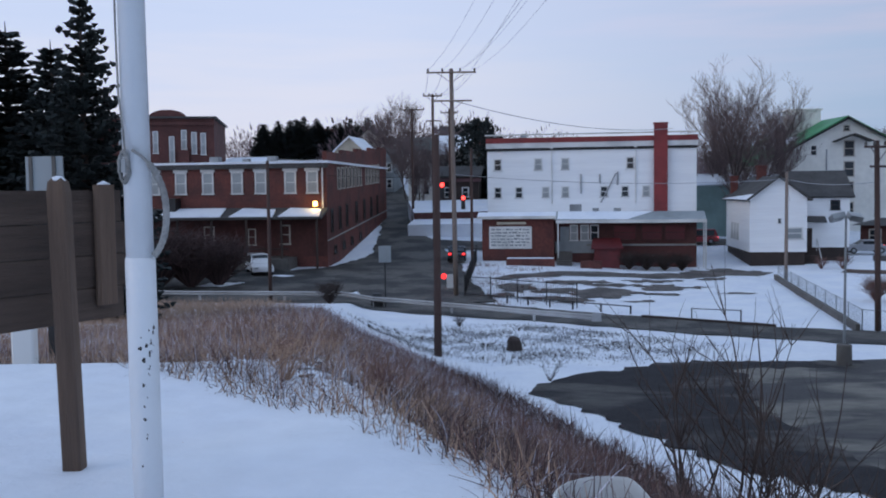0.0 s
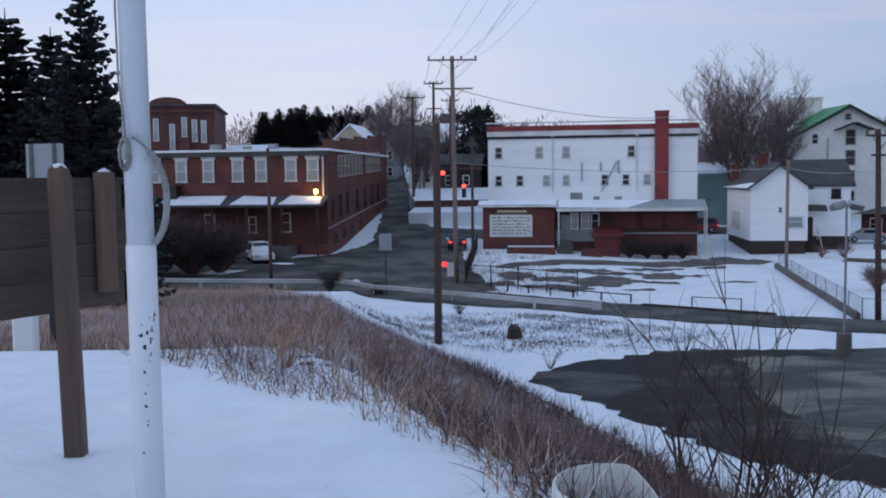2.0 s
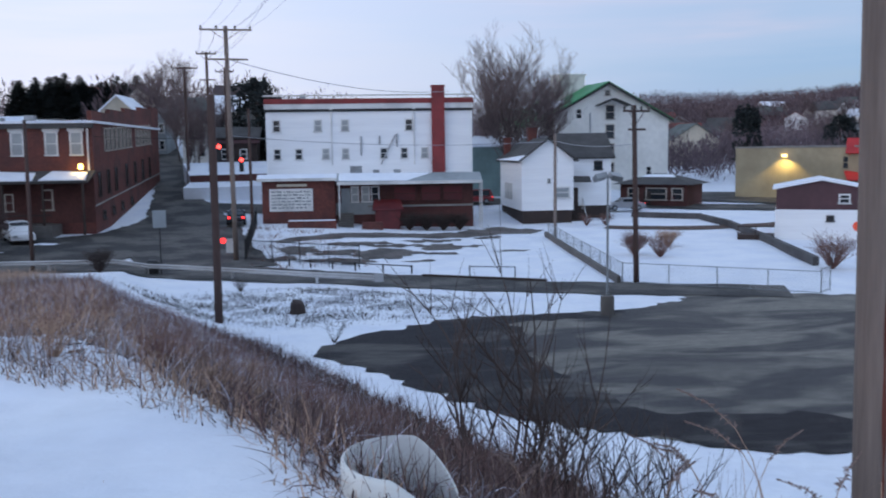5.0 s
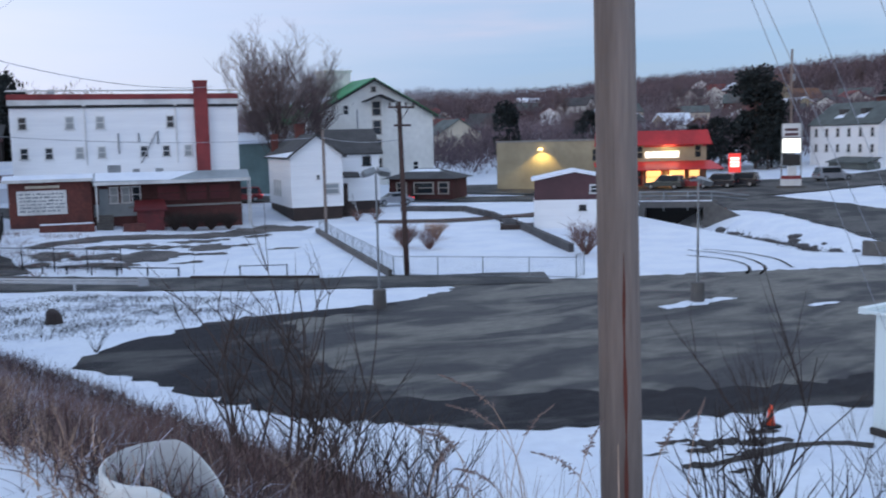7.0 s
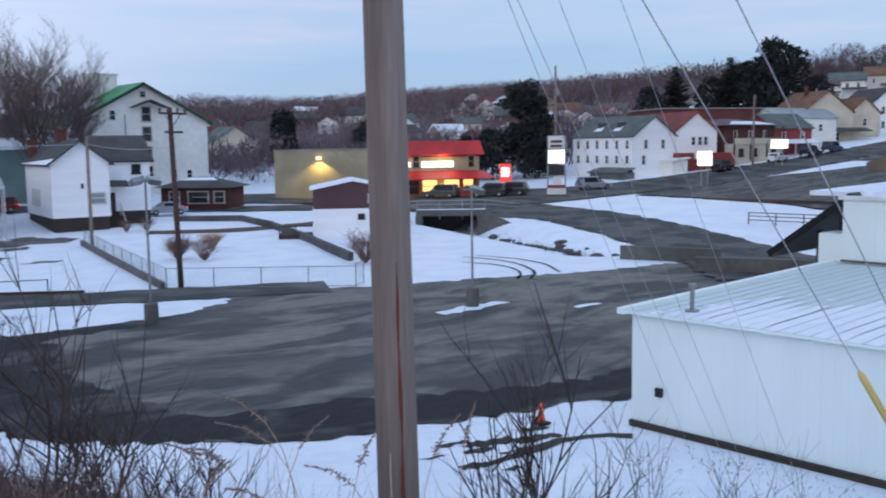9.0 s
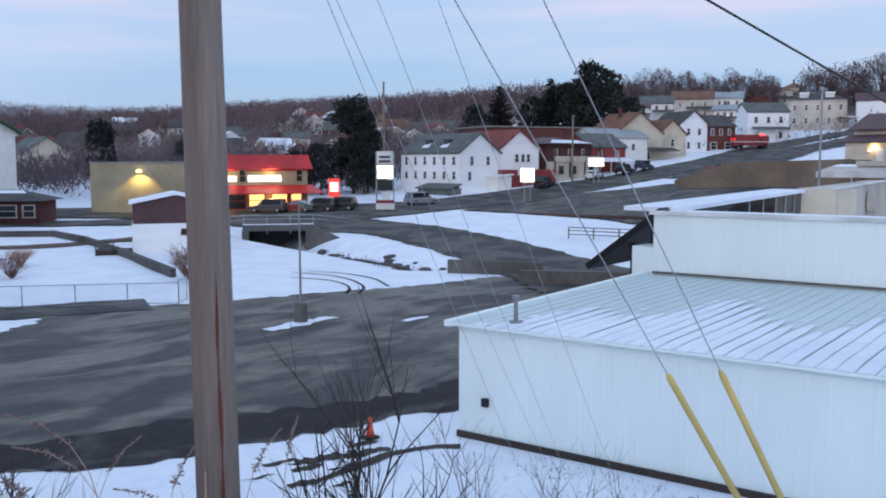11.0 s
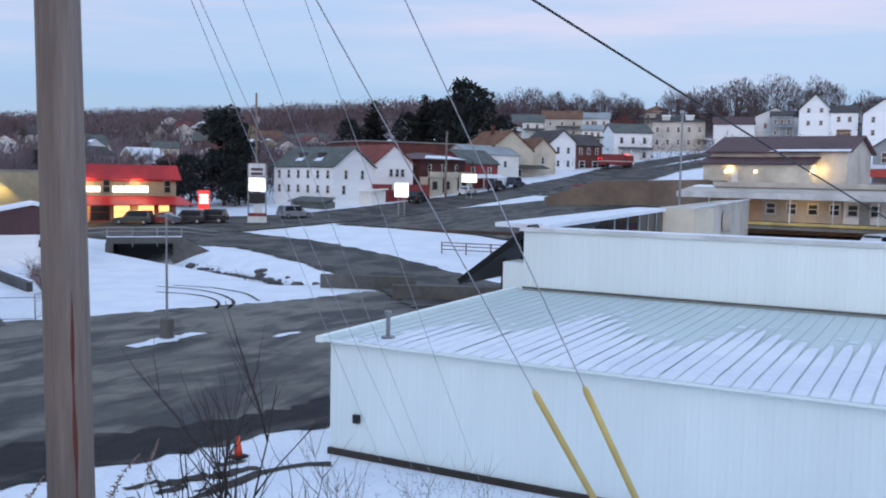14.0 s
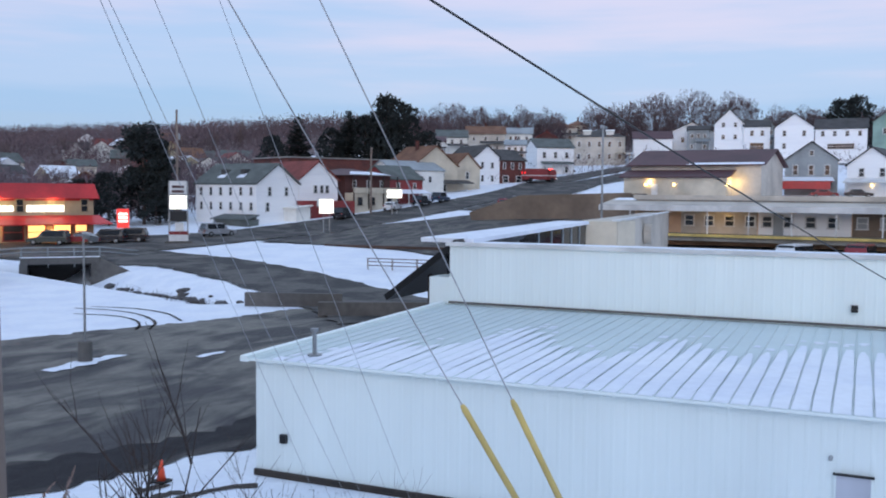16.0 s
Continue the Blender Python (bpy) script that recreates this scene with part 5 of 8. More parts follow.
lm.data.energy, lm.data.color, lm.data.shadow_soft_size = 60, (1.0, 0.62, 0.2), 0.4
lm.location = (99.4, 18.0, 5.9)
single("retaining_wall", Geo().slab([(127.0, 59.4, 5.0), (130.0, 52.5, 7.6), (130.6, 52.7, 7.6), (127.6, 59.6, 5.0)], 4.5), BROWNC, "tall brown concrete retaining wall", "wall", kind="structure")
single("retaining_wall", Geo().slab([(130.02, 52.45, 7.6), (134.9, 37.0, 8.1), (135.5, 37.2, 8.1), (130.62, 52.65, 7.6)], 6.0), BROWNC, "tall brown concrete retaining wall", "wall", kind="structure")
single("retaining_wall", Geo().slab([(134.9, 36.95, 7.9), (120, 27.6, 7.6), (120.3, 27.0, 7.6), (135.2, 36.4, 7.9)], 5.5), BROWNC, "tall brown concrete retaining wall", "wall", kind="structure")
ribbon("street_shoulder", [(140, 63), (165, 63), (190, 64), (215, 58), (238, 50)], [8, 9, 9, 8, 7], ROADTAR, "wet gravelly shoulder of the main street", 0.12, 0.4, 14)

# scattered houses of the far town
rng = random.Random(77)
WALLS = [WHITE, OFFW, CREAM, BEIGE, GREYS, BRICKD, OFFW, TAN]
ROOFS = [SHINGLE, SHINGLEG, SHINGLEB, SHINGLER, SHINGLE, SNOW, SHINGLE]
for i in range(88):
    if i < 58:
        a, d = rng.uniform(24.5, 51), rng.uniform(165, 460)
        if a < 31 and d < 200:
            continue
        if 40 < a and d < 215:
            d += 70
    elif i < 76:
        a, d = rng.uniform(58, 80), rng.uniform(275, 360)
    else:
        a, d = rng.uniform(-9, 1.0), rng.uniform(140, 260)
        if abs(d * math.sin(radians(a)) + 4.5 + d * 0.03) < 9:
            continue
    x, y = d * math.sin(radians(a)), d * math.cos(radians(a))
    t = radians(-a + rng.uniform(-35, 35))
    w, dp, h = rng.uniform(7, 12), rng.uniform(7, 10), rng.uniform(4.5, 6.2)
    z = gz(x, y) - 0.3
    wall, roof = rng.choice(WALLS), rng.choice(ROOFS)
    building("town_house", "small " + wall.name.replace("_", " ") + " house in the far town", (x, y), (x + w * math.cos(t), y + w * math.sin(t)), dp, z, z + h, z + h + rng.uniform(2, 3.4), wall, roof, rng.choice(["gable_side", "gable_front"]),
             front=(((0.25, 0.75), h * 0.72, 0.9, 1.3), ((0.25, 0.75), h * 0.3, 0.9, 1.3)))

lot = thing("raised_lot", "snow-covered raised lot behind a low dark brick wall", "raised lot", pose(0, 0, 0))
part("brick_wall", Geo().slab([(-3.3, 108.4, 5.5), (6.4, 107.0, 5.6), (6.4, 107.5, 5.6), (-3.3, 108.9, 5.5)], 2.6), BRICKD, lot)
part("snow_bank", Geo().slab([(-3.3, 108.92, 5.5), (6.4, 107.52, 5.6), (6.8, 117.5, 6.9), (-4.3, 118.0, 6.8)], 3.5), SNOW, lot)
part("verge_snow", Geo().slab([(-4.0, 106.6, 4.2), (6.4, 105.4, 4.3), (6.4, 106.98, 4.85), (-3.3, 108.38, 4.75)], 1.6), SNOW, lot)
dp_, w = building("dark_porch_house", "dark shaded porch house above the street", (-1.0, 118.8), (4.6, 118.0), 6, 6.4, 9.8, 11.0, DARK, SHINGLE, "gable_side", front=(((0.3, 0.7), 1.4, 0.9, 1.3),))
part("porch_fascia", Geo().box(-0.3, -0.5, 2.7, w + 0.3, -0.02, 3.1), MAROON, dp_)
for L_, R_, dp, z0, ev, rg, wl_m, rf_m, st in (((-11.0, 168), (-6.6, 167.5), 8, 10.0, 15.0, 17.6, GREYS, SHINGLE, "gable_front"), ((-6.2, 158), (-1.2, 158), 8, 9.0, 14.6, 17.0, OFFW, SHINGLEG, "gable_side"), ((-16.5, 180), (-11.2, 179), 8, 12, 17.4, 20, BEIGE, SHINGLE, "gable_front"),
                                               ((-1.0, 150), (4.6, 149), 8, 9, 14.0, 16.8, GREYS, SNOW, "gable_side"), ((0.8, 134), (5.0, 133.4), 7, 7, 12.0, 14.2, OFFW, SHINGLE, "gable_front"), ((-4.7, 131), (-1.2, 130.6), 7, 7, 11.6, 13.6, OFFW, SHINGLE, "gable_front"), ((-9.6, 141), (-7.2, 140.6), 7, 8, 12.6, 14.4, GREYS, SHINGLE, "gable_front")):
    building("hill_house", "weathered " + wl_m.name.replace("_", " ") + " house on the hill street", L_, R_, dp, z0, ev, rg, wl_m, rf_m, st, front=(((0.28, 0.72), 3.6, 0.85, 1.4), ((0.28, 0.72), 1.2, 0.85, 1.4)))
building("dark_gable_house", "dark grey house beside the cedar", (1.8, 126), (6.4, 125), 8, 6.0, 12.0, 14.2, GREYS, SHINGLE, "gable_front", front=(((0.3, 0.7), 4.4, 0.9, 1.5),))
building("yellow_gable_house", "pale yellow gabled house with a snowy roof", (-15.4, 136), (-11.2, 135.4), 9, 6, 14.0, 15.9, CREAM, SNOW, "gable_front", front=(((0.5,), 6.6, 1.4, 1.6),))

# red-topped shed by the creek, culvert, walls
sh, w = building("creek_shed", "red boarded shed on a white block base", (44.6, 69.0), (50.4, 65.2), 6, 0.5, 4.4, 5.1, MAROON, SNOW, "gable_front", category="shed", over=0.3)
part("base_wall", Geo().box(-0.06, -0.08, -1, w + 0.06, 5.9, 2.2), WHITE, sh)
window(sh, 0.9, 0.8, pose(w * 0.75, 0, 3.1), GLASS, TRIM)
window(sh, 0.6, 0.5, pose(w * 0.6, -0.085, 1.5), GLASS, DARK)
part("deck", Geo().box(-3.0, -0.5, -0.5, -0.1, 1.5, 0.1), DARK, sh)
part("deck_rail", Geo().box(-3.0, -0.5, 0.75, -0.1, -0.42, 0.85).box(-3.0, -0.5, 0.1, -2.92, -0.42, 0.75).box(-1.6, -0.5, 0.1, -1.52, -0.42, 0.75), DARK, sh)
part("round_sign", Geo().tube([(w * 0.9, -0.12, 0.9), (w * 0.9, -0.085, 0.9)], 0.4, 16), ORANGE, sh)
cv = thing("culvert", "concrete box culvert with a snow-capped headwall", "culvert", pose(60.6, 73.6, -1.4, 0, 0, -40.5))
part("headwall", Geo().box(-0.6, 0, 2.35, 6.4, 0.5, 2.95), CONCD, cv)
part("abutment", Geo().box(-0.7, 0.02, -1, 0.0, 7, 2.34), CONCD, cv)
part("abutment", Geo().box(5.6, 0.02, -1, 6.4, 7, 2.34), CONCD, cv)
# black roof and end panel paint the darkness inside the tunnel
part("vault", Geo().box(0.01, 0.51, 2.2, 5.59, 7, 2.9).box(0.01, 6.5, -1, 5.59, 7, 2.2), BLACK, cv)
part("headwall_snow", Geo().box(-0.6, 0.02, 2.955, 6.4, 0.5, 3.02), SNOW, cv)
part("road_deck", Geo().box(-1.0, 0.51, 2.91, 7.0, 7, 2.99), ROADTAR, cv)
part("wing_wall", Geo().slab([(6.4, 0.1, 2.9), (9.5, -2.0, 1.4), (9.5, -1.6, 1.4), (6.4, 0.5, 2.9)], 2.5), CONCD, cv)
part("guard_rail", Geo().tube([(-3, 0.4, 3.7), (-0.5, 0.3, 3.9), (6.4, 0.3, 3.9), (10, 1.6, 3.4)], 0.05).tube([(-3, 0.4, 3.3), (-0.5, 0.3, 3.5), (6.4, 0.3, 3.5), (10, 1.6, 3.0)], 0.04), GREYS, cv)
for x in (-3, -0.5, 1.8, 4.1, 6.4):
    part("rail_post", Geo().tube([(x, 0.32, 2.0), (x, 0.32, 3.92)], 0.05), GREYS, cv)
single("bridge_parapet", Geo().slab([(51.8, 41.2, 0.95), (54.4, 34.9, 0.95), (54.8, 35.1, 0.95), (52.2, 41.4, 0.95)], 1.2), CONCD, "low dark concrete bridge parapet", "wall", kind="structure")
single("bridge_parapet", Geo().slab([(49.6, 33.6, 0.95), (53.0, 27.6, 0.95), (53.4, 27.8, 0.95), (50.0, 33.8, 0.95)], 1.2), CONCD, "low dark concrete bridge parapet", "wall", kind="structure")
g = Geo()
for (a, b) in zip([(42.5, 92.5), (47.6, 87.6), (46.4, 79.6), (42.3, 66.2)], [(47.6, 87.6), (46.4, 79.6), (42.3, 66.2), (38.0, 54.4)]):
    za, zb = gz(*a) + 0.55, gz(*b) + 0.6
    g.slab([(a[0], a[1], za), (b[0], b[1], zb), (b[0] + 0.45, b[1], zb), (a[0] + 0.45, a[1], za)], 1.4)
single("garden_wall", g, ROCK, "low dark garden retaining wall", "wall", kind="structure")
rng = random.Random(9)


def rock(x, y, s, label="dark creek stone half covered with snow"):
    bm = bmesh.new()
    bmesh.ops.create_icosphere(bm, subdivisions=2, radius=s)
    for v in bm.verts:
        v.co *= 1 + 0.35 * noise.noise(v.co * (1.6 / s) + Vector((x, y, 0)))
        v.co.z *= 0.6
    me = bpy.data.meshes.new("creek_rock")
    bm.to_mesh(me); bm.free()
    me.materials.append(ROCK)
    return single("creek_rock", me, ROCK, label, "rock", pose(x, y, gz(x, y) + s * 0.15, 0, 0, rng.uniform(0, 360)), group="creek stones")


for i in range(46):
    t = rng.random()
    rock(62.0 - 7.5 * t + rng.uniform(-1.6, 1.6), 66 - 22 * t + rng.uniform(-1.2, 1.2), rng.uniform(0.18, 0.55))


for i in range(60):
    t = rng.random()
    rock(60.6 - 7.0 * t + rng.gauss(0, 0.9), 63 - 16 * t + rng.gauss(0, 0.9), rng.uniform(0.12, 0.4), "dark broken stone on the creek bank")

# ---- poles, wires, signs and lamps ----
def utility_pole(x, y, top, r=0.16, lean=(0, 0), arms=(), label="weathered wooden utility pole with crossarms", material=POLED, can=None, base=None):
    z0 = gz(x, y) - 0.3 if base is None else base
    h = top - z0
    root = thing("utility_pole", label, "utility pole", pose(x, y, z0))
    part("pole", Geo().tube([(lean[0] * t * h, lean[1] * t * h, t * h) for t in (0, 0.33, 0.66, 1)], [r, r * 0.93, r * 0.86, r * 0.78], 12), material, root, smooth=True)
    for dz, wdt, yaw, pins in arms:
        c = pose(lean[0] * (h - dz), lean[1] * (h - dz), h - dz, 0, 0, yaw)
        a = part("crossarm", Geo().box(-wdt / 2, -r - 0.12, -0.06, wdt / 2, -r, 0.06), material, root, at=c)
        for px in pins:
            part("insulator", Geo().tube([(px * wdt, -r - 0.06, 0.06), (px * wdt, -r - 0.06, 0.16), (px * wdt, -r - 0.06, 0.3)], [0.03, 0.09, 0.05], 8), CONCD, a)
        if wdt > 1.5:
            part("brace", Geo().tube([(-wdt * 0.28, -r - 0.06, -0.06), (0, -r, -0.75), (wdt * 0.28, -r - 0.06, -0.06)], 0.025, 5), material, a)
    if can:
        part("transformer", Geo().tube([(can[0], 0, h - can[1]), (can[0], 0, h - can[1] + 0.08), (can[0], 0, h - can[1] + 0.9), (can[0], 0, h - can[1] + 1.0)], [0.2, 0.26, 0.26, 0.15], 12), STEEL, root)
    return root


PIN = (-0.47, -0.18, 0.18, 0.47)
utility_pole(-0.3, 44.0, 10.6, 0.19, (0.004, 0), label="dark creosoted utility pole stub at the foot of the bank")
utility_pole(0.95, 70.8, 17.1, 0.19, (-0.010, 0), ((0.3, 3.7, 0, PIN), (2.4, 3.0, 0, ())), label="tall wooden utility pole with two crossarms", material=POLEW)
utility_pole(-0.9, 100, 18.2, 0.17, (0, 0), ((0.2, 2.0, 0, PIN), (2.8, 1.5, 0, ())))
utility_pole(-3.5, 112, 17.8, 0.17, (0, 0), ((0.2, 3.0, 0, PIN), (2.9, 2.2, 0, ())))
utility_pole(1.0, 118, 18.2, 0.17, (0, 0), ((0.5, 2.2, 0, PIN),))
utility_pole(2.65, 85, 11.8, 0.14, (0, 0), label="plain dark wooden service pole")
utility_pole(-12.4, 66.9, 10.3, 0.14, (0, 0), label="thin dark wooden service pole")
utility_pole(27.9, 76.1, 9.2, 0.15, (0, 0), label="pale weathered service pole beside the white house", material=POLEW)
utility_pole(23.6, 50.6, 10.4, 0.17, (-0.022, 0.0), ((0.35, 1.9, 15, PIN), (1.4, 1.2, 15, ())), label="reddish creosoted utility pole by the chain-link fence")
utility_pole(128.8, 77.5, 15, 0.17, (0, 0), ((0.3, 2.2, 30, PIN),), material=POLEW)
utility_pole(108.3, 99, 20, 0.2, (0, 0), label="tall plain utility pole behind the pylon sign", material=POLEW, can=(0.4, 4.5))
utility_pole(176, 26, 16.5, 0.17, (0, 0), ((0.3, 2.0, -60, PIN),), material=POLEW)
utility_pole(262, 66, 30, 0.2, (0, 0), ((0.3, 2.0, -60, PIN),))
# the near pole, with its guys
NPX, NPY, NPZ = 5.10, 6.35, 3.0
npole = thing("near_utility_pole", "weathered grey-brown utility pole with a long reddish crack", "utility pole", pose(NPX, NPY, NPZ))
NP_LEAN = (-0.016, 0.0)
hp = 14.2


def near_pole_at(z):
    return Vector((NPX + NP_LEAN[0] * (z - NPZ), NPY, z))


g = Geo()
n = 28
for j in range(30):
    t = j / 29
    r = 0.193 - 0.05 * t
    c = (NP_LEAN[0] * t * hp, 0, t * hp)
    for i in range(n):
        a = 6.2832 * i / n
        rr = r * (1 + 0.014 * noise.noise(Vector((math.cos(a) * 3, math.sin(a) * 3, j * 0.05))) - (0.03 if i % 7 == 3 else 0))
        g.v.append((c[0] + rr * math.cos(a), c[1] + rr * math.sin(a), c[2]))
g.f = [(j * n + i, j * n + (i + 1) % n, (j + 1) * n + (i + 1) % n, (j + 1) * n + i) for j in range(29) for i in range(n)]
part("shaft", g, POLEW, npole, smooth=True)
RED_ROT = mat("reddish_heartwood_crack", (0.16, 0.045, 0.03), 0.9, 0.3, 12.0, 0.5, 40, stretch=(2, 2, 0.3))
ca = math.radians(246)
g = Geo()
zs = np.linspace(1.0, 4.05, 22)
for j, z in enumerate(zs):
    t = z / hp
    r = 0.193 - 0.05 * t + 0.0015
    wj = 0.05 * (0.5 + 0.5 * math.sin(j * 1.1) * 0.5) * min(1, (22 - j) / 5, (j + 1) / 3)
    for s in (-1, 1):
        a = ca + s * wj / r * 0.5 + 0.02 * math.sin(j * 0.7)
        g.v.append((NP_LEAN[0] * z + r * math.cos(a), r * math.sin(a), z))
g.f = [(2 * j, 2 * j + 1, 2 * j + 3, 2 * j + 2) for j in range(21)]
part("crack", g, RED_ROT, npole, "reddish rotten crack")
arm = part("crossarm", Geo().box(-1.3, -0.25, -0.06, 1.3, -0.15, 0.06), POLEW, npole, at=pose(NP_LEAN[0] * 13.6, 0, 13.7, 0, 0, 10))
for px in (-1.2, -0.7, -0.25, 0.25, 0.7, 1.2):
    part("insulator", Geo().tube([(px, -0.2, 0.06), (px, -0.2, 0.2), (px, -0.2, 0.32)], [0.03, 0.08, 0.04], 8), CONCD, arm)


def wire(name, a, b, sag, r, material, label, n=18, category="wire"):
    a, b = Vector(a), Vector(b)
    g = Geo().tube([a.lerp(b, i / n) - Vector((0, 0, 4 * sag * (i / n) * (1 - i / n))) for i in range(n + 1)], r, 5)
    return single(name, g, material, label, category)


for i, (px, sx) in enumerate(((-1.2, -1.75), (-0.7, -0.65), (-0.25, -0.6), (0.25, 0.65), (0.7, 0.7), (1.2, 1.75))):
    wire("power_line", (NPX - 0.15 + px * 0.98, NPY - 0.2 + px * 0.17, 17.0), (0.85 + sx, 70.6, 17.05 if i != 2 else 14.9), 1.3, 0.008, WIRE, "thin overhead power line", 30)
for sx in (-1.75, -0.65, 0.65, 1.75):
    wire("power_line", (0.85 + sx, 70.6, 17.05), (-0.9 + sx * 0.53, 100, 18.2), 0.6, 0.018, WIRE, "thin overhead power line")
wire("service_line", (1.0, 70.8, 14.7), (24.5, 100.0, 14.3), 0.9, 0.03, WIRE, "service drop to the white building")
wire("service_line", (1.0, 70.8, 9.2), (27.9, 76.1, 8.6), 0.5, 0.022, WIRE, "sagging service line between poles")
wire("service_line", (27.9, 76.1, 8.6), (23.6, 50.6, 8.2), 0.3, 0.02, WIRE, "sagging service line between poles")
wire("service_line", (27.9, 76.1, 8.7), (33.0, 89.2, 6.6), 0.2, 0.02, WIRE, "service drop to the white house")
for zt, end in ((11.9, (20.55, 13.9)), (11.8, (20.7, 13.0)), (13.0, (20.55, 12.35)), (14.6, (21.0, 11.2))):
    p = near_pole_at(zt)
    wire("guy_wire", p, (*end, gz(*end) + 0.02), 0.0, 0.0045, WIRE, "thin steel guy wire running down to the warehouse", 4, "guy wire")
for zt, q in ((12.9, (8.76, 3.29, 4.86)), (15.0, (8.90, 2.91, 4.90))):
    p, q = near_pole_at(zt), Vector(q)
    d = (q - p)
    foot = p + d * 1.32
    gw = thing("guy_wire", "steel guy wire with a yellow plastic guard", "guy wire", pose(*foot))
    part("strand", Geo().tube([p - foot, (p - foot) * 0.5, (0, 0, 0)], 0.006, 6), WIRE, gw)
    s0 = 0.862 if zt < 14 else 0.889
    a, b = p + d * s0 - foot, p + d * (s0 + 0.30) - foot
    part("guard", Geo().tube([a, a.lerp(b, 0.02), b], [0.02, 0.032, 0.034], 10), YELLOW, gw, "yellow plastic guy guard", smooth=True)
    part("anchor", Geo().tube([(0, 0, -0.5), (0, 0, 0.06)], 0.03, 6), STEEL, gw)
wire("telephone_cable", near_pole_at(11.6), (35.3, -0.52, 4.44), 0.12, 0.017, CABLE, "thick black telephone cable sagging from the pole", 40, "cable")


def lamp_post(x, y, top, label, heads=2, base_h=0.9, yaw=0, r=0.06):
    z = gz(x, y)
    root = thing("lamp_post", label, "lamp post", pose(x, y, z, 0, 0, yaw))
    part("base", Geo().tube([(0, 0, -0.2), (0, 0, base_h - 0.05), (0, 0, base_h)], [0.34, 0.32, 0.28], 16), CONCD, root)
    part("mast", Geo().tube([(0, 0, base_h), (0, 0, top - z)], [r, r * 0.8], 10), STEEL, root)
    for s in ((-1, 1) if heads == 2 else (1,)):
        h = part("head", Geo().box(s * 0.12 - 0.28 * (s < 0) * 2, -0.28, -0.12, s * 0.12 + 0.28 * (s > 0) * 2, 0.28, 0.12), STEEL, root, at=pose(0, 0, top - z, 20 * s, 12 * s, 0))
        part("lens", Geo().box(s * 0.16 - 0.24 * (s < 0) * 2, -0.24, -0.15, s * 0.16 + 0.24 * (s > 0) * 2, 0.24, -0.121), BLIND, h)
    return root


lamp_post(17.85, 41.5, 6.7, "double floodlight post on a concrete drum base", 2, 0.95)
lp2 = lamp_post(31.3, 34.05, 5.9, "slim car-park lamp post on a concrete base", 1, 1.0)
part("bar", Geo().box(-0.5, -0.06, 5.85, 0.5, 0.06, 5.95), STEEL, lp2)
lamp_post(95.9, 29.4, 15.0, "tall grey car-park lamp mast", 1, 1.0, 0, 0.13)

# cone by the warehouse
co = thing("traffic_cone", "orange traffic cone on a dark square base", "traffic cone", pose(19.35, 18.1, 0.03))
part("base", Geo().box(-0.22, -0.22, 0, 0.22, 0.22, 0.04, 0.04), RUBBER, co)
part("cone", Geo().tube([(0, 0, 0.05), (0, 0, 0.58), (0, 0, 0.61)], [0.13, 0.045, 0.035], 18), ORANGE, co, smooth=True)

# signs
def road_sign(x, y, z0, zt, w, h, yaw, label):
    r = thing("road_sign", label, "road sign", pose(x, y, z0, 0, 0, yaw))
    part("post", Geo().box(-0.04, -0.03, 0, 0.04, 0.03, zt - z0), STEEL if "bright" in label else BLACK, r)
    part("plate", Geo().box(-w / 2, -0.055, zt - z0 - h, w / 2, -0.032, zt - z0, 0.0), GREYS, r)
    return r


road_sign(-4.0, 64.2, gz(-4, 64.2) - 0.2, 4.3, 0.85, 1.15, 8, "back of a grey metal road sign on a dark post")
ms = road_sign(-4.62, 11.0, 5.5, 8.46, 0.46, 0.5, -8, "back of a blank aluminium sign behind the board")
for x in (-0.16, 0.13):
    part("channel", Geo().box(x - 0.02, -0.075, 2.46, x + 0.02, -0.057, 2.96), CONCD, ms)
single("marker_post", Geo().box(-0.11, -0.11, 0, 0.11, 0.11, 1.0, 0.02), TRIM, "square white marker post in the snow", "post", pose(-4.43, 9.83, gz(-4.43, 9.83) - 0.2, 0, 0, 10))
single("marker_post", Geo().box(-0.05, -0.05, 0, 0.05, 0.05, 1.1), TRIM, "thin white marker post", "post", pose(4.2, 74.5, 0))

# wooden notice board seen from behind
nb = thing("notice_board", "dark stained plank notice board on heavy timber posts", "notice board", pose(-2.18, 5.36, 6.30, 0, 0, 0))
g = Geo()
ring = [(-0.068, -0.055), (-0.055, -0.068), (0.055, -0.068), (0.068, -0.055), (0.068, 0.055), (0.055, 0.068), (-0.055, 0.068), (-0.068, 0.055)]
for z, s, dx in ((0, 0.92, 0.028), (0.12, 1, 0.026), (1.0, 1.0, 0.008), (1.72, 1.0, -0.006), (1.78, 0.86, -0.008), (1.80, 0.5, -0.008)):
    g.v += [(x * s * 0.8 + dx, y * s * 0.8, z) for x, y in ring]
g.f = [(j * 8 + i, j * 8 + (i + 1) % 8, (j + 1) * 8 + (i + 1) % 8, (j + 1) * 8 + i) for j in range(5) for i in range(8)] + [tuple(40 + i for i in range(8))]
part("post", g, POSTW, nb)
part("post_snow", Geo().tube([(-0.008, 0, 1.785), (-0.008, 0, 1.806), (-0.008, 0, 1.812)], [0.045, 0.03, 0.012], 10), SNOW, nb, smooth=True)
bd = math.degrees(math.atan2(0.70, 0.40))
pm = pose(0.145, 0.70, 0, 0, 0, bd)
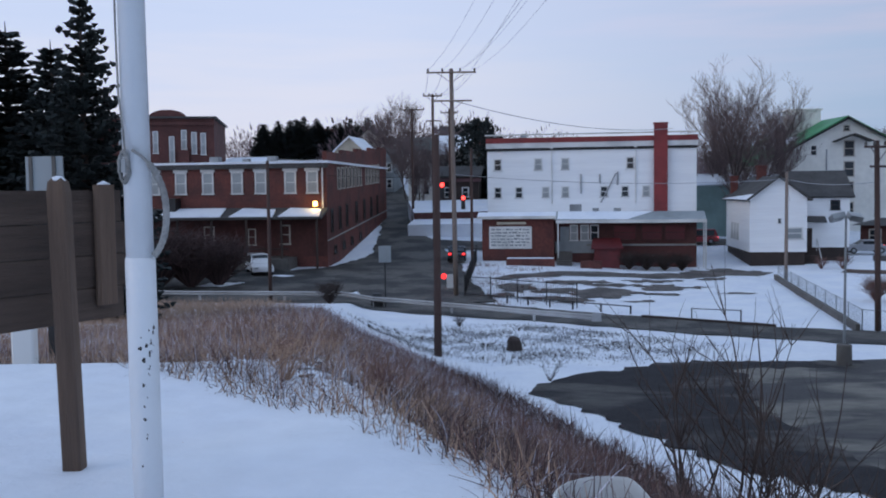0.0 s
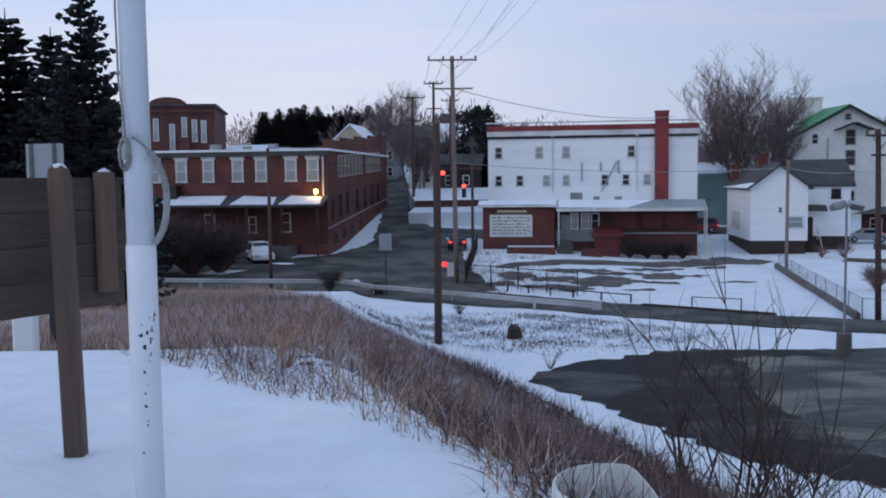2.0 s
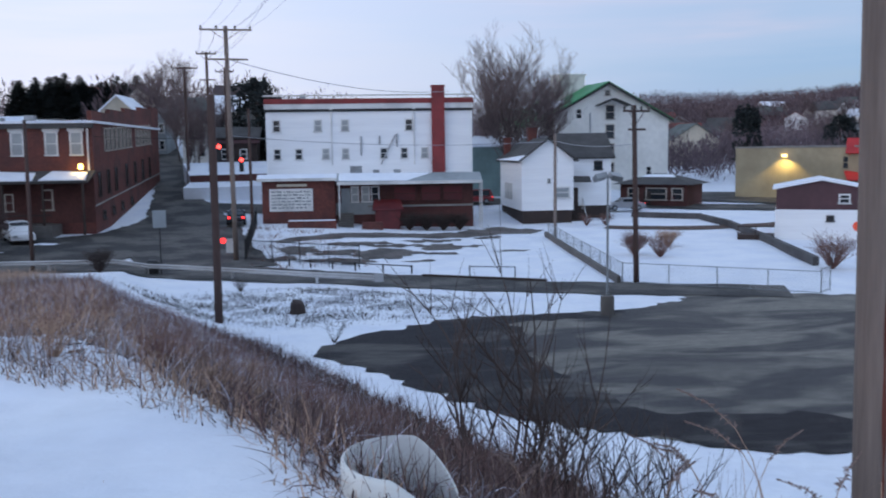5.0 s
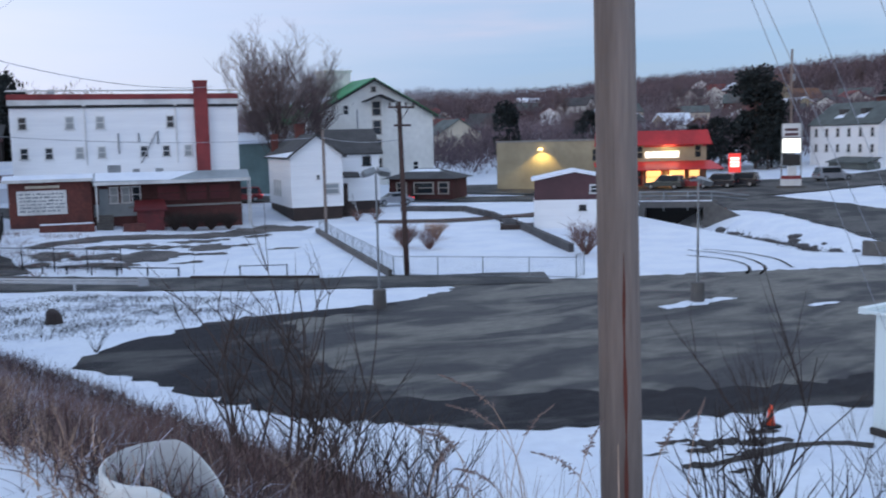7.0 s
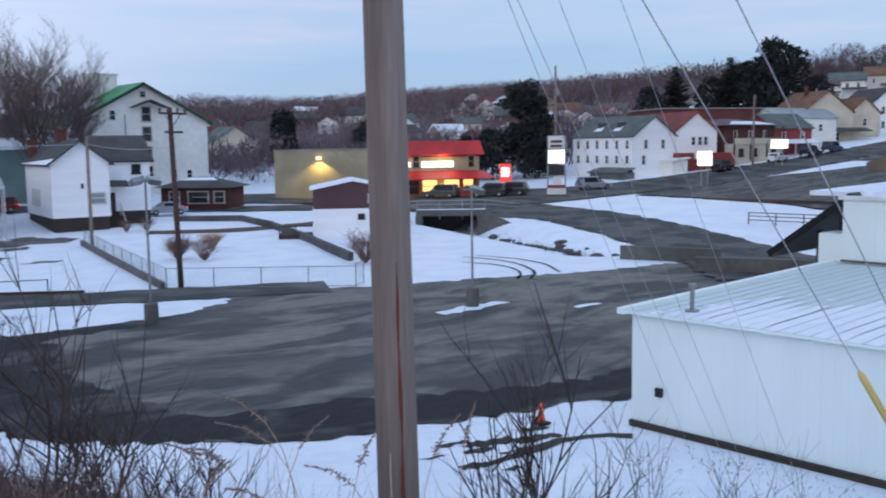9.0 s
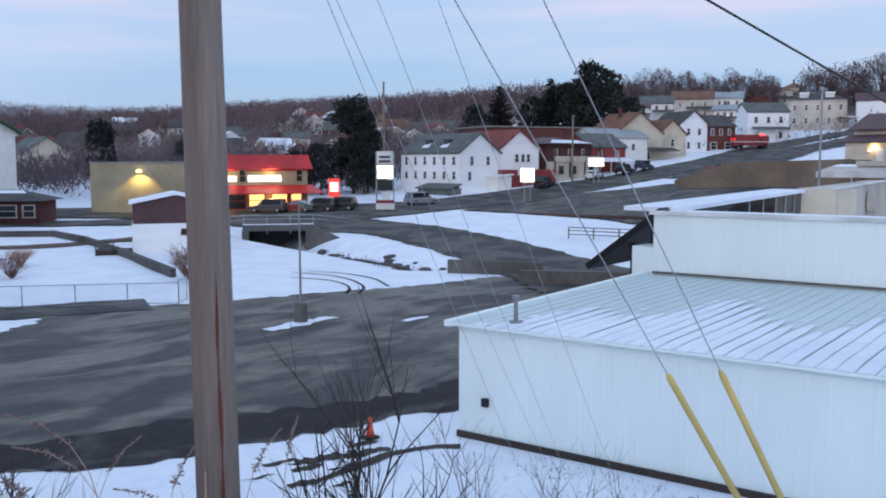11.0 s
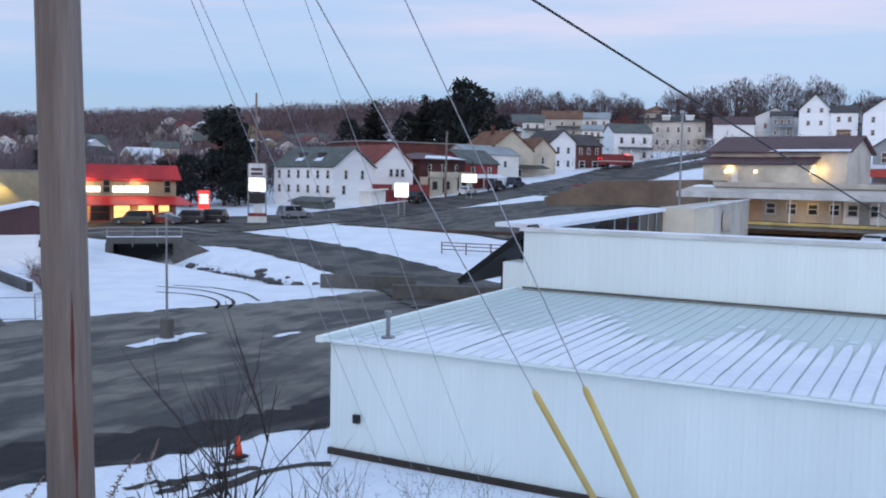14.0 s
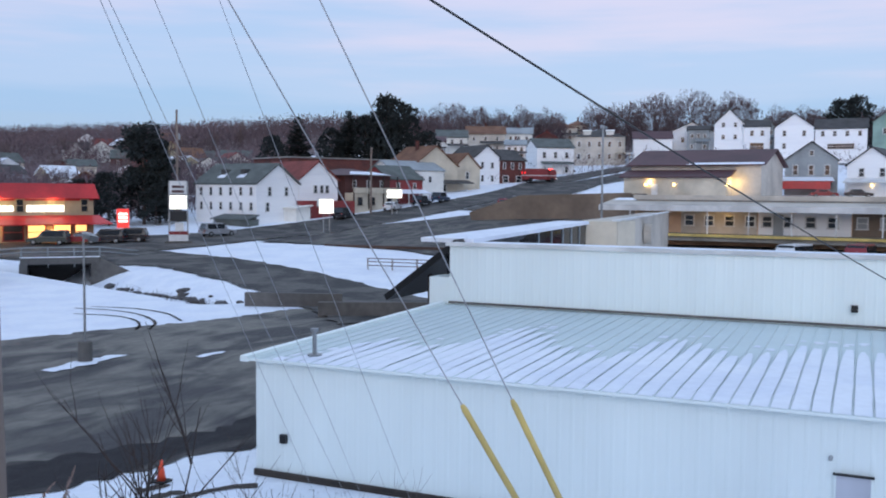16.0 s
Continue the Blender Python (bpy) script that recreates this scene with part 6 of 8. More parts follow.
for i in range(4):
    z = 0.93 + i * 0.202
    e = 0.06 if i in (0, 3) else 0.0
    part("plank", Geo().box(-2.4, -0.02, z, -e, 0.03, z + 0.196, 0.012), BOARD, nb, at=pm)
part("batten", Geo().box(-0.30, -0.075, 1.02, -0.15, -0.022, 1.765, 0.02), POSTW, nb, at=pm)
part("batten_snow", Geo().tube([(-0.27, -0.05, 1.766), (-0.225, -0.05, 1.772), (-0.18, -0.05, 1.766)], [0.008, 0.018, 0.008], 8), SNOW, nb, at=pm, smooth=True)

# flagpole with halyard
fp = thing("flagpole", "white painted steel flagpole with chipped paint and a rope", "flagpole", pose(-1.385, 4.28, 6.0))
part("shaft_lower", Geo().tube([(0.006, 0, 0), (0, 0, 1.70), (0, 0, 1.715)], [0.0675, 0.0675, 0.064], 40), PAINTW, fp, smooth=True)
part("shaft_upper", Geo().tube([(0, 0, 1.7), (-0.02, 0, 7.5)], [0.062, 0.052], 40), PAINTW, fp, smooth=True)
rng = random.Random(31)


def chip(z, a, s, n=8):
    g = Geo()
    pts = []
    for i in range(n):
        t = 6.2832 * i / n
        r = s * rng.uniform(0.45, 1.15)
        aa, zz = a + r * math.cos(t) / 0.0675, z + r * 1.35 * math.sin(t)
        pts.append((0.0683 * math.cos(aa), 0.0683 * math.sin(aa), zz))
    c = (0.0687 * math.cos(a), 0.0687 * math.sin(a), z)
    g.add([c, *pts], [(0, 1 + i, 1 + (i + 1) % n) for i in range(n)])
    part("paint_chip", g, CHIP, fp)


for i in range(66):
    z = rng.choice([rng.uniform(0.55, 1.45), rng.gauss(1.12, 0.05), rng.gauss(0.95, 0.07), rng.gauss(1.3, 0.06)])
    a = math.radians(-72 + rng.choice([rng.gauss(42, 9), rng.gauss(42, 9), rng.gauss(30, 12), rng.uniform(-25, 50)]))
    chip(min(z, 1.5), a, rng.uniform(0.003, 0.013))
g = Geo()
rp = [Vector((-0.066, -0.025, 4.0)), Vector((-0.067, -0.035, 2.75)), Vector((-0.060, -0.045, 2.45)), Vector((-0.035, -0.070, 2.28)), Vector((-0.03, -0.074, 2.2))]
g.tube(rp, 0.005, 7)
part("halyard", g, ROPE, fp, smooth=True)
g = Geo()
for k in range(5):
    pts = [Vector((-0.035 + 0.024 * math.cos(t) * (1 - 0.06 * k) + rng.uniform(-0.004, 0.004), -0.068 - 0.006 * (k % 3) - 0.003, 2.125 + (0.075 - 0.006 * k) * math.sin(t))) for t in np.linspace(0, 6.6, 22)]
    g.tube(pts, 0.0048, 6)
part("rope_coil", g, ROPE, fp, smooth=True)
part("cleat", Geo().box(-0.05, -0.085, 2.10, -0.02, -0.045, 2.16, 0.005), STEEL, fp)
g = Geo()
arc = [Vector((0.0, -0.068, 2.20)), Vector((0.045, -0.062, 2.17)), Vector((0.085, -0.042, 2.12)), Vector((0.125, -0.03, 2.03)), Vector((0.135, -0.02, 1.93)), Vector((0.125, -0.02, 1.82)), Vector((0.095, -0.02, 1.75)), Vector((0.07, -0.03, 1.72))]
sm_ = [arc[0].lerp(arc[0], 0)]
for i in range(len(arc) - 1):
    for j in range(1, 7):
        sm_.append(arc[i].lerp(arc[i + 1], j / 6))
for _ in range(8):
    sm_ = [sm_[0], *[(sm_[i - 1] + sm_[i] * 2 + sm_[i + 1]) / 4 for i in range(1, len(sm_) - 1)], sm_[-1]]
g.tube(sm_, [0.007 if i < 10 else 0.0145 + 0.0022 * (i % 2) for i in range(len(sm_))], 10)
part("rope_loop", g, ROPE, fp, smooth=True)

# white pipe section lying on the bank edge
PIPEW = mat("white_moulded_plastic", (0.70, 0.71, 0.68), 0.45, 0.06, 3.0, 0.15, 10, tint=(0.60, 0.62, 0.58))
g = Geo()
n = 64
for r, zt in ((0.285, 0.0), (0.29, 0.96), (0.286, 1.005), (0.272, 1.012), (0.262, 0.98), (0.262, 0.2)):
    for i in range(n):
        a = 6.2832 * i / n
        cut = 0.02 * math.cos(a - 1.6) - 0.26 * max(0, math.cos(a + 0.4)) ** 1.3 if zt > 0.9 else 0
        g.v.append((r * math.cos(a), r * math.sin(a), zt * 0.62 + cut))
ringf = lambda lo, hi: [(j * n + i, j * n + (i + 1) % n, (j + 1) * n + (i + 1) % n, (j + 1) * n + i) for j in range(lo, hi) for i in range(n)]
# inside wall is greyer and blotchier than the shell
LINER = mat("grimy_barrel_inside", (0.60, 0.61, 0.60), 0.6, 0.2, 4.0, 0.2, 10, tint=(0.38, 0.38, 0.36))
wb = thing("white_barrel", "broken open-topped white plastic barrel stuck in the bank", "barrel", pose(0.78, 4.24, 5.95))
shell = Geo()
shell.v, shell.f = list(g.v), ringf(0, 3)
part("shell", shell, PIPEW, wb, smooth=True)
liner = Geo()
liner.v, liner.f = list(g.v), ringf(3, 5)
part("inner_wall", liner, LINER, wb, "grey inside wall", smooth=True)

# ---- fences and rails ----
def guardrail(pts):
    root = thing("guardrail", "white steel roadside guardrail on short posts", "guardrail", pose(pts[0][0], pts[0][1], 0))
    o = Vector((pts[0][0], pts[0][1], 0))
    g = Geo()
    prof = [(0, 0.42), (-0.05, 0.50), (0.03, 0.58), (-0.05, 0.66), (0, 0.74)]
    line = []
    for a, b in zip(pts, pts[1:]):
        m = int(math.hypot(b[0] - a[0], b[1] - a[1]) / 2)
        line += [(a[0] + (b[0] - a[0]) * i / m, a[1] + (b[1] - a[1]) * i / m) for i in range(m)]
    line.append(pts[-1])
    for i, (x, y) in enumerate(line):
        z = gz(x, y)
        for q, h in prof:
            g.v.append((x - o.x, y - o.y + q, z + h))
        for q, h in reversed(prof):
            g.v.append((x - o.x, y - o.y + q + 0.02, z + h))
        if i % 3 == 0:
            part("post", Geo().box(x - o.x - 0.08, y - o.y + 0.04, z - 0.3, x - o.x + 0.08, y - o.y + 0.2, z + 0.72), RAILM, root)
    k = 10
    g.f = [(i * k + j, i * k + (j + 1) % k, (i + 1) * k + (j + 1) % k, (i + 1) * k + j) for i in range(len(line) - 1) for j in range(k)] + [tuple(range(k)), tuple((len(line) - 1) * k + j for j in reversed(range(k)))]
    part("beam", g, RAILM, root)
    x, y = pts[-1]
    part("end_plate", Geo().box(x - o.x - 0.25, y - o.y - 0.06, gz(x, y) + 0.35, x - o.x + 0.3, y - o.y - 0.02, gz(x, y) + 0.85), RAILM, root)


guardrail([(-36, 71.6), (-22, 68.8), (-4.8, 64.2), (-2.8, 63.2), (8.8, 53.9)])


def fence(name, label, pts, h, step, rails, material, mesh=0.0, pickets=0.0, r=0.03):
    root = thing(name, label, "fence", pose(pts[0][0], pts[0][1], 0))
    o = Vector((pts[0][0], pts[0][1], 0))
    for a, b in zip(pts, pts[1:]):
        L = math.hypot(b[0] - a[0], b[1] - a[1])
        m = max(1, round(L / step))
        P = [Vector((a[0] + (b[0] - a[0]) * i / m, a[1] + (b[1] - a[1]) * i / m, 0)) for i in range(m + 1)]
        for p in P:
            p.z = gz(p.x, p.y)
        for p in P:
            q = p - o
            part("post", Geo().tube([q - Vector((0, 0, 0.2)), q + Vector((0, 0, h))], r, 7), material, root)
        for z in rails:
            part("rail", Geo().tube([p - o + Vector((0, 0, z)) for p in P], r * 0.7, 5), material, root)
        g = Geo()
        if mesh:
            n = int(L / mesh)
            for i in range(-int(h / mesh), n):
                for s in (1, -1):
                    t0, t1 = i * mesh, i * mesh + h
                    z0, z1 = 0.05, h
                    if t0 < 0:
                        z0, t0 = 0.05 - t0 * 1.0, 0
                    if t1 > L:
                        z1, t1 = h - (t1 - L), L
                    if s < 0:
                        z0, z1 = h - z0 + 0.05, h - z1 + 0.05
                    q0 = Vector((a[0] + (b[0] - a[0]) * t0 / L, a[1] + (b[1] - a[1]) * t0 / L, 0)); q1 = Vector((a[0] + (b[0] - a[0]) * t1 / L, a[1] + (b[1] - a[1]) * t1 / L, 0))
                    q0.z, q1.z = gz(q0.x, q0.y) + z0, gz(q1.x, q1.y) + z1
                    g.tube([q0 - o, q1 - o], 0.0045, 3, False)
        if pickets:
            for i in range(int(L / pickets)):
                t = i * pickets / L
                q = Vector((a[0] + (b[0] - a[0]) * t, a[1] + (b[1] - a[1]) * t, 0))
                q.z = gz(q.x, q.y)
                g.box(q.x - o.x - 0.012, q.y - o.y - 0.012, q.z + 0.1, q.x - o.x + 0.012, q.y - o.y + 0.012, q.z + h - 0.08)
        if g.v:
            tagged(part("infill", g, material, root), kind="stuff")
    return root


fence("chain_link_fence", "grey chain-link fence around the garden", [(28.3, 79.0), (25.5, 64), (22.9, 51.0), (31.2, 43.9)], 1.25, 3.0, (1.22, 0.08), STEEL, mesh=0.22)
g = Geo()
for a, b in (((28.3, 79.0), (25.5, 64)), ((25.5, 64), (22.9, 51.0))):
    g.slab([(a[0] - 0.35, a[1], gz(*a) + 0.42), (b[0] - 0.35, b[1], gz(*b) + 0.42), (b[0] - 0.1, b[1], gz(*b) + 0.42), (a[0] - 0.1, a[1], gz(*a) + 0.42)], 0.7)
single("fence_kerb", g, CONCD, "low dark concrete kerb under the chain-link fence", "kerb", kind="structure")
fence("chain_link_gate", "narrow chain-link gate at the fence end", [(31.2, 43.9), (32.4, 44.8)], 1.4, 1.2, (1.35, 0.1), STEEL, mesh=0.22)
fence("iron_fence", "black wrought iron fence along the yard", [(1.6, 70.4), (9.0, 63.0)], 1.7, 2.4, (1.55, 0.25), BLACK, pickets=0.16, r=0.04)
fence("iron_fence", "black wrought iron fence along the street", [(1.6, 70.6), (3.3, 92)], 1.7, 2.6, (1.55, 0.25), BLACK, pickets=0.16, r=0.04)
fence("pipe_rail", "low black pipe rail in the snowy yard", [(4.5, 66.2), (8.6, 62.2), (11.9, 59.4)], 0.55, 1.9, (0.5,), BLACK, r=0.06)
fence("bar_rail", "low dark bar rail by the road", [(15.0, 56.4), (17.6, 55.2)], 0.75, 2.6, (0.7,), BLACK, r=0.04)
single("timber_kerb", Geo().slab([(12.2, 57.6, 0.17), (18.8, 52.9, 0.17), (18.95, 53.1, 0.17), (12.35, 57.8, 0.17)], 0.25), DARK, "long dark timber kerb in the snow", "kerb")
fence("split_rail_fence", "weathered split-rail fence in the snow", [(75.4, 45.6), (76.8, 38.5)], 1.1, 2.3, (0.4, 0.75, 1.05), POLEW, r=0.07)
single("low_kerb_bank", Geo().slab([(92.5, 62, 1.75), (91.5, 40, 2.0), (92.1, 40, 2.0), (93.1, 62, 1.75)], 0.8), RUST, "brown kerb along the plaza car park", "kerb")

for i, (pts, sd) in enumerate((([(45.2, 50.3), (45.8, 47.4), (45.0, 44.1), (43.0, 40.8), (40.4, 38.9)], 3), ([(43.1, 48.0), (43.8, 45.7), (43.5, 43.6), (42.2, 41.3), (39.9, 39.4)], 4), ([(46.4, 50.0), (47.2, 46.8), (46.3, 43.0), (44.0, 39.8)], 5))):
    ribbon("tyre_track", pts, [0.18] * len(pts), EARTH, "thin dark tyre track pressed into snow", 0.03, 0.05, 90 + sd, 0.5, category="tyre track")
bz = thing("barrier_board", "white roadside barrier board with a red warning lamp", "barrier", pose(0.15, 74.0, gz(0.15, 74.0), 0, 0, 0))
part("board", Geo().box(0.1, -0.04, 0.2, 0.85, 0.04, 1.3), TRIM, bz)
part("warning_lamp", Geo().tube([(-0.12, -0.08, 1.15), (-0.12, 0.08, 1.15)], 0.22, 14), TAIL, bz, "glowing red warning lamp")
part("leg", Geo().box(0.4, 0.05, -0.2, 0.5, 0.12, 1.2), STEEL, bz)

# ---- shop signs ----
py = thing("pylon_sign", "tall pylon sign with stacked lit panels", "sign", pose(87.3, 79.6, gz(87.3, 79.6), 0, 0, -50))
H0 = 9.1 - gz(87.3, 79.6)
for x in (-1.15, 1.0):
    part("pylon_post", Geo().box(x, -0.1, -0.5, x + 0.16, 0.1, H0), STEEL, py)
pt = part("top_panel", Geo().box(-0.98, -0.22, H0 - 1.6, 0.98, 0.2, H0), TRIM, py, "white panel with dark red bars")
for z in (0.55, 1.1):
    part("logo_bar", Geo().box(-0.75, -0.245, H0 - z - 0.32, 0.7, -0.222, H0 - z), MAROON, pt)
part("lit_panel", Geo().box(-0.98, -0.22, H0 - 3.4, 0.98, 0.2, H0 - 1.75), SIGNL, py, "lit white panel")
part("dark_panel", Geo().box(-0.98, -0.16, H0 - 4.9, 0.98, 0.14, H0 - 3.6), BLACK, py)
part("small_panel", Geo().box(-0.4, -0.18, H0 - 6.1, 0.6, 0.16, H0 - 5.0), TRIM, py)
part("red_white_panel", Geo().box(-1.15, -0.2, H0 - 7.3, 1.15, 0.16, H0 - 6.5), TRIM, py)
part("red_header", Geo().box(-1.15, -0.2, H0 - 6.49, 1.15, 0.16, H0 - 6.1), REDP, py)
part("stone_base", Geo().box(-1.6, -0.6, -0.6, 1.6, 0.6, 0.35, 0.1), CONCD, py)
rd = thing("red_shop_sign", "red and white lit shop sign on a short post", "sign", pose(87.8, 89.2, gz(87.8, 89.2), 0, 0, -45))
part("post", Geo().box(-0.15, -0.1, -0.5, 0.15, 0.1, 2.2), TRIM, rd)
REDS = glow("lit_red_sign_face", (0.9, 0.06, 0.05), 0.7)
part("red_box", Geo().box(-0.75, -0.15, 1.6, 0.75, 0.15, 4.0), REDS, rd)
for z in (2.3, 2.75, 3.2):
    part("white_bar", Geo().box(-0.55, -0.175, z, 0.55, -0.152, z + 0.3), SIGNL, rd)
for x, y, zt, w, h in ((106.7, 71.2, 6.9, 1.9, 1.9), (130.0, 73.9, 8.3, 2.4, 1.3)):
    s = thing("lit_box_sign", "white lit box sign on two posts", "sign", pose(x, y, gz(x, y), 0, 0, -56))
    H = zt - gz(x, y)
    part("lit_face", Geo().box(-w / 2, -0.15, H - h, w / 2, 0.15, H), SIGNL, s)
    for px in (-0.4, 0.4):
        part("post", Geo().box(px - 0.06, -0.05, -0.5, px + 0.06, 0.05, H - h), STEEL, s)
# lit lettering of the store, as plain glowing bars
fdm = ds.matrix_basis
for i in range(6):
    part("lit_logo_bar", Geo().box(6.1 + i * 0.74, -0.2, 3.65, 6.1 + i * 0.74 + 0.62, -0.06, 4.45, 0.04), SIGNL, ds, "glowing white sign bar")
for i in range(6):
    part("lit_logo_bar", Geo().box(0.9 + i * 0.64, -0.2, 3.7, 0.9 + i * 0.64 + 0.54, -0.06, 4.4, 0.04), SIGNL, ds, "glowing white sign bar")
for x in (3.0, 9.0):
    lm = new("shop_front_light", bpy.data.lights.new("shop_front_light", "POINT"))
    lm.data.energy, lm.data.color, lm.data.shadow_soft_size = 120, (1.0, 0.55, 0.2), 0.4
    lm.location = fdm @ Vector((x, -1.4, 2.0))
    lm = new("sign_wash_light", bpy.data.lights.new("sign_wash_light", "POINT"))
    lm.data.energy, lm.data.color, lm.data.shadow_soft_size = 120, (1.0, 0.7, 0.3), 0.3
    lm.location = fdm @ Vector((x, -1.1, 5.0))

# traffic signals
for x, y, z in ((0.0, 80, 8.4), (2.0, 90, 7.2)):
    s = thing("traffic_signal", "hanging traffic signal showing red", "traffic signal", pose(x, y, z))
    part("housing", Geo().box(-0.2, -0.15, -1.0, 0.2, 0.15, 0.35), BLACK, s)
    part("red_lens", Geo().tube([(0, -0.16, 0.1), (0, -0.24, 0.1)], 0.19, 14), REDL, s, "glowing red lens")
    part("hanger", Geo().tube([(0, 0, 0.35), (0, 0, 1.2)], 0.03, 6), BLACK, s)
wire("span_wire", (-10.9, 89, 9.6), (2.65, 85, 9.4), 0.2, 0.02, CABLE, "span wire for the signals")


# ---- vehicles ----
def car(name, label, x, y, yaw, paint, kind="sedan", lit=False, category="car", z=None):
    root = thing(name, label, category, pose(x, y, (gz(x, y) + 0.1) if z is None else z, 0, 0, yaw))
    L, W = {"sedan": (4.5, 1.75), "suv": (4.7, 1.85), "van": (5.0, 1.95)}[kind]
    low = [(-L / 2, 0.35), (-L / 2, 0.75), (-L / 2 + 0.3, 0.88), (L / 2 - 1.25, 0.92), (L / 2 - 0.1, 0.75), (L / 2, 0.55), (L / 2, 0.3)]
    top = {"sedan": [(-L / 2 + 0.6, 0.9), (-L / 2 + 1.2, 1.42), (L / 2 - 2.0, 1.42), (L / 2 - 1.25, 0.92)],
           "suv": [(-L / 2 + 0.05, 0.9), (-L / 2 + 0.35, 1.72), (L / 2 - 2.0, 1.72), (L / 2 - 1.25, 0.95)],
           "van": [(-L / 2 + 0.02, 0.9), (-L / 2 + 0.15, 1.95), (L / 2 - 1.6, 1.95), (L / 2 - 0.75, 1.0)]}[kind]

    def extrude(pts, w, inset):
        n = len(pts)
        zm = max(p[1] for p in pts)
        f = lambda z: w / 2 - inset * (z - 0.9 > 0.2)
        return Geo().add([(a, -f(b), b) for a, b in pts] + [(a, f(b), b) for a, b in pts], [tuple(range(n)), tuple(range(2 * n - 1, n - 1, -1)), *[(i, n + i, n + (i + 1) % n, (i + 1) % n) for i in range(n)]])
    part("body", extrude(low, W, 0), paint, root)
    part("cabin", extrude(top, W - 0.06, 0.16), paint, root)
    zc = top[1][1]
    part("side_glass", Geo().box(top[1][0] + 0.1, -W / 2 + 0.02, 1.0, top[2][0] + 0.15, W / 2 - 0.02, zc - 0.1), GLASS, root)
    part("windscreen", Geo().slab([(top[3][0] - 0.08, -W / 2 + 0.18, 1.0), (top[3][0] - 0.08, W / 2 - 0.18, 1.0), (top[2][0] + 0.06, W / 2 - 0.28, zc - 0.04), (top[2][0] + 0.06, -W / 2 + 0.28, zc - 0.04)], 0.04), GLASS, root)
    part("rear_glass", Geo().slab([(top[1][0] - 0.04, -W / 2 + 0.28, zc - 0.08), (top[1][0] - 0.04, W / 2 - 0.28, zc - 0.08), (top[0][0] - 0.03, W / 2 - 0.2, 1.0), (top[0][0] - 0.03, -W / 2 + 0.2, 1.0)], 0.04), GLASS, root)
    for sx in (-L / 2 + 0.85, L / 2 - 0.85):
        for sy in (-1, 1):
            wv = part("wheel", Geo().tube([(0, -0.11, 0), (0, 0.11, 0)], 0.33, 16), RUBBER, root, at=pose(sx, sy * (W / 2 - 0.08), 0.33))
            part("rim", Geo().tube([(0, -0.118, 0), (0, 0.118, 0)], 0.19, 12), STEEL, wv)
    for sy in (-1, 1):
        part("head_lamp", Geo().box(L / 2 - 0.06, sy * W * 0.33 - 0.18, 0.56, L / 2 + 0.02, sy * W * 0.33 + 0.18, 0.72), HEADL if lit else BLIND, root)
        part("tail_lamp", Geo().box(-L / 2 - 0.02, sy * W * 0.38 - 0.13, 0.66, -L / 2 + 0.05, sy * W * 0.38 + 0.13, 0.86), TAIL if lit else REDP, root)
    return root


PAINTS = {"white": mat("white_car_paint", (0.7, 0.71, 0.72), 0.3, 0.05, 2.0), "dark": mat("dark_car_paint", (0.02, 0.022, 0.028), 0.25, 0.1, 2.0), "red": mat("red_car_paint", (0.25, 0.02, 0.025), 0.3, 0.1, 2.0),
          "silver": mat("silver_car_paint", (0.32, 0.33, 0.35), 0.3, 0.1, 2.0), "blue": mat("blue_car_paint", (0.03, 0.06, 0.11), 0.3, 0.1, 2.0), "green": mat("grey_green_car_paint", (0.06, 0.075, 0.07), 0.3, 0.1, 2.0)}
car("white_suv", "white estate car parked before the brick building", -16.6, 84.4, -70, PAINTS["white"], "suv")
car("snowy_car", "snow-covered car parked beside the porch", -19.8, 83.8, -75, PAINTS["white"], "sedan")
car("red_car", "red car parked up the hill street", -9.6, 150, 95, PAINTS["red"], "sedan")
car("dark_car", "dark car waiting at the signals with lit tail lamps", 1.4, 93.0, 88, PAINTS["dark"], "sedan", True)
car("red_suv", "red car behind the restaurant with lit tail lamps", 29.4, 108.5, 170, PAINTS["red"], "suv", True)
car("white_car", "pale car passing behind the white house", 44.6, 99.0, 175, PAINTS["silver"], "sedan", True)
for x, y, yaw, c, k, nm in ((78.0, 91.0, 120, "green", "suv", "dark_suv"), (80.8, 89.0, 125, "red", "sedan", "red_sedan"), (83.2, 87.4, 120, "dark", "suv", "black_suv"), (86.0, 86.5, 120, "dark", "suv", "black_suv"),
                            (69.5, 99.5, 130, "dark", "sedan", "black_sedan"), (97.3, 82.0, -20, "silver", "suv", "silver_pickup"), (134.5, 76.8, 8, "white", "sedan", "white_sedan"), (143.0, 75.9, 5, "dark", "suv", "black_suv"), (149.5, 75.6, 5, "blue", "suv", "blue_suv"),
                            (121.5, 78.0, 10, "dark", "suv", "black_suv"), (146, 62, 20, "red", "sedan", "red_coupe"), (155.6, 40.5, -80, "dark", "suv", "black_suv"), (156.2, 34.0, -80, "dark", "sedan", "black_sedan"),
                            (173.5, 14.0, -80, "red", "sedan", "red_sedan"), (174, 8.6, -80, "dark", "sedan", "black_sedan")):
    car(nm, c + (" car" if k == "sedan" else " utility car") + " parked along the street", x, y, yaw, PAINTS[c], k)
for x, y, yaw, c in ((88.0, 9.6, 160, "white"), (89.5, 4.2, 170, "red"), (87.5, -1.5, 170, "red")):
    car("parked_van", c + " van parked before the strip mall", x, y, yaw, PAINTS[c], "van", z=gz(x, y) + 0.2)

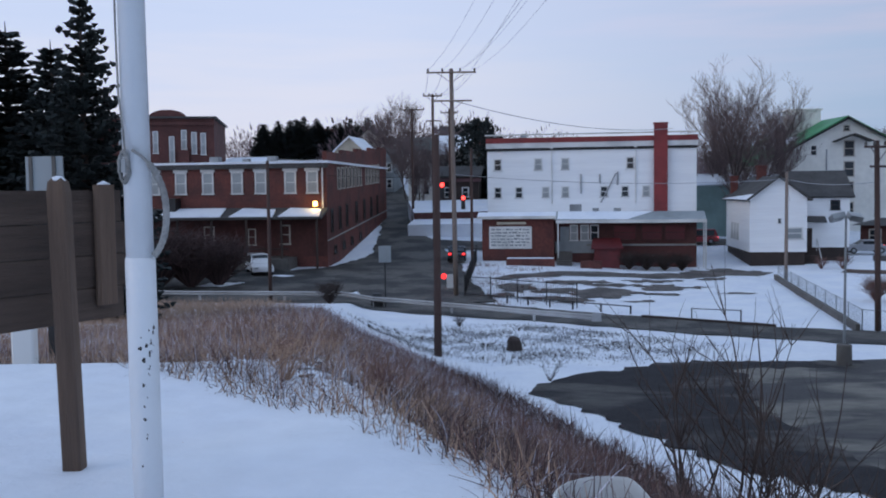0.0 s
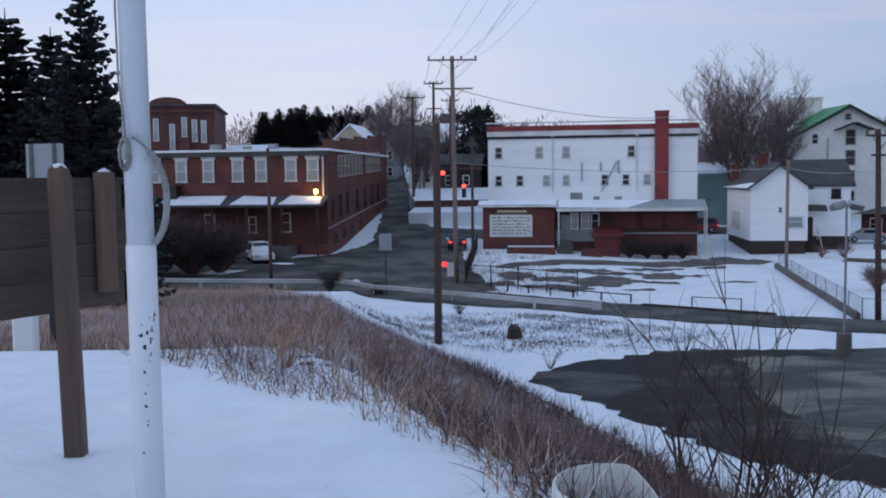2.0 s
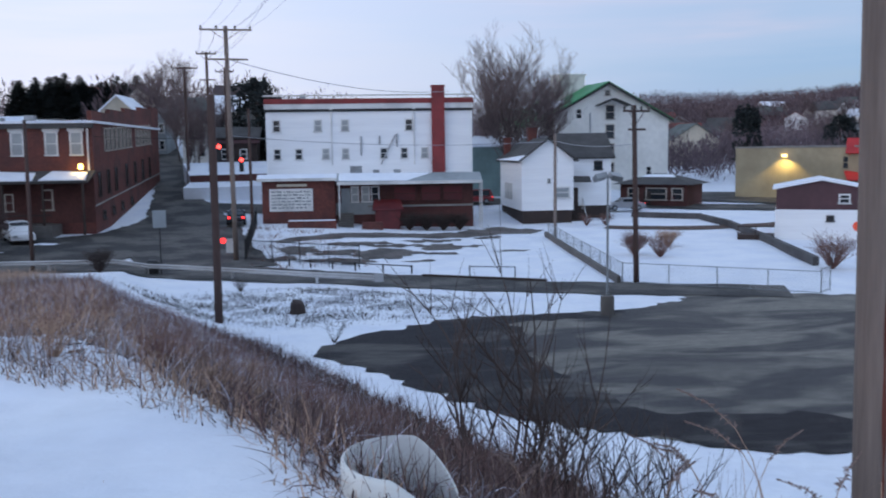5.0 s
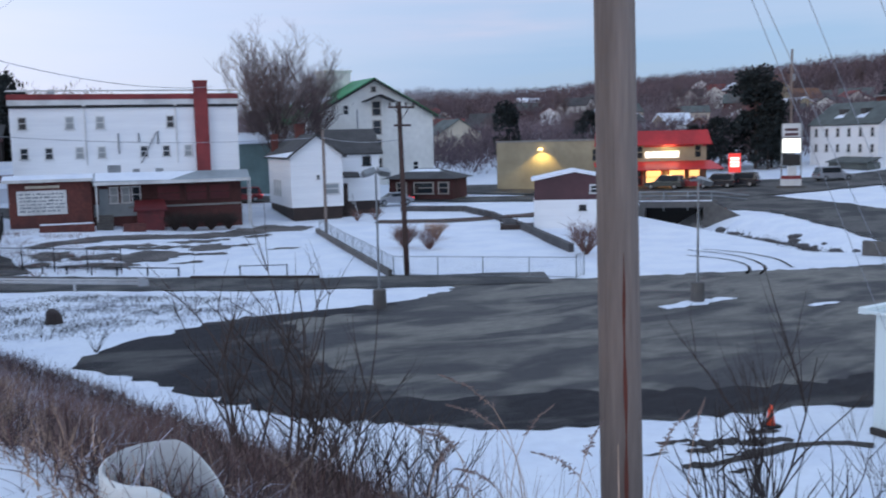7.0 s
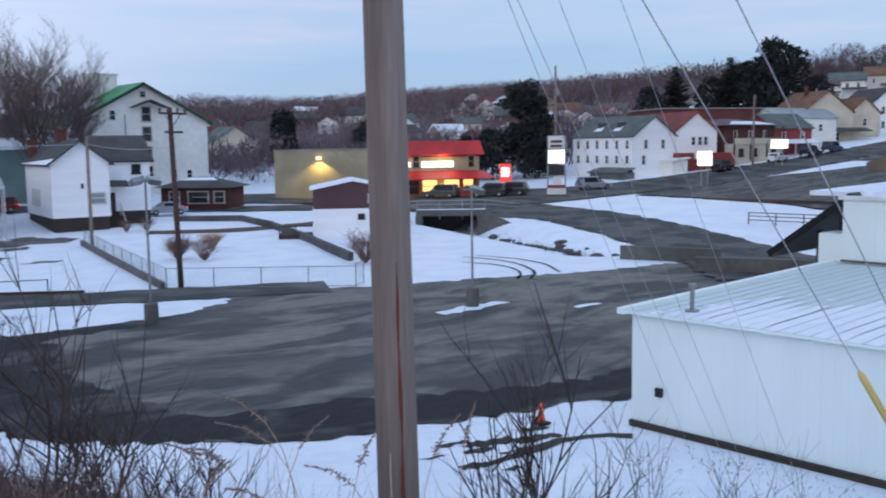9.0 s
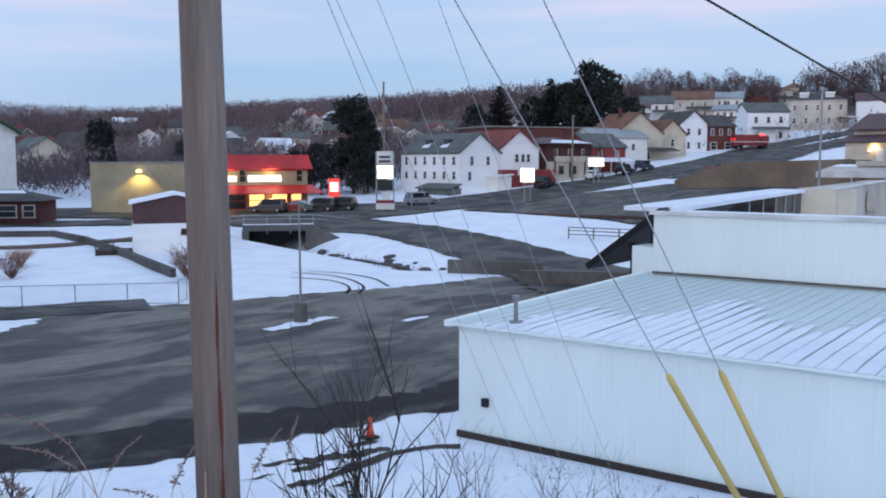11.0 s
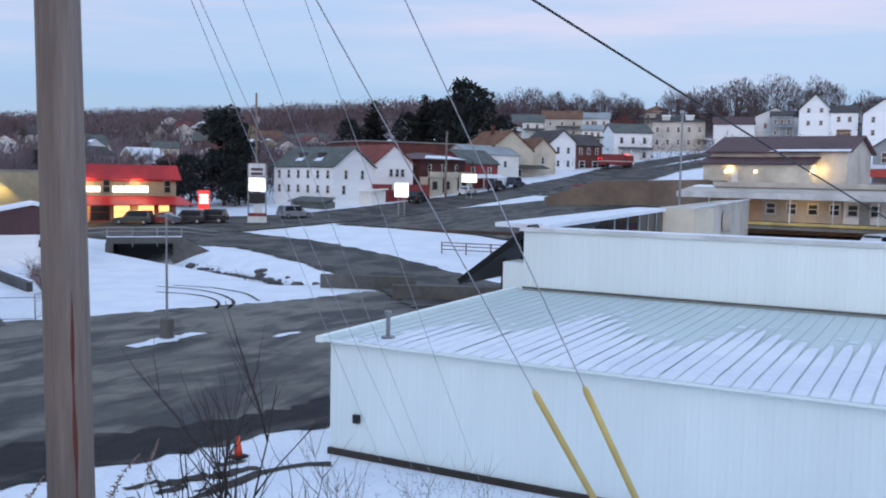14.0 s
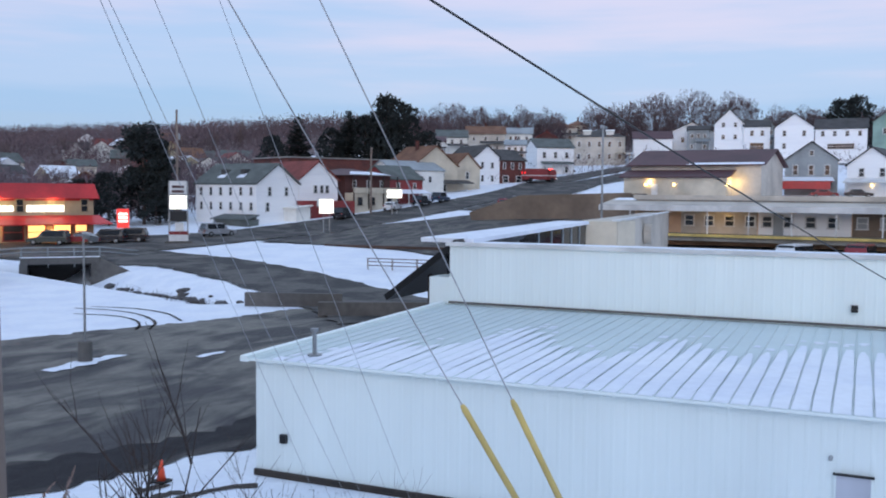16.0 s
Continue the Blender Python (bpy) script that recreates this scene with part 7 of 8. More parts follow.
ft = thing("fire_engine", "red fire engine with flashing roof lights on the street", "fire engine", pose(192.4, 73.6, gz(192.4, 73.6) + 0.15, 0, 0, -45))
part("body", Geo().box(-3.4, -1.2, 0.6, 2.0, 1.2, 2.9, 0.1), REDP, ft)
part("cab", Geo().box(2.05, -1.2, 0.6, 3.9, 1.2, 2.7, 0.15), REDP, ft)
part("windscreen", Geo().box(3.88, -1.0, 1.5, 3.95, 1.0, 2.4), GLASS, ft)
part("stripe", Geo().box(-3.42, -1.22, 1.35, 3.92, 1.22, 1.5), TRIM, ft)
part("light_bar", Geo().box(2.4, -0.9, 2.72, 3.0, 0.9, 2.95), REDL, ft)
for sx in (-2.2, 2.9):
    for sy in (-1.1, 1.1):
        part("wheel", Geo().tube([(0, -0.15, 0), (0, 0.15, 0)], 0.5, 16), RUBBER, ft, at=pose(sx, sy, 0.5))
for sy in (-0.8, 0.8):
    part("head_lamp", Geo().box(3.9, sy - 0.2, 0.8, 3.98, sy + 0.2, 1.0), HEADL, ft)
    part("tail_lamp", Geo().box(-3.46, sy - 0.15, 1.8, -3.4, sy + 0.15, 2.2), TAIL, ft)


# ---- trees ----
def branch_tree(seed, h, spread=0.55, levels=4, r0=None, upright=0.16):
    """Trunk and twigs of a bare broad-leaved tree, as two meshes."""
    rng = random.Random(seed)
    wood, twig = Geo(), Geo()
    r0 = r0 or h * 0.011

    def grow(p, d, L, r, lev):
        k = 4 if lev < 2 else 3
        pts, q = [p], d.copy()
        for i in range(k):
            q = (q + Vector((rng.gauss(0, 0.12), rng.gauss(0, 0.12), rng.gauss(0.05, 0.08)))).normalized()
            pts.append(pts[-1] + q * L / k)
        rs = [max(r * (1 - 0.55 * i / k), 0.006) for i in range(k + 1)]
        (wood if lev < 2 else twig).tube(pts, rs, 6 if lev < 2 else 3, lev < 2)
        if lev >= levels:
            return
        n = {0: 12, 1: 8, 2: 6, 3: 6}.get(lev, 3)
        for i in range(n):
            t = (0.3 if lev == 0 else 0.15) + (0.72 if lev == 0 else 0.85) * (i + rng.random()) / n
            j = min(int(t * k), k - 1)
            b = pts[j].lerp(pts[j + 1], t * k - j)
            a = rng.uniform(0, 6.283)
            side = Vector((math.cos(a), math.sin(a), 0))
            nd = (q * rng.uniform(0.5, 0.9) + side * spread * rng.uniform(0.7, 1.3) + Vector((0, 0, upright))).normalized()
            grow(b, nd, L * rng.uniform(0.42, 0.62), rs[j] * 0.55, lev + 1)
    grow(Vector((0, 0, -0.3)), Vector((0, 0, 1)), h * 0.62, r0, 0)
    return wood, twig


TREES = {}


def bare_tree(x, y, h, kind=0, label="large bare broad-leaved tree with reddish twigs", yaw=0, z=None, category="tree", name="bare_tree", spread=0.62):
    if kind not in TREES:
        w, t = branch_tree(100 + kind, 10, spread, upright=0.3)
        TREES[kind] = (w.mesh("trunk", BARK), t.mesh("crown", TWIG))
    root = thing(name, label, category, pose(x, y, gz(x, y) if z is None else z, 0, 0, yaw) @ Matrix.Diagonal((h / 10, h / 10, h / 10, 1)))
    part("trunk", TREES[kind][0], BARK, root)
    part("crown", TREES[kind][1], TWIG, root)
    return root


def spruce_mesh(seed, h, width):
    rng = random.Random(seed)
    g = Geo()
    n = int(h * 3.8)
    for i in range(n):
        t = i / n
        z = h * (0.06 + 0.94 * t)
        R = width * (1 - t) ** 0.8 * rng.uniform(0.8, 1.1) + 0.12
        m = 11 if t < 0.8 else 7
        for k in range(m):
            a = rng.uniform(0, 6.283)
            L = R * rng.uniform(0.65, 1.15)
            d = Vector((math.cos(a), math.sin(a), 0))
            s = Vector((-d.y, d.x, 0))
            droop = -0.28 * (1 - t) + 0.12 * t
            segs = max(3, int(L / 0.22))
            for q in range(segs):
                u = (q + 0.6) / segs
                c = d * L * u + Vector((0, 0, z + droop * L * u + 0.22 * L * u * u))
                wd = (0.34 * L * (1 - u) + 0.14) * rng.uniform(0.6, 1.3)
                for sd in (-1, 1):
                    tip = c + s * sd * wd * rng.uniform(0.6, 1.0) + d * wd * rng.uniform(0.3, 0.9) + Vector((0, 0, -0.10 * wd + rng.uniform(-0.12, 0.08)))
                    b0 = c - d * 0.11 + Vector((0, 0, rng.uniform(-0.03, 0.05)))
                    b1 = c + d * 0.13 + Vector((0, 0, rng.uniform(-0.03, 0.05)))
                    o = len(g.v)
                    g.v += [tuple(b0), tuple(tip), tuple(b1), tuple(c + Vector((0, 0, -0.16)))]
                    g.f += [(o, o + 1, o + 2), (o, o + 3, o + 1)]
    # leader
    g.tube([(0, 0, h * 0.9), (0, 0, h * 1.02)], [0.05, 0.01], 4)
    return g


def pine_mesh(seed, h, width):
    """A broad rounded conifer: clumps of needle sprays on an uneven, gappy crown."""
    rng = random.Random(seed)
    g = Geo()
    for i in range(95):
        t = rng.random() ** 0.85
        z = h * (0.10 + 0.84 * t)
        R = width * math.sqrt(max(0.02, 1 - (abs(t - 0.30) / 0.74) ** 2.2)) * rng.uniform(0.45, 1.0)
        a = rng.uniform(0, 6.283)
        c = Vector((R * math.cos(a), R * math.sin(a), z))
        rad = h * rng.uniform(0.055, 0.10)
        for k in range(46):
            d = Vector((rng.gauss(0, 1), rng.gauss(0, 1), rng.gauss(0, 0.7))).normalized()
            p = c + Vector((d.x, d.y, d.z * 0.65)) * rad * rng.uniform(0.3, 1)
            e = (d + Vector((0, 0, 0.3))).normalized() * rad * rng.uniform(0.3, 0.6)
            s = e.cross(Vector((rng.gauss(0, 1), rng.gauss(0, 1), rng.gauss(0, 1)))).normalized() * rad * 0.13
            g.add([p - s, p + e * 0.5 + s * 1.4, p + e, p + e * 0.5 - s * 1.4], [(0, 1, 2, 3)])
    return g


CONIF = {}


def spruce(x, y, top, width, kind, label="tall dark spruce with drooping boughs", z=None, name="spruce_tree"):
    if kind not in CONIF:
        CONIF[kind] = ((pine_mesh(350 + kind, 10, 3.0 if kind < 8 else 1.9) if kind > 5 else spruce_mesh(300 + kind, 10, 10 * (0.30, 0.24, 0.20, 0.34)[kind % 4])).mesh("foliage", NEEDLE), Geo().tube([(0, 0, -0.5), (0, 0, 5), (0, 0, 9.6)], [0.2, 0.13, 0.03], 8).mesh("trunk", BARK))
    z0 = gz(x, y) if z is None else z
    s = (top - z0) / 10.2
    root = thing(name, label, "conifer", pose(x, y, z0, 0, 0, x * 37 % 360) @ Matrix.Diagonal((s * width, s * width, s, 1)))
    part("foliage", CONIF[kind][0], NEEDLE, root)
    part("trunk", CONIF[kind][1], BARK, root)


for x, y, top, wd, k in ((-12.5, 33.0, 15.2, 0.86, 0), (-17.4, 38, 15.0, 1.5, 1), (-15.0, 36.5, 14.0, 1.3, 1), (-18.5, 36.5, 13.4, 1.4, 0), (-21, 41, 15, 1.3, 3), (-17.5, 44, 13.5, 1.4, 0), (-16.0, 40, 12.0, 1.3, 3), (-24, 40, 16, 1.4, 0)):
    spruce(x, y, top, wd, k)
rng = random.Random(4)
for i in range(26):
    t = i / 25
    spruce(-35 + 20 * t + rng.uniform(-0.6, 0.6), 188 + rng.uniform(-3, 3), 21.9 + rng.uniform(-1.2, 1.4), 1.55, (0, 3)[i % 2], "dark spruce in a distant hedge row")
for x, y, top, wd, k in ((4.9, 125, 17.9, 1.05, 6), (6.4, 124, 14.5, 1.0, 7), (5.9, 121.5, 11.0, 0.9, 6), (7.2, 119, 9.5, 0.8, 7)):
    spruce(x, y, top, wd, k, "broad dark cedar beside the white building", name="cedar_tree")
for x, y, top in ((267.6, 17.9, 33.6), (267.8, 13.9, 34.4)):
    spruce(x, y, top, 0.9, 6, "dark pine on the hilltop", name="pine_tree")
for x, y, top, wd, k in ((160, 120, 20.0, 0.9, 6), (163, 116, 24.0, 1.2, 0), (168, 111, 22.0, 0.9, 7), (170, 108, 25.6, 1.2, 0), (172, 105, 25.0, 0.8, 7), (174, 101, 29.2, 0.75, 6), (177, 99, 28.0, 0.8, 7), (180, 94, 21.5, 0.9, 6), (176, 104, 26.0, 1.3, 3)):
    spruce(x, y, top, wd, k, "large dark pine above the street roofs", name="pine_tree")
for x, y, top, wd, k in ((107.8, 105.2, 19, 1.0, 8), (109.4, 103.6, 16.0, 1.0, 9), (104.0, 108.6, 11.0, 1.2, 6), (107.6, 102.6, 9.6, 1.3, 7), (111.5, 108, 12, 1.1, 6), (101.5, 111.5, 10.0, 1.2, 7), (98, 134, 13, 1.0, 6), (86, 142, 15.4, 0.9, 8)):
    spruce(x, y, top, wd, k, "dark rounded cedar behind the pylon sign", name="cedar_tree")
for x, y, h, k in ((35.5, 113, 19.5, 1), (38.6, 116.5, 18.5, 2), (41.5, 119, 15.5, 0), (44.0, 123.5, 18.0, 1), (36.5, 122, 19.0, 0), (47, 137.5, 17, 2)):
    bare_tree(x, y, h, k, yaw=x * 61 % 360)
for x, y, h, k in ((-9.0, 165, 12, 1), (-5, 172, 13, 2), (-11, 150, 11, 1), (1, 155, 10, 2), (-2.6, 128, 9.0, 0), (0.5, 135, 9, 1), (-2.9, 119.5, 9.5, 1), (-5.2, 134, 10, 2), (-3.6, 126, 10, 0), (-8.6, 158, 10, 1)):
    bare_tree(x, y, h, k, "bare street tree with frosted twigs", yaw=x * 47 % 360)
rng = random.Random(8)
for i in range(16):
    a, d = rng.uniform(58, 84), rng.uniform(285, 350)
    x, y = d * math.sin(radians(a)), d * math.cos(radians(a))
    bare_tree(x, y, rng.uniform(8, 11), i % 3, "bare hilltop tree with reddish twigs", yaw=rng.uniform(0, 360))
for i in range(34):
    a, d = rng.uniform(24, 52), rng.uniform(170, 420)
    x, y = d * math.sin(radians(a)), d * math.cos(radians(a))
    bare_tree(x, y, rng.uniform(7, 12), i % 3, "bare tree among the far houses", yaw=rng.uniform(0, 360))


def shrub(x, y, h, seed, label, material=BRUSH, n=26, z=None):
    rng = random.Random(seed)
    g = Geo()
    for i in range(n):
        a, e = rng.uniform(0, 6.283), rng.uniform(0.25, 1.0)
        d = Vector((math.cos(a) * e, math.sin(a) * e, rng.uniform(0.7, 1.2))).normalized()
        L = h * rng.uniform(0.55, 1.0)
        p = [Vector((0, 0, -0.05)), d * L * 0.5, d * L + Vector((rng.gauss(0, 0.1), rng.gauss(0, 0.1), 0.05)) * h]
        g.tube(p, [0.016 * h, 0.009 * h, 0.003 * h], 3, False)
        for k in range(5):
            t = rng.uniform(0.35, 1)
            b = p[1].lerp(p[2], t)
            g.tube([b, b + Vector((rng.gauss(0, 0.2), rng.gauss(0, 0.2), rng.uniform(0, 0.3))) * h], [0.006 * h, 0.002 * h], 3, False)
    return single("shrub", g, material, label, "shrub", pose(x, y, gz(x, y) if z is None else z))


shrub(29.9, 64.5, 1.7, 1, "round dark shrub in the garden snow", BRUSH, 150)
shrub(34.4, 68.0, 1.5, 6, "round tan leafless shrub in the garden", STRAW, 120)
shrub(31.0, 62.5, 1.7, 2, "bare rounded garden shrub", BRUSH, 60)
shrub(38.2, 52.6, 2.3, 3, "bare rounded shrub at the wall end", BRUSH, 80)
shrub(35.0, 86.5, 1.2, 4, "small dark shrub by the steps", BRUSH, 60)
shrub(36.8, 86.0, 1.3, 5, "small dark shrub by the steps", BRUSH, 60)
for i, x in enumerate((17.6, 19.2, 20.8, 22.4)):
    shrub(x, 88.4 - (x - 17.6) * 0.15, 1.7, 10 + i, "dense dark shrub against the restaurant wall", DARK, 150)
for i, (x, y, h) in enumerate(((-20.5, 76, 4.6), (-23, 75, 5.0), (-18.5, 77, 4.0), (-25.6, 74, 4.6))):
    shrub(x, y, h, 20 + i, "tall brown leafless thicket before the porch", THORN, 260)
single("dark_bin", Geo().tube([(0, 0, 0), (0, 0, 0.8), (0, 0, 0.95)], [0.42, 0.45, 0.3], 14), BLACK, "dark drum beside the guardrail", "drum", pose(-4.6, 64.6, gz(-4.6, 64.6)))
shrub(-7.6, 62.0, 1.5, 41, "dark round bush beside the guardrail", DARK, 110)
# stand-in for an unidentified dark tyre-like object, shaped as a tapered cylinder
single("tree_stump", Geo().tube([(0, 0, -0.1), (0.02, 0, 0.2), (0, 0.03, 0.5), (0.03, 0, 0.62)], [0.46, 0.38, 0.34, 0.22], 11), DARK, "low dark tyre-like cylinder in the snow", "stump", pose(3.5, 46.6, gz(3.5, 46.6)))
shrub(0.9, 55.0, 0.7, 43, "small dark tuft below the guardrail", DARK, 50)
shrub(4.4, 38.8, 1.0, 44, "dark dead stalk in the snow", DARK, 10)


def sapling(x, y, h, seed, label, stems=3, material=BARK, spread=0.25, z=None, thick=1.0):
    rng = random.Random(seed)
    w, t = Geo(), Geo()

    def go(p, d, L, r, lev):
        pts = [p]
        for i in range(5):
            d = (d + Vector((rng.gauss(0, 0.09), rng.gauss(0, 0.09), 0.05))).normalized()
            pts.append(pts[-1] + d * L / 5)
        (w if lev == 0 else t).tube(pts, [r * (1 - 0.16 * i) for i in range(6)], 5, False)
        if lev < 2:
            for i in range(6 if lev == 0 else 3):
                j = rng.randint(1, 4)
                a = rng.uniform(0, 6.283)
                go(pts[j], (d * 0.9 + Vector((math.cos(a), math.sin(a), 0)) * rng.uniform(0.35, 0.8)).normalized(), L * rng.uniform(0.35, 0.6), r * 0.5, lev + 1)
    for s in range(stems):
        a = rng.uniform(0, 6.283)
        go(Vector((rng.uniform(-0.15, 0.15), rng.uniform(-0.15, 0.15), -0.1)), Vector((math.cos(a) * spread, math.sin(a) * spread, 1)).normalized(), h * rng.uniform(0.7, 1.0), (0.006 + h * 0.0035) * thick, 0)
    root = thing("sapling", label, "sapling", pose(x, y, gz(x, y) if z is None else z))
    part("stem", w, material, root)
    part("crown", t, material, root)


for i, (x, y, top, st) in enumerate(((3.05, 9.6, 7.05, 3), (2.55, 9.7, 6.6, 4), (3.7, 10.2, 6.3, 3), (2.2, 8.8, 5.7, 4), (3.4, 8.4, 5.9, 4), (2.9, 7.6, 5.9, 4), (2.5, 7.2, 5.8, 5), (3.6, 7.4, 5.6, 4), (4.2, 9.2, 5.4, 4), (1.7, 8.6, 5.8, 3))):
    z = gz(x, y)
    sapling(x, y, top - z, 500 + i, "thin dark leafless sapling on the bank", st, thick=1.4)
for i, (x, y, top) in enumerate(((10.0, 9.9, 5.0), (10.35, 9.55, 4.9), (9.6, 9.7, 4.3), (10.6, 9.2, 4.0), (9.8, 9.3, 4.0), (9.9, 9.6, 4.6))):
    sapling(x, y, top - gz(x, y), 540 + i, "dark dead weed stalk on the bank", 2, DARK, 0.05, thick=1.6)
for i, (x, y, top) in enumerate(((12.4, 8.2, 3.4), (13.2, 7.2, 3.0), (14.6, 10.6, 2.6), (16.4, 12.6, 2.4), (15.2, 8.0, 2.6), (11.0, 6.6, 4.0))):
    sapling(x, y, top - gz(x, y), 560 + i, "thin leafless stem at the foot of the bank", 2, BARK, 0.2)


def ridge_tree(x, y, h, wd, seed):
    """A far rounded leafless tree: trunk, limbs, and a crown of fine twigs."""
    r = np.random.RandomState(seed)
    root = thing("ridge_tree", "rounded leafless tree with dense mauve twigs on the ridge", "tree", pose(x, y, gz(x, y) - 0.3))
    tr = Geo().tube([(0, 0, 0), (0.1, 0, h * 0.3), (0, 0.1, h * 0.75)], [0.3, 0.22, 0.08], 7)
    for k in range(9):
        a, e = r.uniform(0, 6.283), r.uniform(0.3, 0.8)
        z0 = h * r.uniform(0.2, 0.5)
        tr.tube([(0, 0, z0), (math.cos(a) * wd * 0.2 * e, math.sin(a) * wd * 0.2 * e, z0 + h * 0.2), (math.cos(a) * wd * 0.4 * e, math.sin(a) * wd * 0.4 * e, h * r.uniform(0.65, 0.9))], [0.14, 0.09, 0.03], 5, False)
    part("trunk", tr, FARW2, root)
    n = 8000
    d = r.normal(0, 1, (n, 3))
    d /= np.linalg.norm(d, axis=1)[:, None]
    bulge = 0.80 + 0.16 * np.sin(d[:, 0] * 4 + seed) * np.sin(d[:, 1] * 5) + 0.1 * np.sin(d[:, 2] * 7 + d[:, 0] * 5 + seed)
    q = d * (bulge * r.uniform(0.2, 1, n) ** 0.45)[:, None]
    P1 = q * [wd * 0.98, wd * 0.98, h * 0.46] + [0, 0, h * 0.54]
    P0 = P1 - (q * [wd / 2, wd / 2, 0] + [0, 0, h * 0.40]) * r.uniform(0.06, 0.20, n)[:, None]
    s = r.normal(0, 1, (n, 3)) * 0.033
    V = np.stack([P0, (P0 + P1) / 2 + s, P1, (P0 + P1) / 2 - s], 1).reshape(-1, 3)
    g = Geo()
    g.v, g.f = V.tolist(), (np.arange(n)[:, None] * 4 + [0, 1, 2, 3]).tolist()
    part("crown", g, FARW2, root)


FARW2 = mat("distant_grey_woods", (0.14, 0.10, 0.108), 0.95, 0.2, 0.05, isl=0.4)
RIDGE = ((244, 120, 19.7, 10.2), (247, 113, 18.0, 7.6), (250, 107, 16.5, 7.1), (253, 101, 17.3, 7.5), (255, 94, 16.4, 6.7), (260, 81, 17.7, 8.1), (262, 74, 18.0, 8.1), (264, 66, 20.4, 9.9), (266, 56, 20.5, 11.5), (268, 45, 19.1, 8.7),
         (270, 33, 14.5, 7.2), (271, 26, 14.2, 7.3), (271, 21, 13.1, 4.6), (272, 14, 13.4, 5.8), (272, 8, 13.4, 6.5), (272, 1, 12.5, 6.3), (241, 127, 16.6, 6.5), (238, 132, 16.7, 6.8), (234, 139, 16.0, 8.1))
for i, (x, y, h, wd) in enumerate(RIDGE):
    ridge_tree(x, y, h, wd, 300 + i)

# ---- dry weeds on the bank ----
def blades(name, label, n, region, length, width, material, seed, lean=0.5, stiff=0.5, keep=None):
    """Many bent stems over a region of the ground, as one mesh."""
    r = np.random.RandomState(seed)
    x0, y0, x1, y1 = region
    X, Y = r.uniform(x0, x1, n), r.uniform(y0, y1, n)
    ok = keep(X, Y, r) if keep else np.ones(n, bool)
    X, Y = X[ok], Y[ok]
    m = len(X)
    Z = ground_z(X, Y)
    L = r.uniform(*length, m) * r.uniform(0.6, 1.0, m)
    a = r.uniform(0, 6.283, m)
    th = np.abs(r.normal(0, lean, m)).clip(0, 1.5)
    curl = r.uniform(0, 1 - stiff, m) * 2.4 * np.sign(r.uniform(-0.2, 1, m))
    turn = r.normal(0, 0.5, m)
    b = r.uniform(0, 6.283, m)
    S = np.stack([np.cos(b), np.sin(b), 0.3 * np.ones(m)], -1) * (width * r.uniform(0.5, 1.4, m))[:, None]
    K = 4
    P = np.stack([X, Y, Z - 0.03], -1)
    V = [P - S, P + S]
    for j in range(1, K + 1):
        q, aa = th + curl * j / K, a + turn * j / K
        P = P + np.stack([np.cos(aa) * np.sin(q), np.sin(aa) * np.sin(q), np.cos(q)], -1) * (L / K)[:, None]
        P[:, 2] = np.maximum(P[:, 2], Z - 0.35)
        s = S * (1 - 0.8 * j / K)
        V += [P - s, P + s]
    V = np.stack(V, 1).reshape(-1, 3)
    o = np.arange(m)[:, None] * (2 * K + 2)
    F = np.concatenate([o + [2 * j, 2 * j + 1, 2 * j + 3, 2 * j + 2] for j in range(K)])
    g = Geo()
    g.v, g.f = V.tolist(), F.tolist()
    return single(name, g, material, label, "dry weeds", kind="stuff")


def clumpy(X, Y, s, off=0.0):
    return np.sin(X * s + off) * np.sin(Y * s * 1.13 + off * 2) + 0.6 * np.sin(X * s * 2.7 + 1 + off) * np.sin(Y * s * 2.3 + off)


def brush_limit(Y):
    """How far down the slope the brush reaches, across the bank."""
    return np.interp(Y, [5, 10, 14, 18, 24, 30, 36, 42, 60], [9, 8.6, 8.2, 7.8, 7.0, 5.4, 2.8, -2.0, -10])


def on_bank(X, Y, r, lo=0.25, s=0.9, thr=-0.3, off=0.0, near=0.95):
    z = ground_z(X, Y)
    front = (Y - 5.0) - np.clip(-X, 0, 4) * 1.12 + np.clip(X, 0, 3) * 4.0
    return (z > lo) & (front > near) & (X < brush_limit(Y) + r.normal(0, 0.5, len(X))) & (clumpy(X, Y, s, off) + r.normal(0, 0.35, len(X)) > thr - 0.3 * (front < near + 0.5))


ok1 = lambda X, Y, r: on_bank(X, Y, r, 0.5, 0.8, -0.7) & (X - hill_edge(Y) < 2.0 + r.normal(0, 1.2, len(X)) + 0.04 * Y) & ((Y < 30) | (X < -5 - 0.2 * (Y - 30) + r.normal(0, 1.0, len(X))))
blades("dry_grass", "tangled dry tan grass on the snowy bank", 150000, (-16, 4, 4, 34), (0.15, 0.5), 0.006, STRAW, 1, 1.45, 0.1, ok1)
ok1b = lambda X, Y, r: on_bank(X, Y, r, 0.5, 0.6, 0.2, 5.0) & (X - hill_edge(Y) < 1.0)
blades("tall_dry_grass", "taller tufts of pale dry grass on the bank", 9000, (-16, 7, 0, 30), (0.3, 0.9), 0.006, STRAW, 12, 0.5, 0.4, ok1b)
blades("dry_grass", "tangled dry tan grass along the far bank", 45000, (-34, 30, 0, 67), (0.35, 0.85), 0.012, STRAW, 2, 0.75, 0.3, ok1)
ok2 = lambda X, Y, r: on_bank(X, Y, r, 0.3, 0.9, -0.5, 2.0) & (X - hill_edge(Y) < 7.5 + r.normal(0, 1, len(X)))
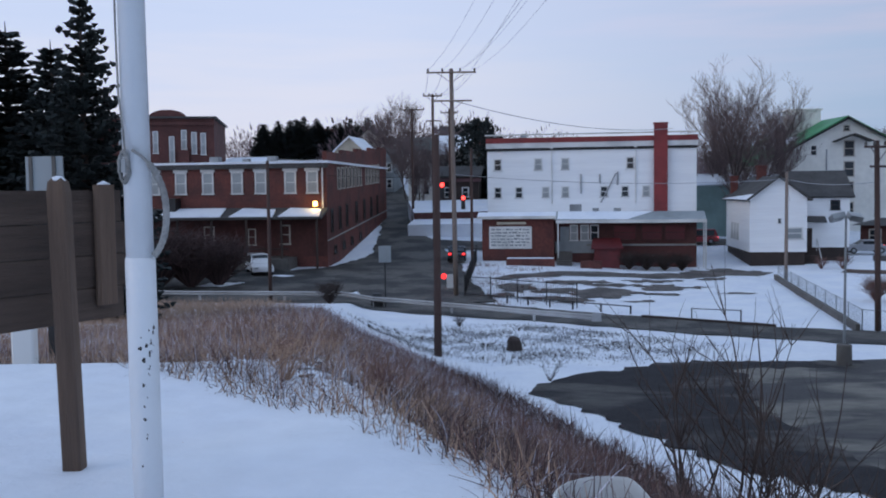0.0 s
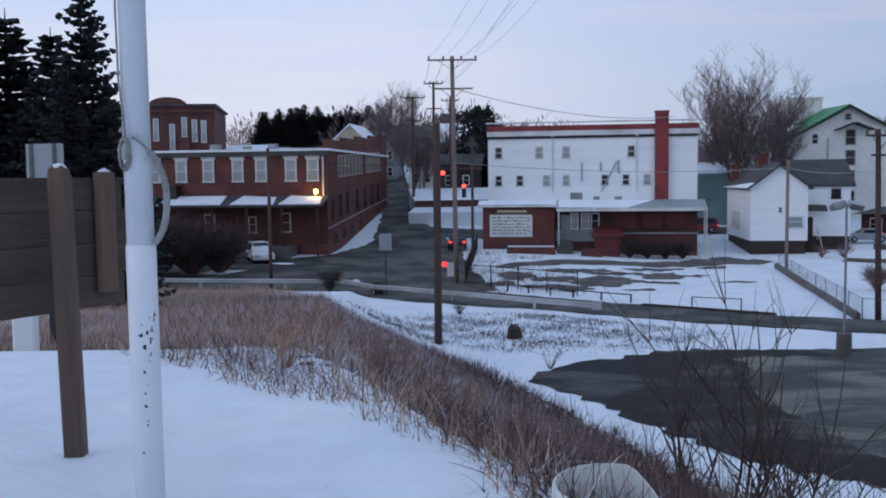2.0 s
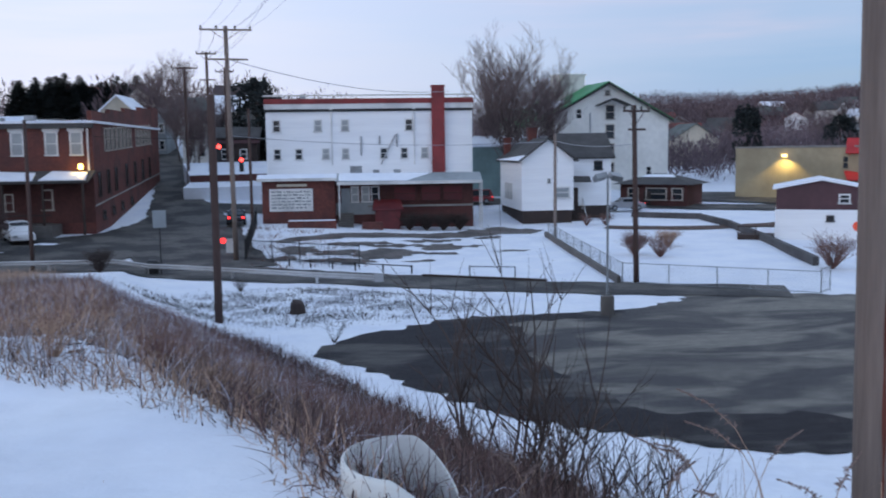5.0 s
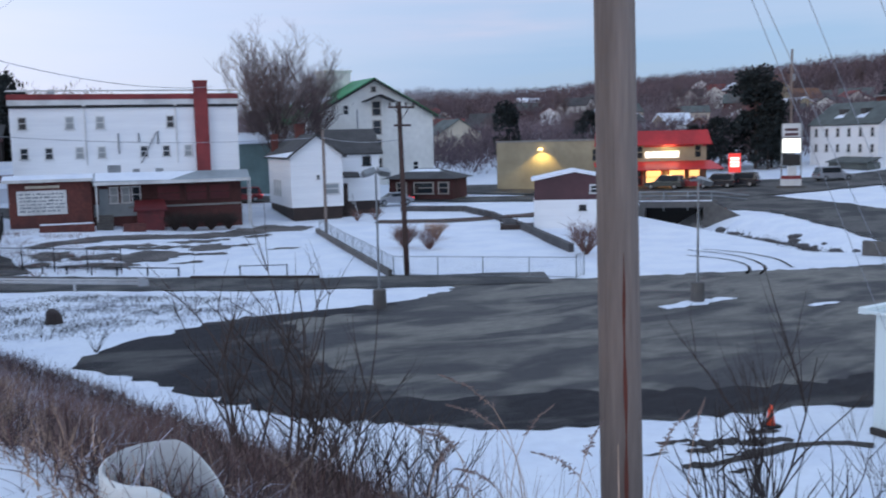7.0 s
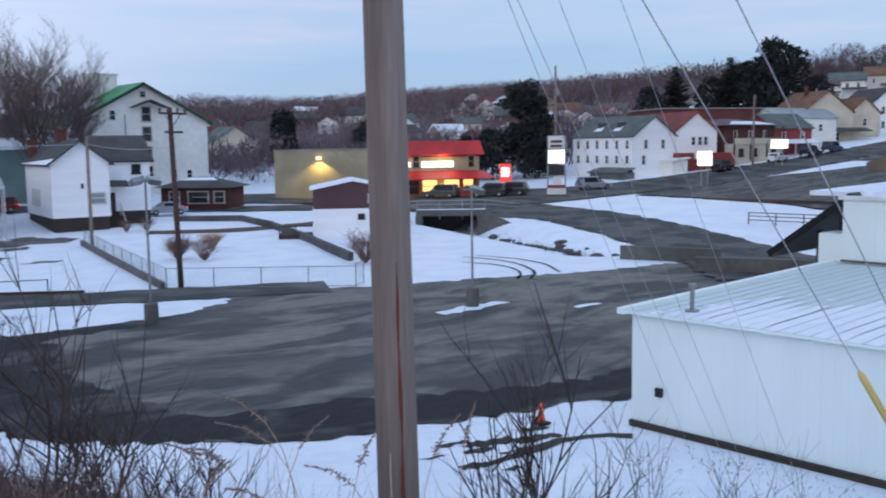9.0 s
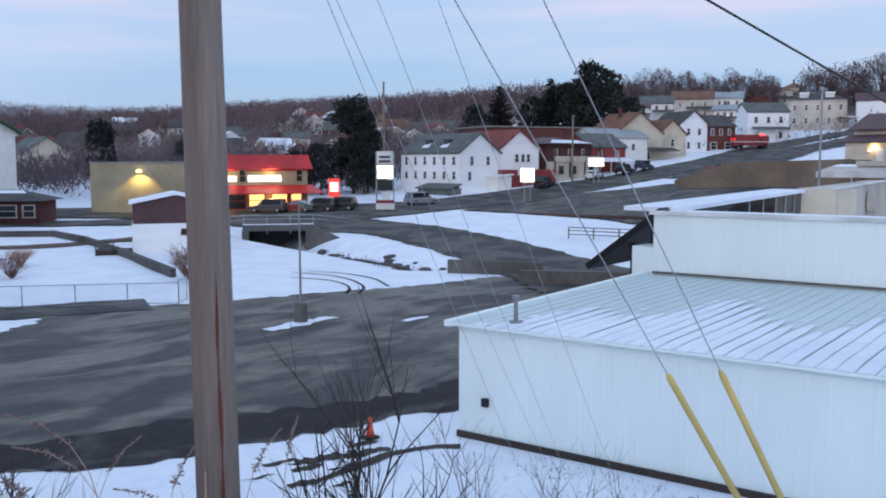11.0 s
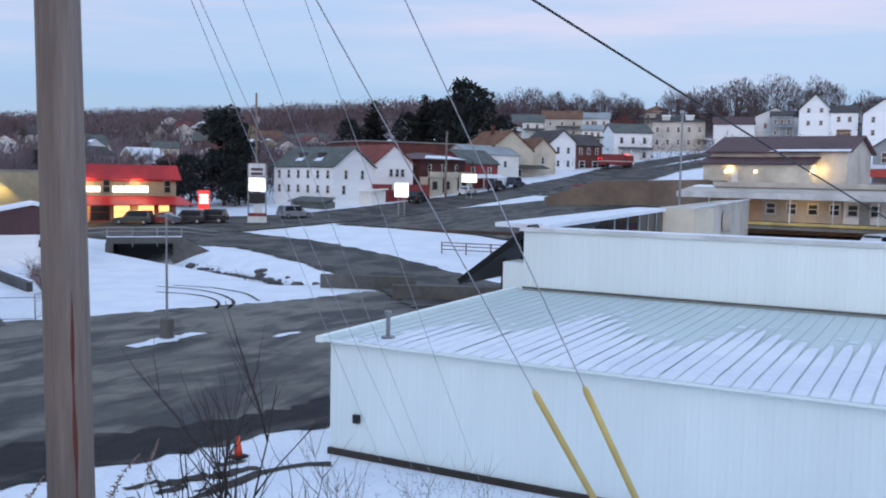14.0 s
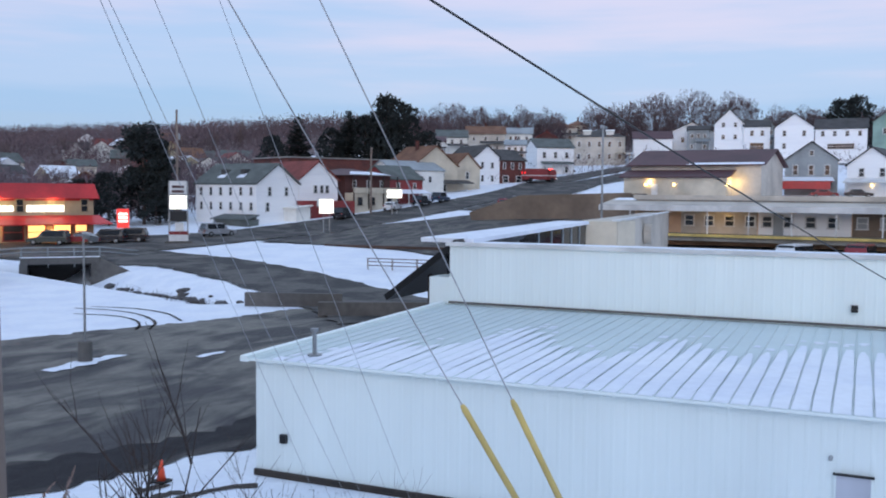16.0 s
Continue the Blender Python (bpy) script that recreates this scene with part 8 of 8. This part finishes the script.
blades("brown_brush", "matted brown brush stems on the bank", 150000, (-10, 4, 9, 42), (0.2, 0.6), 0.0045, BRUSH, 3, 1.3, 0.15, ok2)
ok3 = lambda X, Y, r: on_bank(X, Y, r, 0.2, 0.8, -0.5, 4.0) & (X - hill_edge(Y) < 8 + r.normal(0, 1, len(X)))
blades("frosted_brush", "frosted grey-mauve brush on the bank", 120000, (-9, 4, 9, 42), (0.15, 0.5), 0.0045, FROST, 4, 1.3, 0.15, ok3)
TALL = lambda X, Y, r: (X - hill_edge(Y) > 1.6) & (np.hypot(X - 0.2, Y) > 2.6) & (ground_z(X, Y) > 0.6) & (clumpy(X, Y, 1.9, 1.0) > 0.0)
blades("tall_weeds", "tall dry weed stems below the bank edge", 2600, (2.0, -4, 9, 9), (0.7, 1.6), 0.0045, STRAW, 5, 0.3, 0.6, TALL)
blades("tall_weeds", "tall dark weed stems below the bank edge", 2600, (1.6, 3, 9, 11), (0.7, 1.5), 0.0045, BRUSH, 6, 0.35, 0.6, TALL)
THICK = lambda X, Y, r: (np.hypot((X - 2.4) / 1.7, (Y - 8.2) / 2.2) < 1 + r.normal(0, 0.15, len(X))) & (clumpy(X, Y, 2.3, 0.6) > -0.5)
blades("bank_thicket", "dense dark brown weed thicket round the saplings", 9000, (0.6, 5.8, 4.8, 10.8), (0.4, 1.15), 0.0045, BRUSH, 16, 0.6, 0.4, THICK)
blades("bank_thicket", "dense rusty weed thicket round the saplings", 5000, (0.6, 5.8, 4.8, 10.8), (0.4, 1.0), 0.0045, WEEDT, 17, 0.6, 0.4, THICK)
FARB = lambda X, Y, r: (X < brush_limit(Y) + r.normal(0, 1.3, len(X))) & (X > hill_edge(Y) - 3) & (ground_z(X, Y) > 0.12) & (clumpy(X, Y, 1.2, 1.7) + r.normal(0, 0.6, len(X)) > -0.35)
blades("bank_brush", "brown tangled brush spreading down the far slope", 42000, (-9, 15, 8, 40), (0.25, 0.7), 0.012, BRUSH, 36, 1.1, 0.2, FARB)
blades("bank_brush", "frosted tangled brush spreading down the far slope", 30000, (-9, 15, 8, 40), (0.2, 0.6), 0.011, FROST, 37, 1.2, 0.2, FARB)
blades("bank_brush", "tan tangled brush spreading down the far slope", 22000, (-9, 13, 6, 36), (0.2, 0.6), 0.011, STRAW, 38, 1.2, 0.2, FARB)
NEARB = lambda X, Y, r: ((Y - 5.0) + X * 4.0 > 0.9) & (X > -0.6) & (clumpy(X, Y, 1.7, 0.3) + r.normal(0, 0.5, len(X)) > -0.75)
blades("bramble_mat", "dark tangled bramble matted on the near bank", 40000, (-0.6, 3.9, 5.5, 15), (0.18, 0.6), 0.005, THORN, 61, 1.15, 0.15, NEARB)
blades("bramble_mat", "rusty tangled bramble matted on the near bank", 22000, (-0.6, 3.9, 5.0, 14), (0.15, 0.5), 0.005, WEEDT, 62, 1.2, 0.15, NEARB)
blades("bank_brush", "dark mauve bramble thicket at the foot of the slope", 46000, (-1, 14, 8, 39), (0.3, 0.85), 0.012, THORN, 39, 0.8, 0.3, lambda X, Y, r: FARB(X, Y, r) & (X > brush_limit(Y) - 3.2 + r.normal(0, 0.8, len(X))))
EDGE = lambda X, Y, r: (lambda f: (f > 0.35 + 0.2 * clumpy(X, Y, 2.2, 0.5)) & (f < 2.2 + r.normal(0, 0.5, len(X))) & (clumpy(X, Y, 2.6, 1.1) + r.normal(0, 0.4, len(X)) > -0.55))((Y - 5.0) - np.clip(-X, 0, 4) * 1.12 + np.clip(X, 0, 3) * 4.0)
blades("edge_grass", "flattened dead grass along the edge of the snow", 40000, (-7, 3.9, 2.2, 12), (0.08, 0.3), 0.006, STRAW, 63, 1.6, 0.1, EDGE)
blades("edge_grass", "flattened brown stems along the edge of the snow", 34000, (-7, 3.9, 2.2, 12), (0.08, 0.3), 0.005, THORN, 64, 1.6, 0.1, EDGE)
TIPS = lambda X, Y, r: ((Y - 5.0) - np.clip(-X, 0, 4) * 1.12 + np.clip(X, 0, 3) * 4.0 < 0.3) & (clumpy(X, Y, 3.1, 0.2) > 0.7)
blades("grass_tips", "short dead grass tips poking through the snow", 900, (-5, 3.2, 0.6, 9), (0.02, 0.07), 0.003, STRAW, 66, 1.0, 0.5, TIPS)
FLECK = lambda X, Y, r: on_bank(X, Y, r, 0.3, 1.3, 0.0, 6.0)
blades("snow_flecks", "flecks of snow caught on the flattened brush", 42000, (-12, 5, 7, 36), (0.05, 0.16), 0.022, SNOW, 65, 1.5, 0.6, FLECK)
SLOPE = lambda X, Y, r: (ground_z(X, Y) > 0.35) & (X - hill_edge(Y) > 4) & (clumpy(X, Y, 1.1, 2.6) + r.normal(0, 0.5, len(X)) > -0.1)
blades("slope_weeds", "grey-brown weeds thinning out down the slope", 42000, (1.5, 8, 11, 27), (0.25, 0.75), 0.006, BRUSH, 26, 0.8, 0.4, SLOPE)
blades("slope_weeds", "frosted weeds thinning out down the slope", 26000, (1.5, 8, 11, 27), (0.2, 0.6), 0.006, FROST, 27, 0.9, 0.4, SLOPE)
FOOT = lambda X, Y, r: (ground_z(X, Y) < 1.6) & (ground_z(X, Y) > 0.15) & (clumpy(X, Y, 1.3, 3.0) > -0.2)
blades("bank_foot_weeds", "sparse dead stubble at the foot of the bank", 9000, (6, -22, 21, 20), (0.15, 0.5), 0.005, BRUSH, 7, 0.6, 0.5, FOOT)
STUB = lambda X, Y, r: (X < 20.9) & (clumpy(X, Y, 2.1, 0.4) + r.normal(0, 0.6, len(X)) > 1.3 - 0.28 * (X - 16))
blades("yard_stubble", "dead grass stubble poking through thin snow", 34000, (14, -18, 21.1, 14.5), (0.05, 0.16), 0.013, EARTH, 8, 0.9, 0.5, STUB)
MEAD = lambda X, Y, r: (np.hypot((X - 5) / 9, (Y - 49) / 6) < 1 + r.normal(0, 0.1, len(X))) & (Y < 60 - 0.9 * X) & (clumpy(X * 0.8 + 0.5 * np.sin(Y), Y, 1.3, 2.2) + r.normal(0, 0.7, len(X)) > 0.0)
blades("meadow_stubble", "dark dead stubble poking through snow", 90000, (-5, 42, 16, 57), (0.06, 0.32), 0.015, EARTH, 9, 1.0, 0.4, MEAD)
CREEK = lambda X, Y, r: (np.abs((X - 57.2) - 0.44 * (Y - 55.0)) < 1.6 + r.normal(0, 0.5, len(X))) & (clumpy(X, Y, 1.6, 0.9) + r.normal(0, 0.5, len(X)) > -0.1)
blades("creek_brush", "dark dead brush and flood litter along the creek", 14000, (51, 44, 64, 66), (0.2, 0.7), 0.022, EARTH, 31, 1.0, 0.3, CREEK)
YARD = lambda X, Y, r: (clumpy(X, Y, 0.9, 1.2) + r.normal(0, 0.5, len(X)) > 0.55)
blades("yard_weeds", "dead weeds in the snowy yard by the iron fence", 5000, (2, 64, 10, 90), (0.2, 0.8), 0.018, BRUSH, 10, 0.5, 0.5, YARD)


for i in range(130):
    yy = 6.0 + 22 * (i / 130) ** 1.3 + (i * 37 % 11) * 0.12
    lo_ = float(hill_edge(yy)) - 0.6
    xx = lo_ + (i * 53 % 97) / 97 * (float(brush_limit(yy)) - lo_)
    if yy - 5.0 - max(0, min(4, -xx)) * 1.12 + max(0, min(3, xx)) * 4.0 > 1.3:
        shrub(xx, yy, 0.16 + (i * 29 % 9) * 0.035, 700 + i, "low tangled bramble on the snowy bank", (BRUSH, BRUSH, STRAW, WEEDT)[i % 4], 34)

# matted dead grass under the stems
def thatch(x0, y0, x1, y1, step):
    r = np.random.RandomState(44)
    nx, ny = int((x1 - x0) / step), int((y1 - y0) / step)
    X, Y = np.meshgrid(np.linspace(x0, x1, nx), np.linspace(y0, y1, ny))
    X, Y = X + r.uniform(-0.3, 0.3, X.shape) * step, Y + r.uniform(-0.3, 0.3, X.shape) * step
    front = (Y - 5.0) - np.clip(-X, 0, 4) * 1.12 + np.clip(X, 0, 3) * 4.0
    k = clumpy(X, Y, 1.1, 0.7) + r.normal(0, 0.5, X.shape)
    ok = (front > 1.5 + 0.5 * k) & (X < brush_limit(Y) - 0.6 + 0.9 * k) & (Y < 21 + k) & (k > -0.25) & (ground_z(X, Y) > 0.5)
    Z = ground_z(X, Y) + 0.004 + r.uniform(0, 0.02, X.shape)
    i = np.arange(nx * ny).reshape(ny, nx)
    quad = np.stack([i[:-1, :-1], i[:-1, 1:], i[1:, 1:], i[1:, :-1]], -1).reshape(-1, 4)
    quad = quad[ok.ravel()[quad].all(1)]
    used, inv = np.unique(quad, return_inverse=True)
    g = Geo()
    g.v = np.stack([X.ravel(), Y.ravel(), Z.ravel()], -1)[used].tolist()
    g.f = inv.reshape(-1, 4).tolist()
    return single("matted_grass", g, THATCH, "matted dead grass flecked with snow on the bank", "dry grass", kind="stuff")


thatch(-14, 4, 8, 40, 0.13)


def plume_weed(x, y, top, lean, seed):
    """A pale dry stalk with a drooping feathery seed head."""
    rng = random.Random(seed)
    z = gz(x, y)
    h = top - z
    root = thing("dry_weed", "pale dry weed stalk with drooping seed head", "weed", pose(x, y, z - 0.05))
    P, d = [Vector((0, 0, 0))], Vector((math.cos(lean) * 0.12, math.sin(lean) * 0.12, 1)).normalized()
    for i in range(9):
        if i > 4:
            d = (d + Vector((math.cos(lean), math.sin(lean), -0.35)) * 0.13 * (i - 4)).normalized()
        P.append(P[-1] + d * (h / 7.6))
    part("stalk", Geo().tube(P, [0.006 - 0.0005 * i for i in range(10)], 5, False), STRAW, root)
    g = Geo()
    for k in range(90):
        t = rng.random() ** 0.8
        b = P[7].lerp(P[8], t * 2) if t < 0.5 else P[8].lerp(P[9], t * 2 - 1)
        e = Vector((rng.gauss(0, 1), rng.gauss(0, 1), rng.gauss(-0.1, 0.8))).normalized() * rng.uniform(0.012, 0.05) * (1.15 - t)
        g.tube([b, b + e * 0.6 + Vector((0, 0, 0.006)), b + e], [0.002, 0.0045, 0.001], 3, False)
    part("seed_head", g, WEEDT, root)
    for k in range(5):
        g = Geo()
        b = P[1].lerp(P[5], rng.random())
        a = rng.uniform(0, 6.283)
        e = Vector((math.cos(a), math.sin(a), 0.3)) * rng.uniform(0.08, 0.2)
        g.tube([b, b + e * 0.5 + Vector((0, 0, 0.03)), b + e - Vector((0, 0, 0.05))], [0.002, 0.006, 0.001], 3, False)
        part("leaf", g, WEEDT, root)


PLUMES = ((3.19, 5.60, 6.12, 3.4), (3.24, 5.91, 5.96, 2.6), (3.18, 5.26, 6.15, 0.2), (3.56, 4.27, 6.27, 0.3), (3.63, 4.60, 6.09, 2.9), (2.70, 5.51, 5.92, 0.4), (3.29, 4.96, 6.48, 2.4), (3.17, 4.44, 6.22, 0.5), (2.91, 4.49, 6.16, 3.0), (4.17, 4.55, 6.15, 0.6), (3.22, 5.57, 6.07, 3.2), (2.69, 5.52, 5.93, 0.2), (1.92, 5.72, 6.04, 2.8), (1.76, 5.57, 6.01, 0.3), (3.24, 4.84, 6.40, 2.9))
for i, (x, y, top, lean) in enumerate(PLUMES):
    plume_weed(x, y, top, lean, 900 + i)


# ---- far woods ----
def woods(name, label, n, az, dist, h, seed, material, fan=12):
    """Distant leafless woods: a trunk and a fan of fine twigs for each tree, in one mesh."""
    r = np.random.RandomState(seed)
    A, Dd = np.radians(r.uniform(*az, n)), r.uniform(dist[0] ** 0.5, dist[1] ** 0.5, n) ** 2
    X, Y = Dd * np.sin(A), Dd * np.cos(A)
    Z = ground_z(X, Y) - 0.3
    H = r.uniform(*h, n)
    k = fan
    b = np.repeat(np.stack([X, Y, Z], -1), k, 0)
    hh = np.repeat(H, k)
    wd = np.repeat(H * r.uniform(0.34, 0.52, n), k)
    d = r.normal(0, 1, (n * k, 3))
    d /= np.linalg.norm(d, axis=1)[:, None]
    q = d * (r.uniform(0.15, 1, n * k) ** 0.4)[:, None]
    P1 = b + q * np.stack([wd, wd, hh * 0.40], -1) + np.stack([0 * hh, 0 * hh, hh * 0.60], -1)
    P0 = P1 - (q * np.stack([wd, wd, 0 * hh], -1) + np.stack([0 * hh, 0 * hh, hh * 0.5], -1)) * r.uniform(0.15, 0.4, n * k)[:, None]
    s = r.normal(0, 1, (n * k, 3)) * (hh * 0.008)[:, None]
    mid = (P0 + P1) / 2
    V = np.stack([P0, mid + s, P1, mid - s], 1).reshape(-1, 3)
    F = (np.arange(n * k)[:, None] * 4 + [0, 1, 2, 3]).tolist()
    g = Geo()
    g.v, g.f = V.tolist(), F
    return single(name, g, material, label, "woods", kind="stuff")


# twig colour lightened so that it carries the distance haze
FARW = mat("distant_bare_woods", (0.16, 0.115, 0.125), 0.95, 0.2, 0.05, isl=0.4)
woods("far_woods", "leafless reddish woods on the far hills", 9500, (16, 64), (380, 1300), (8, 13), 1, FARW, 40)
woods("far_woods", "leafless woods above the town", 3000, (50, 100), (300, 800), (5, 9), 2, FARW2, 36)
woods("town_trees", "leafless scrub and trees between the far houses", 3600, (23, 55), (150, 440), (4, 9), 3, FARW, 40)
woods("hill_trees", "leafless woods behind the white building", 1300, (-24, 22), (215, 600), (7, 11), 4, FARW2, 36)
woods("town_trees", "leafless trees between hillside houses", 260, (54, 88), (200, 300), (3, 7), 5, FARW, 40)
woods("hill_street_trees", "bare frosted street trees climbing the hill", 60, (-7, 2.5), (138, 215), (6, 11), 6, FARW2, 60)
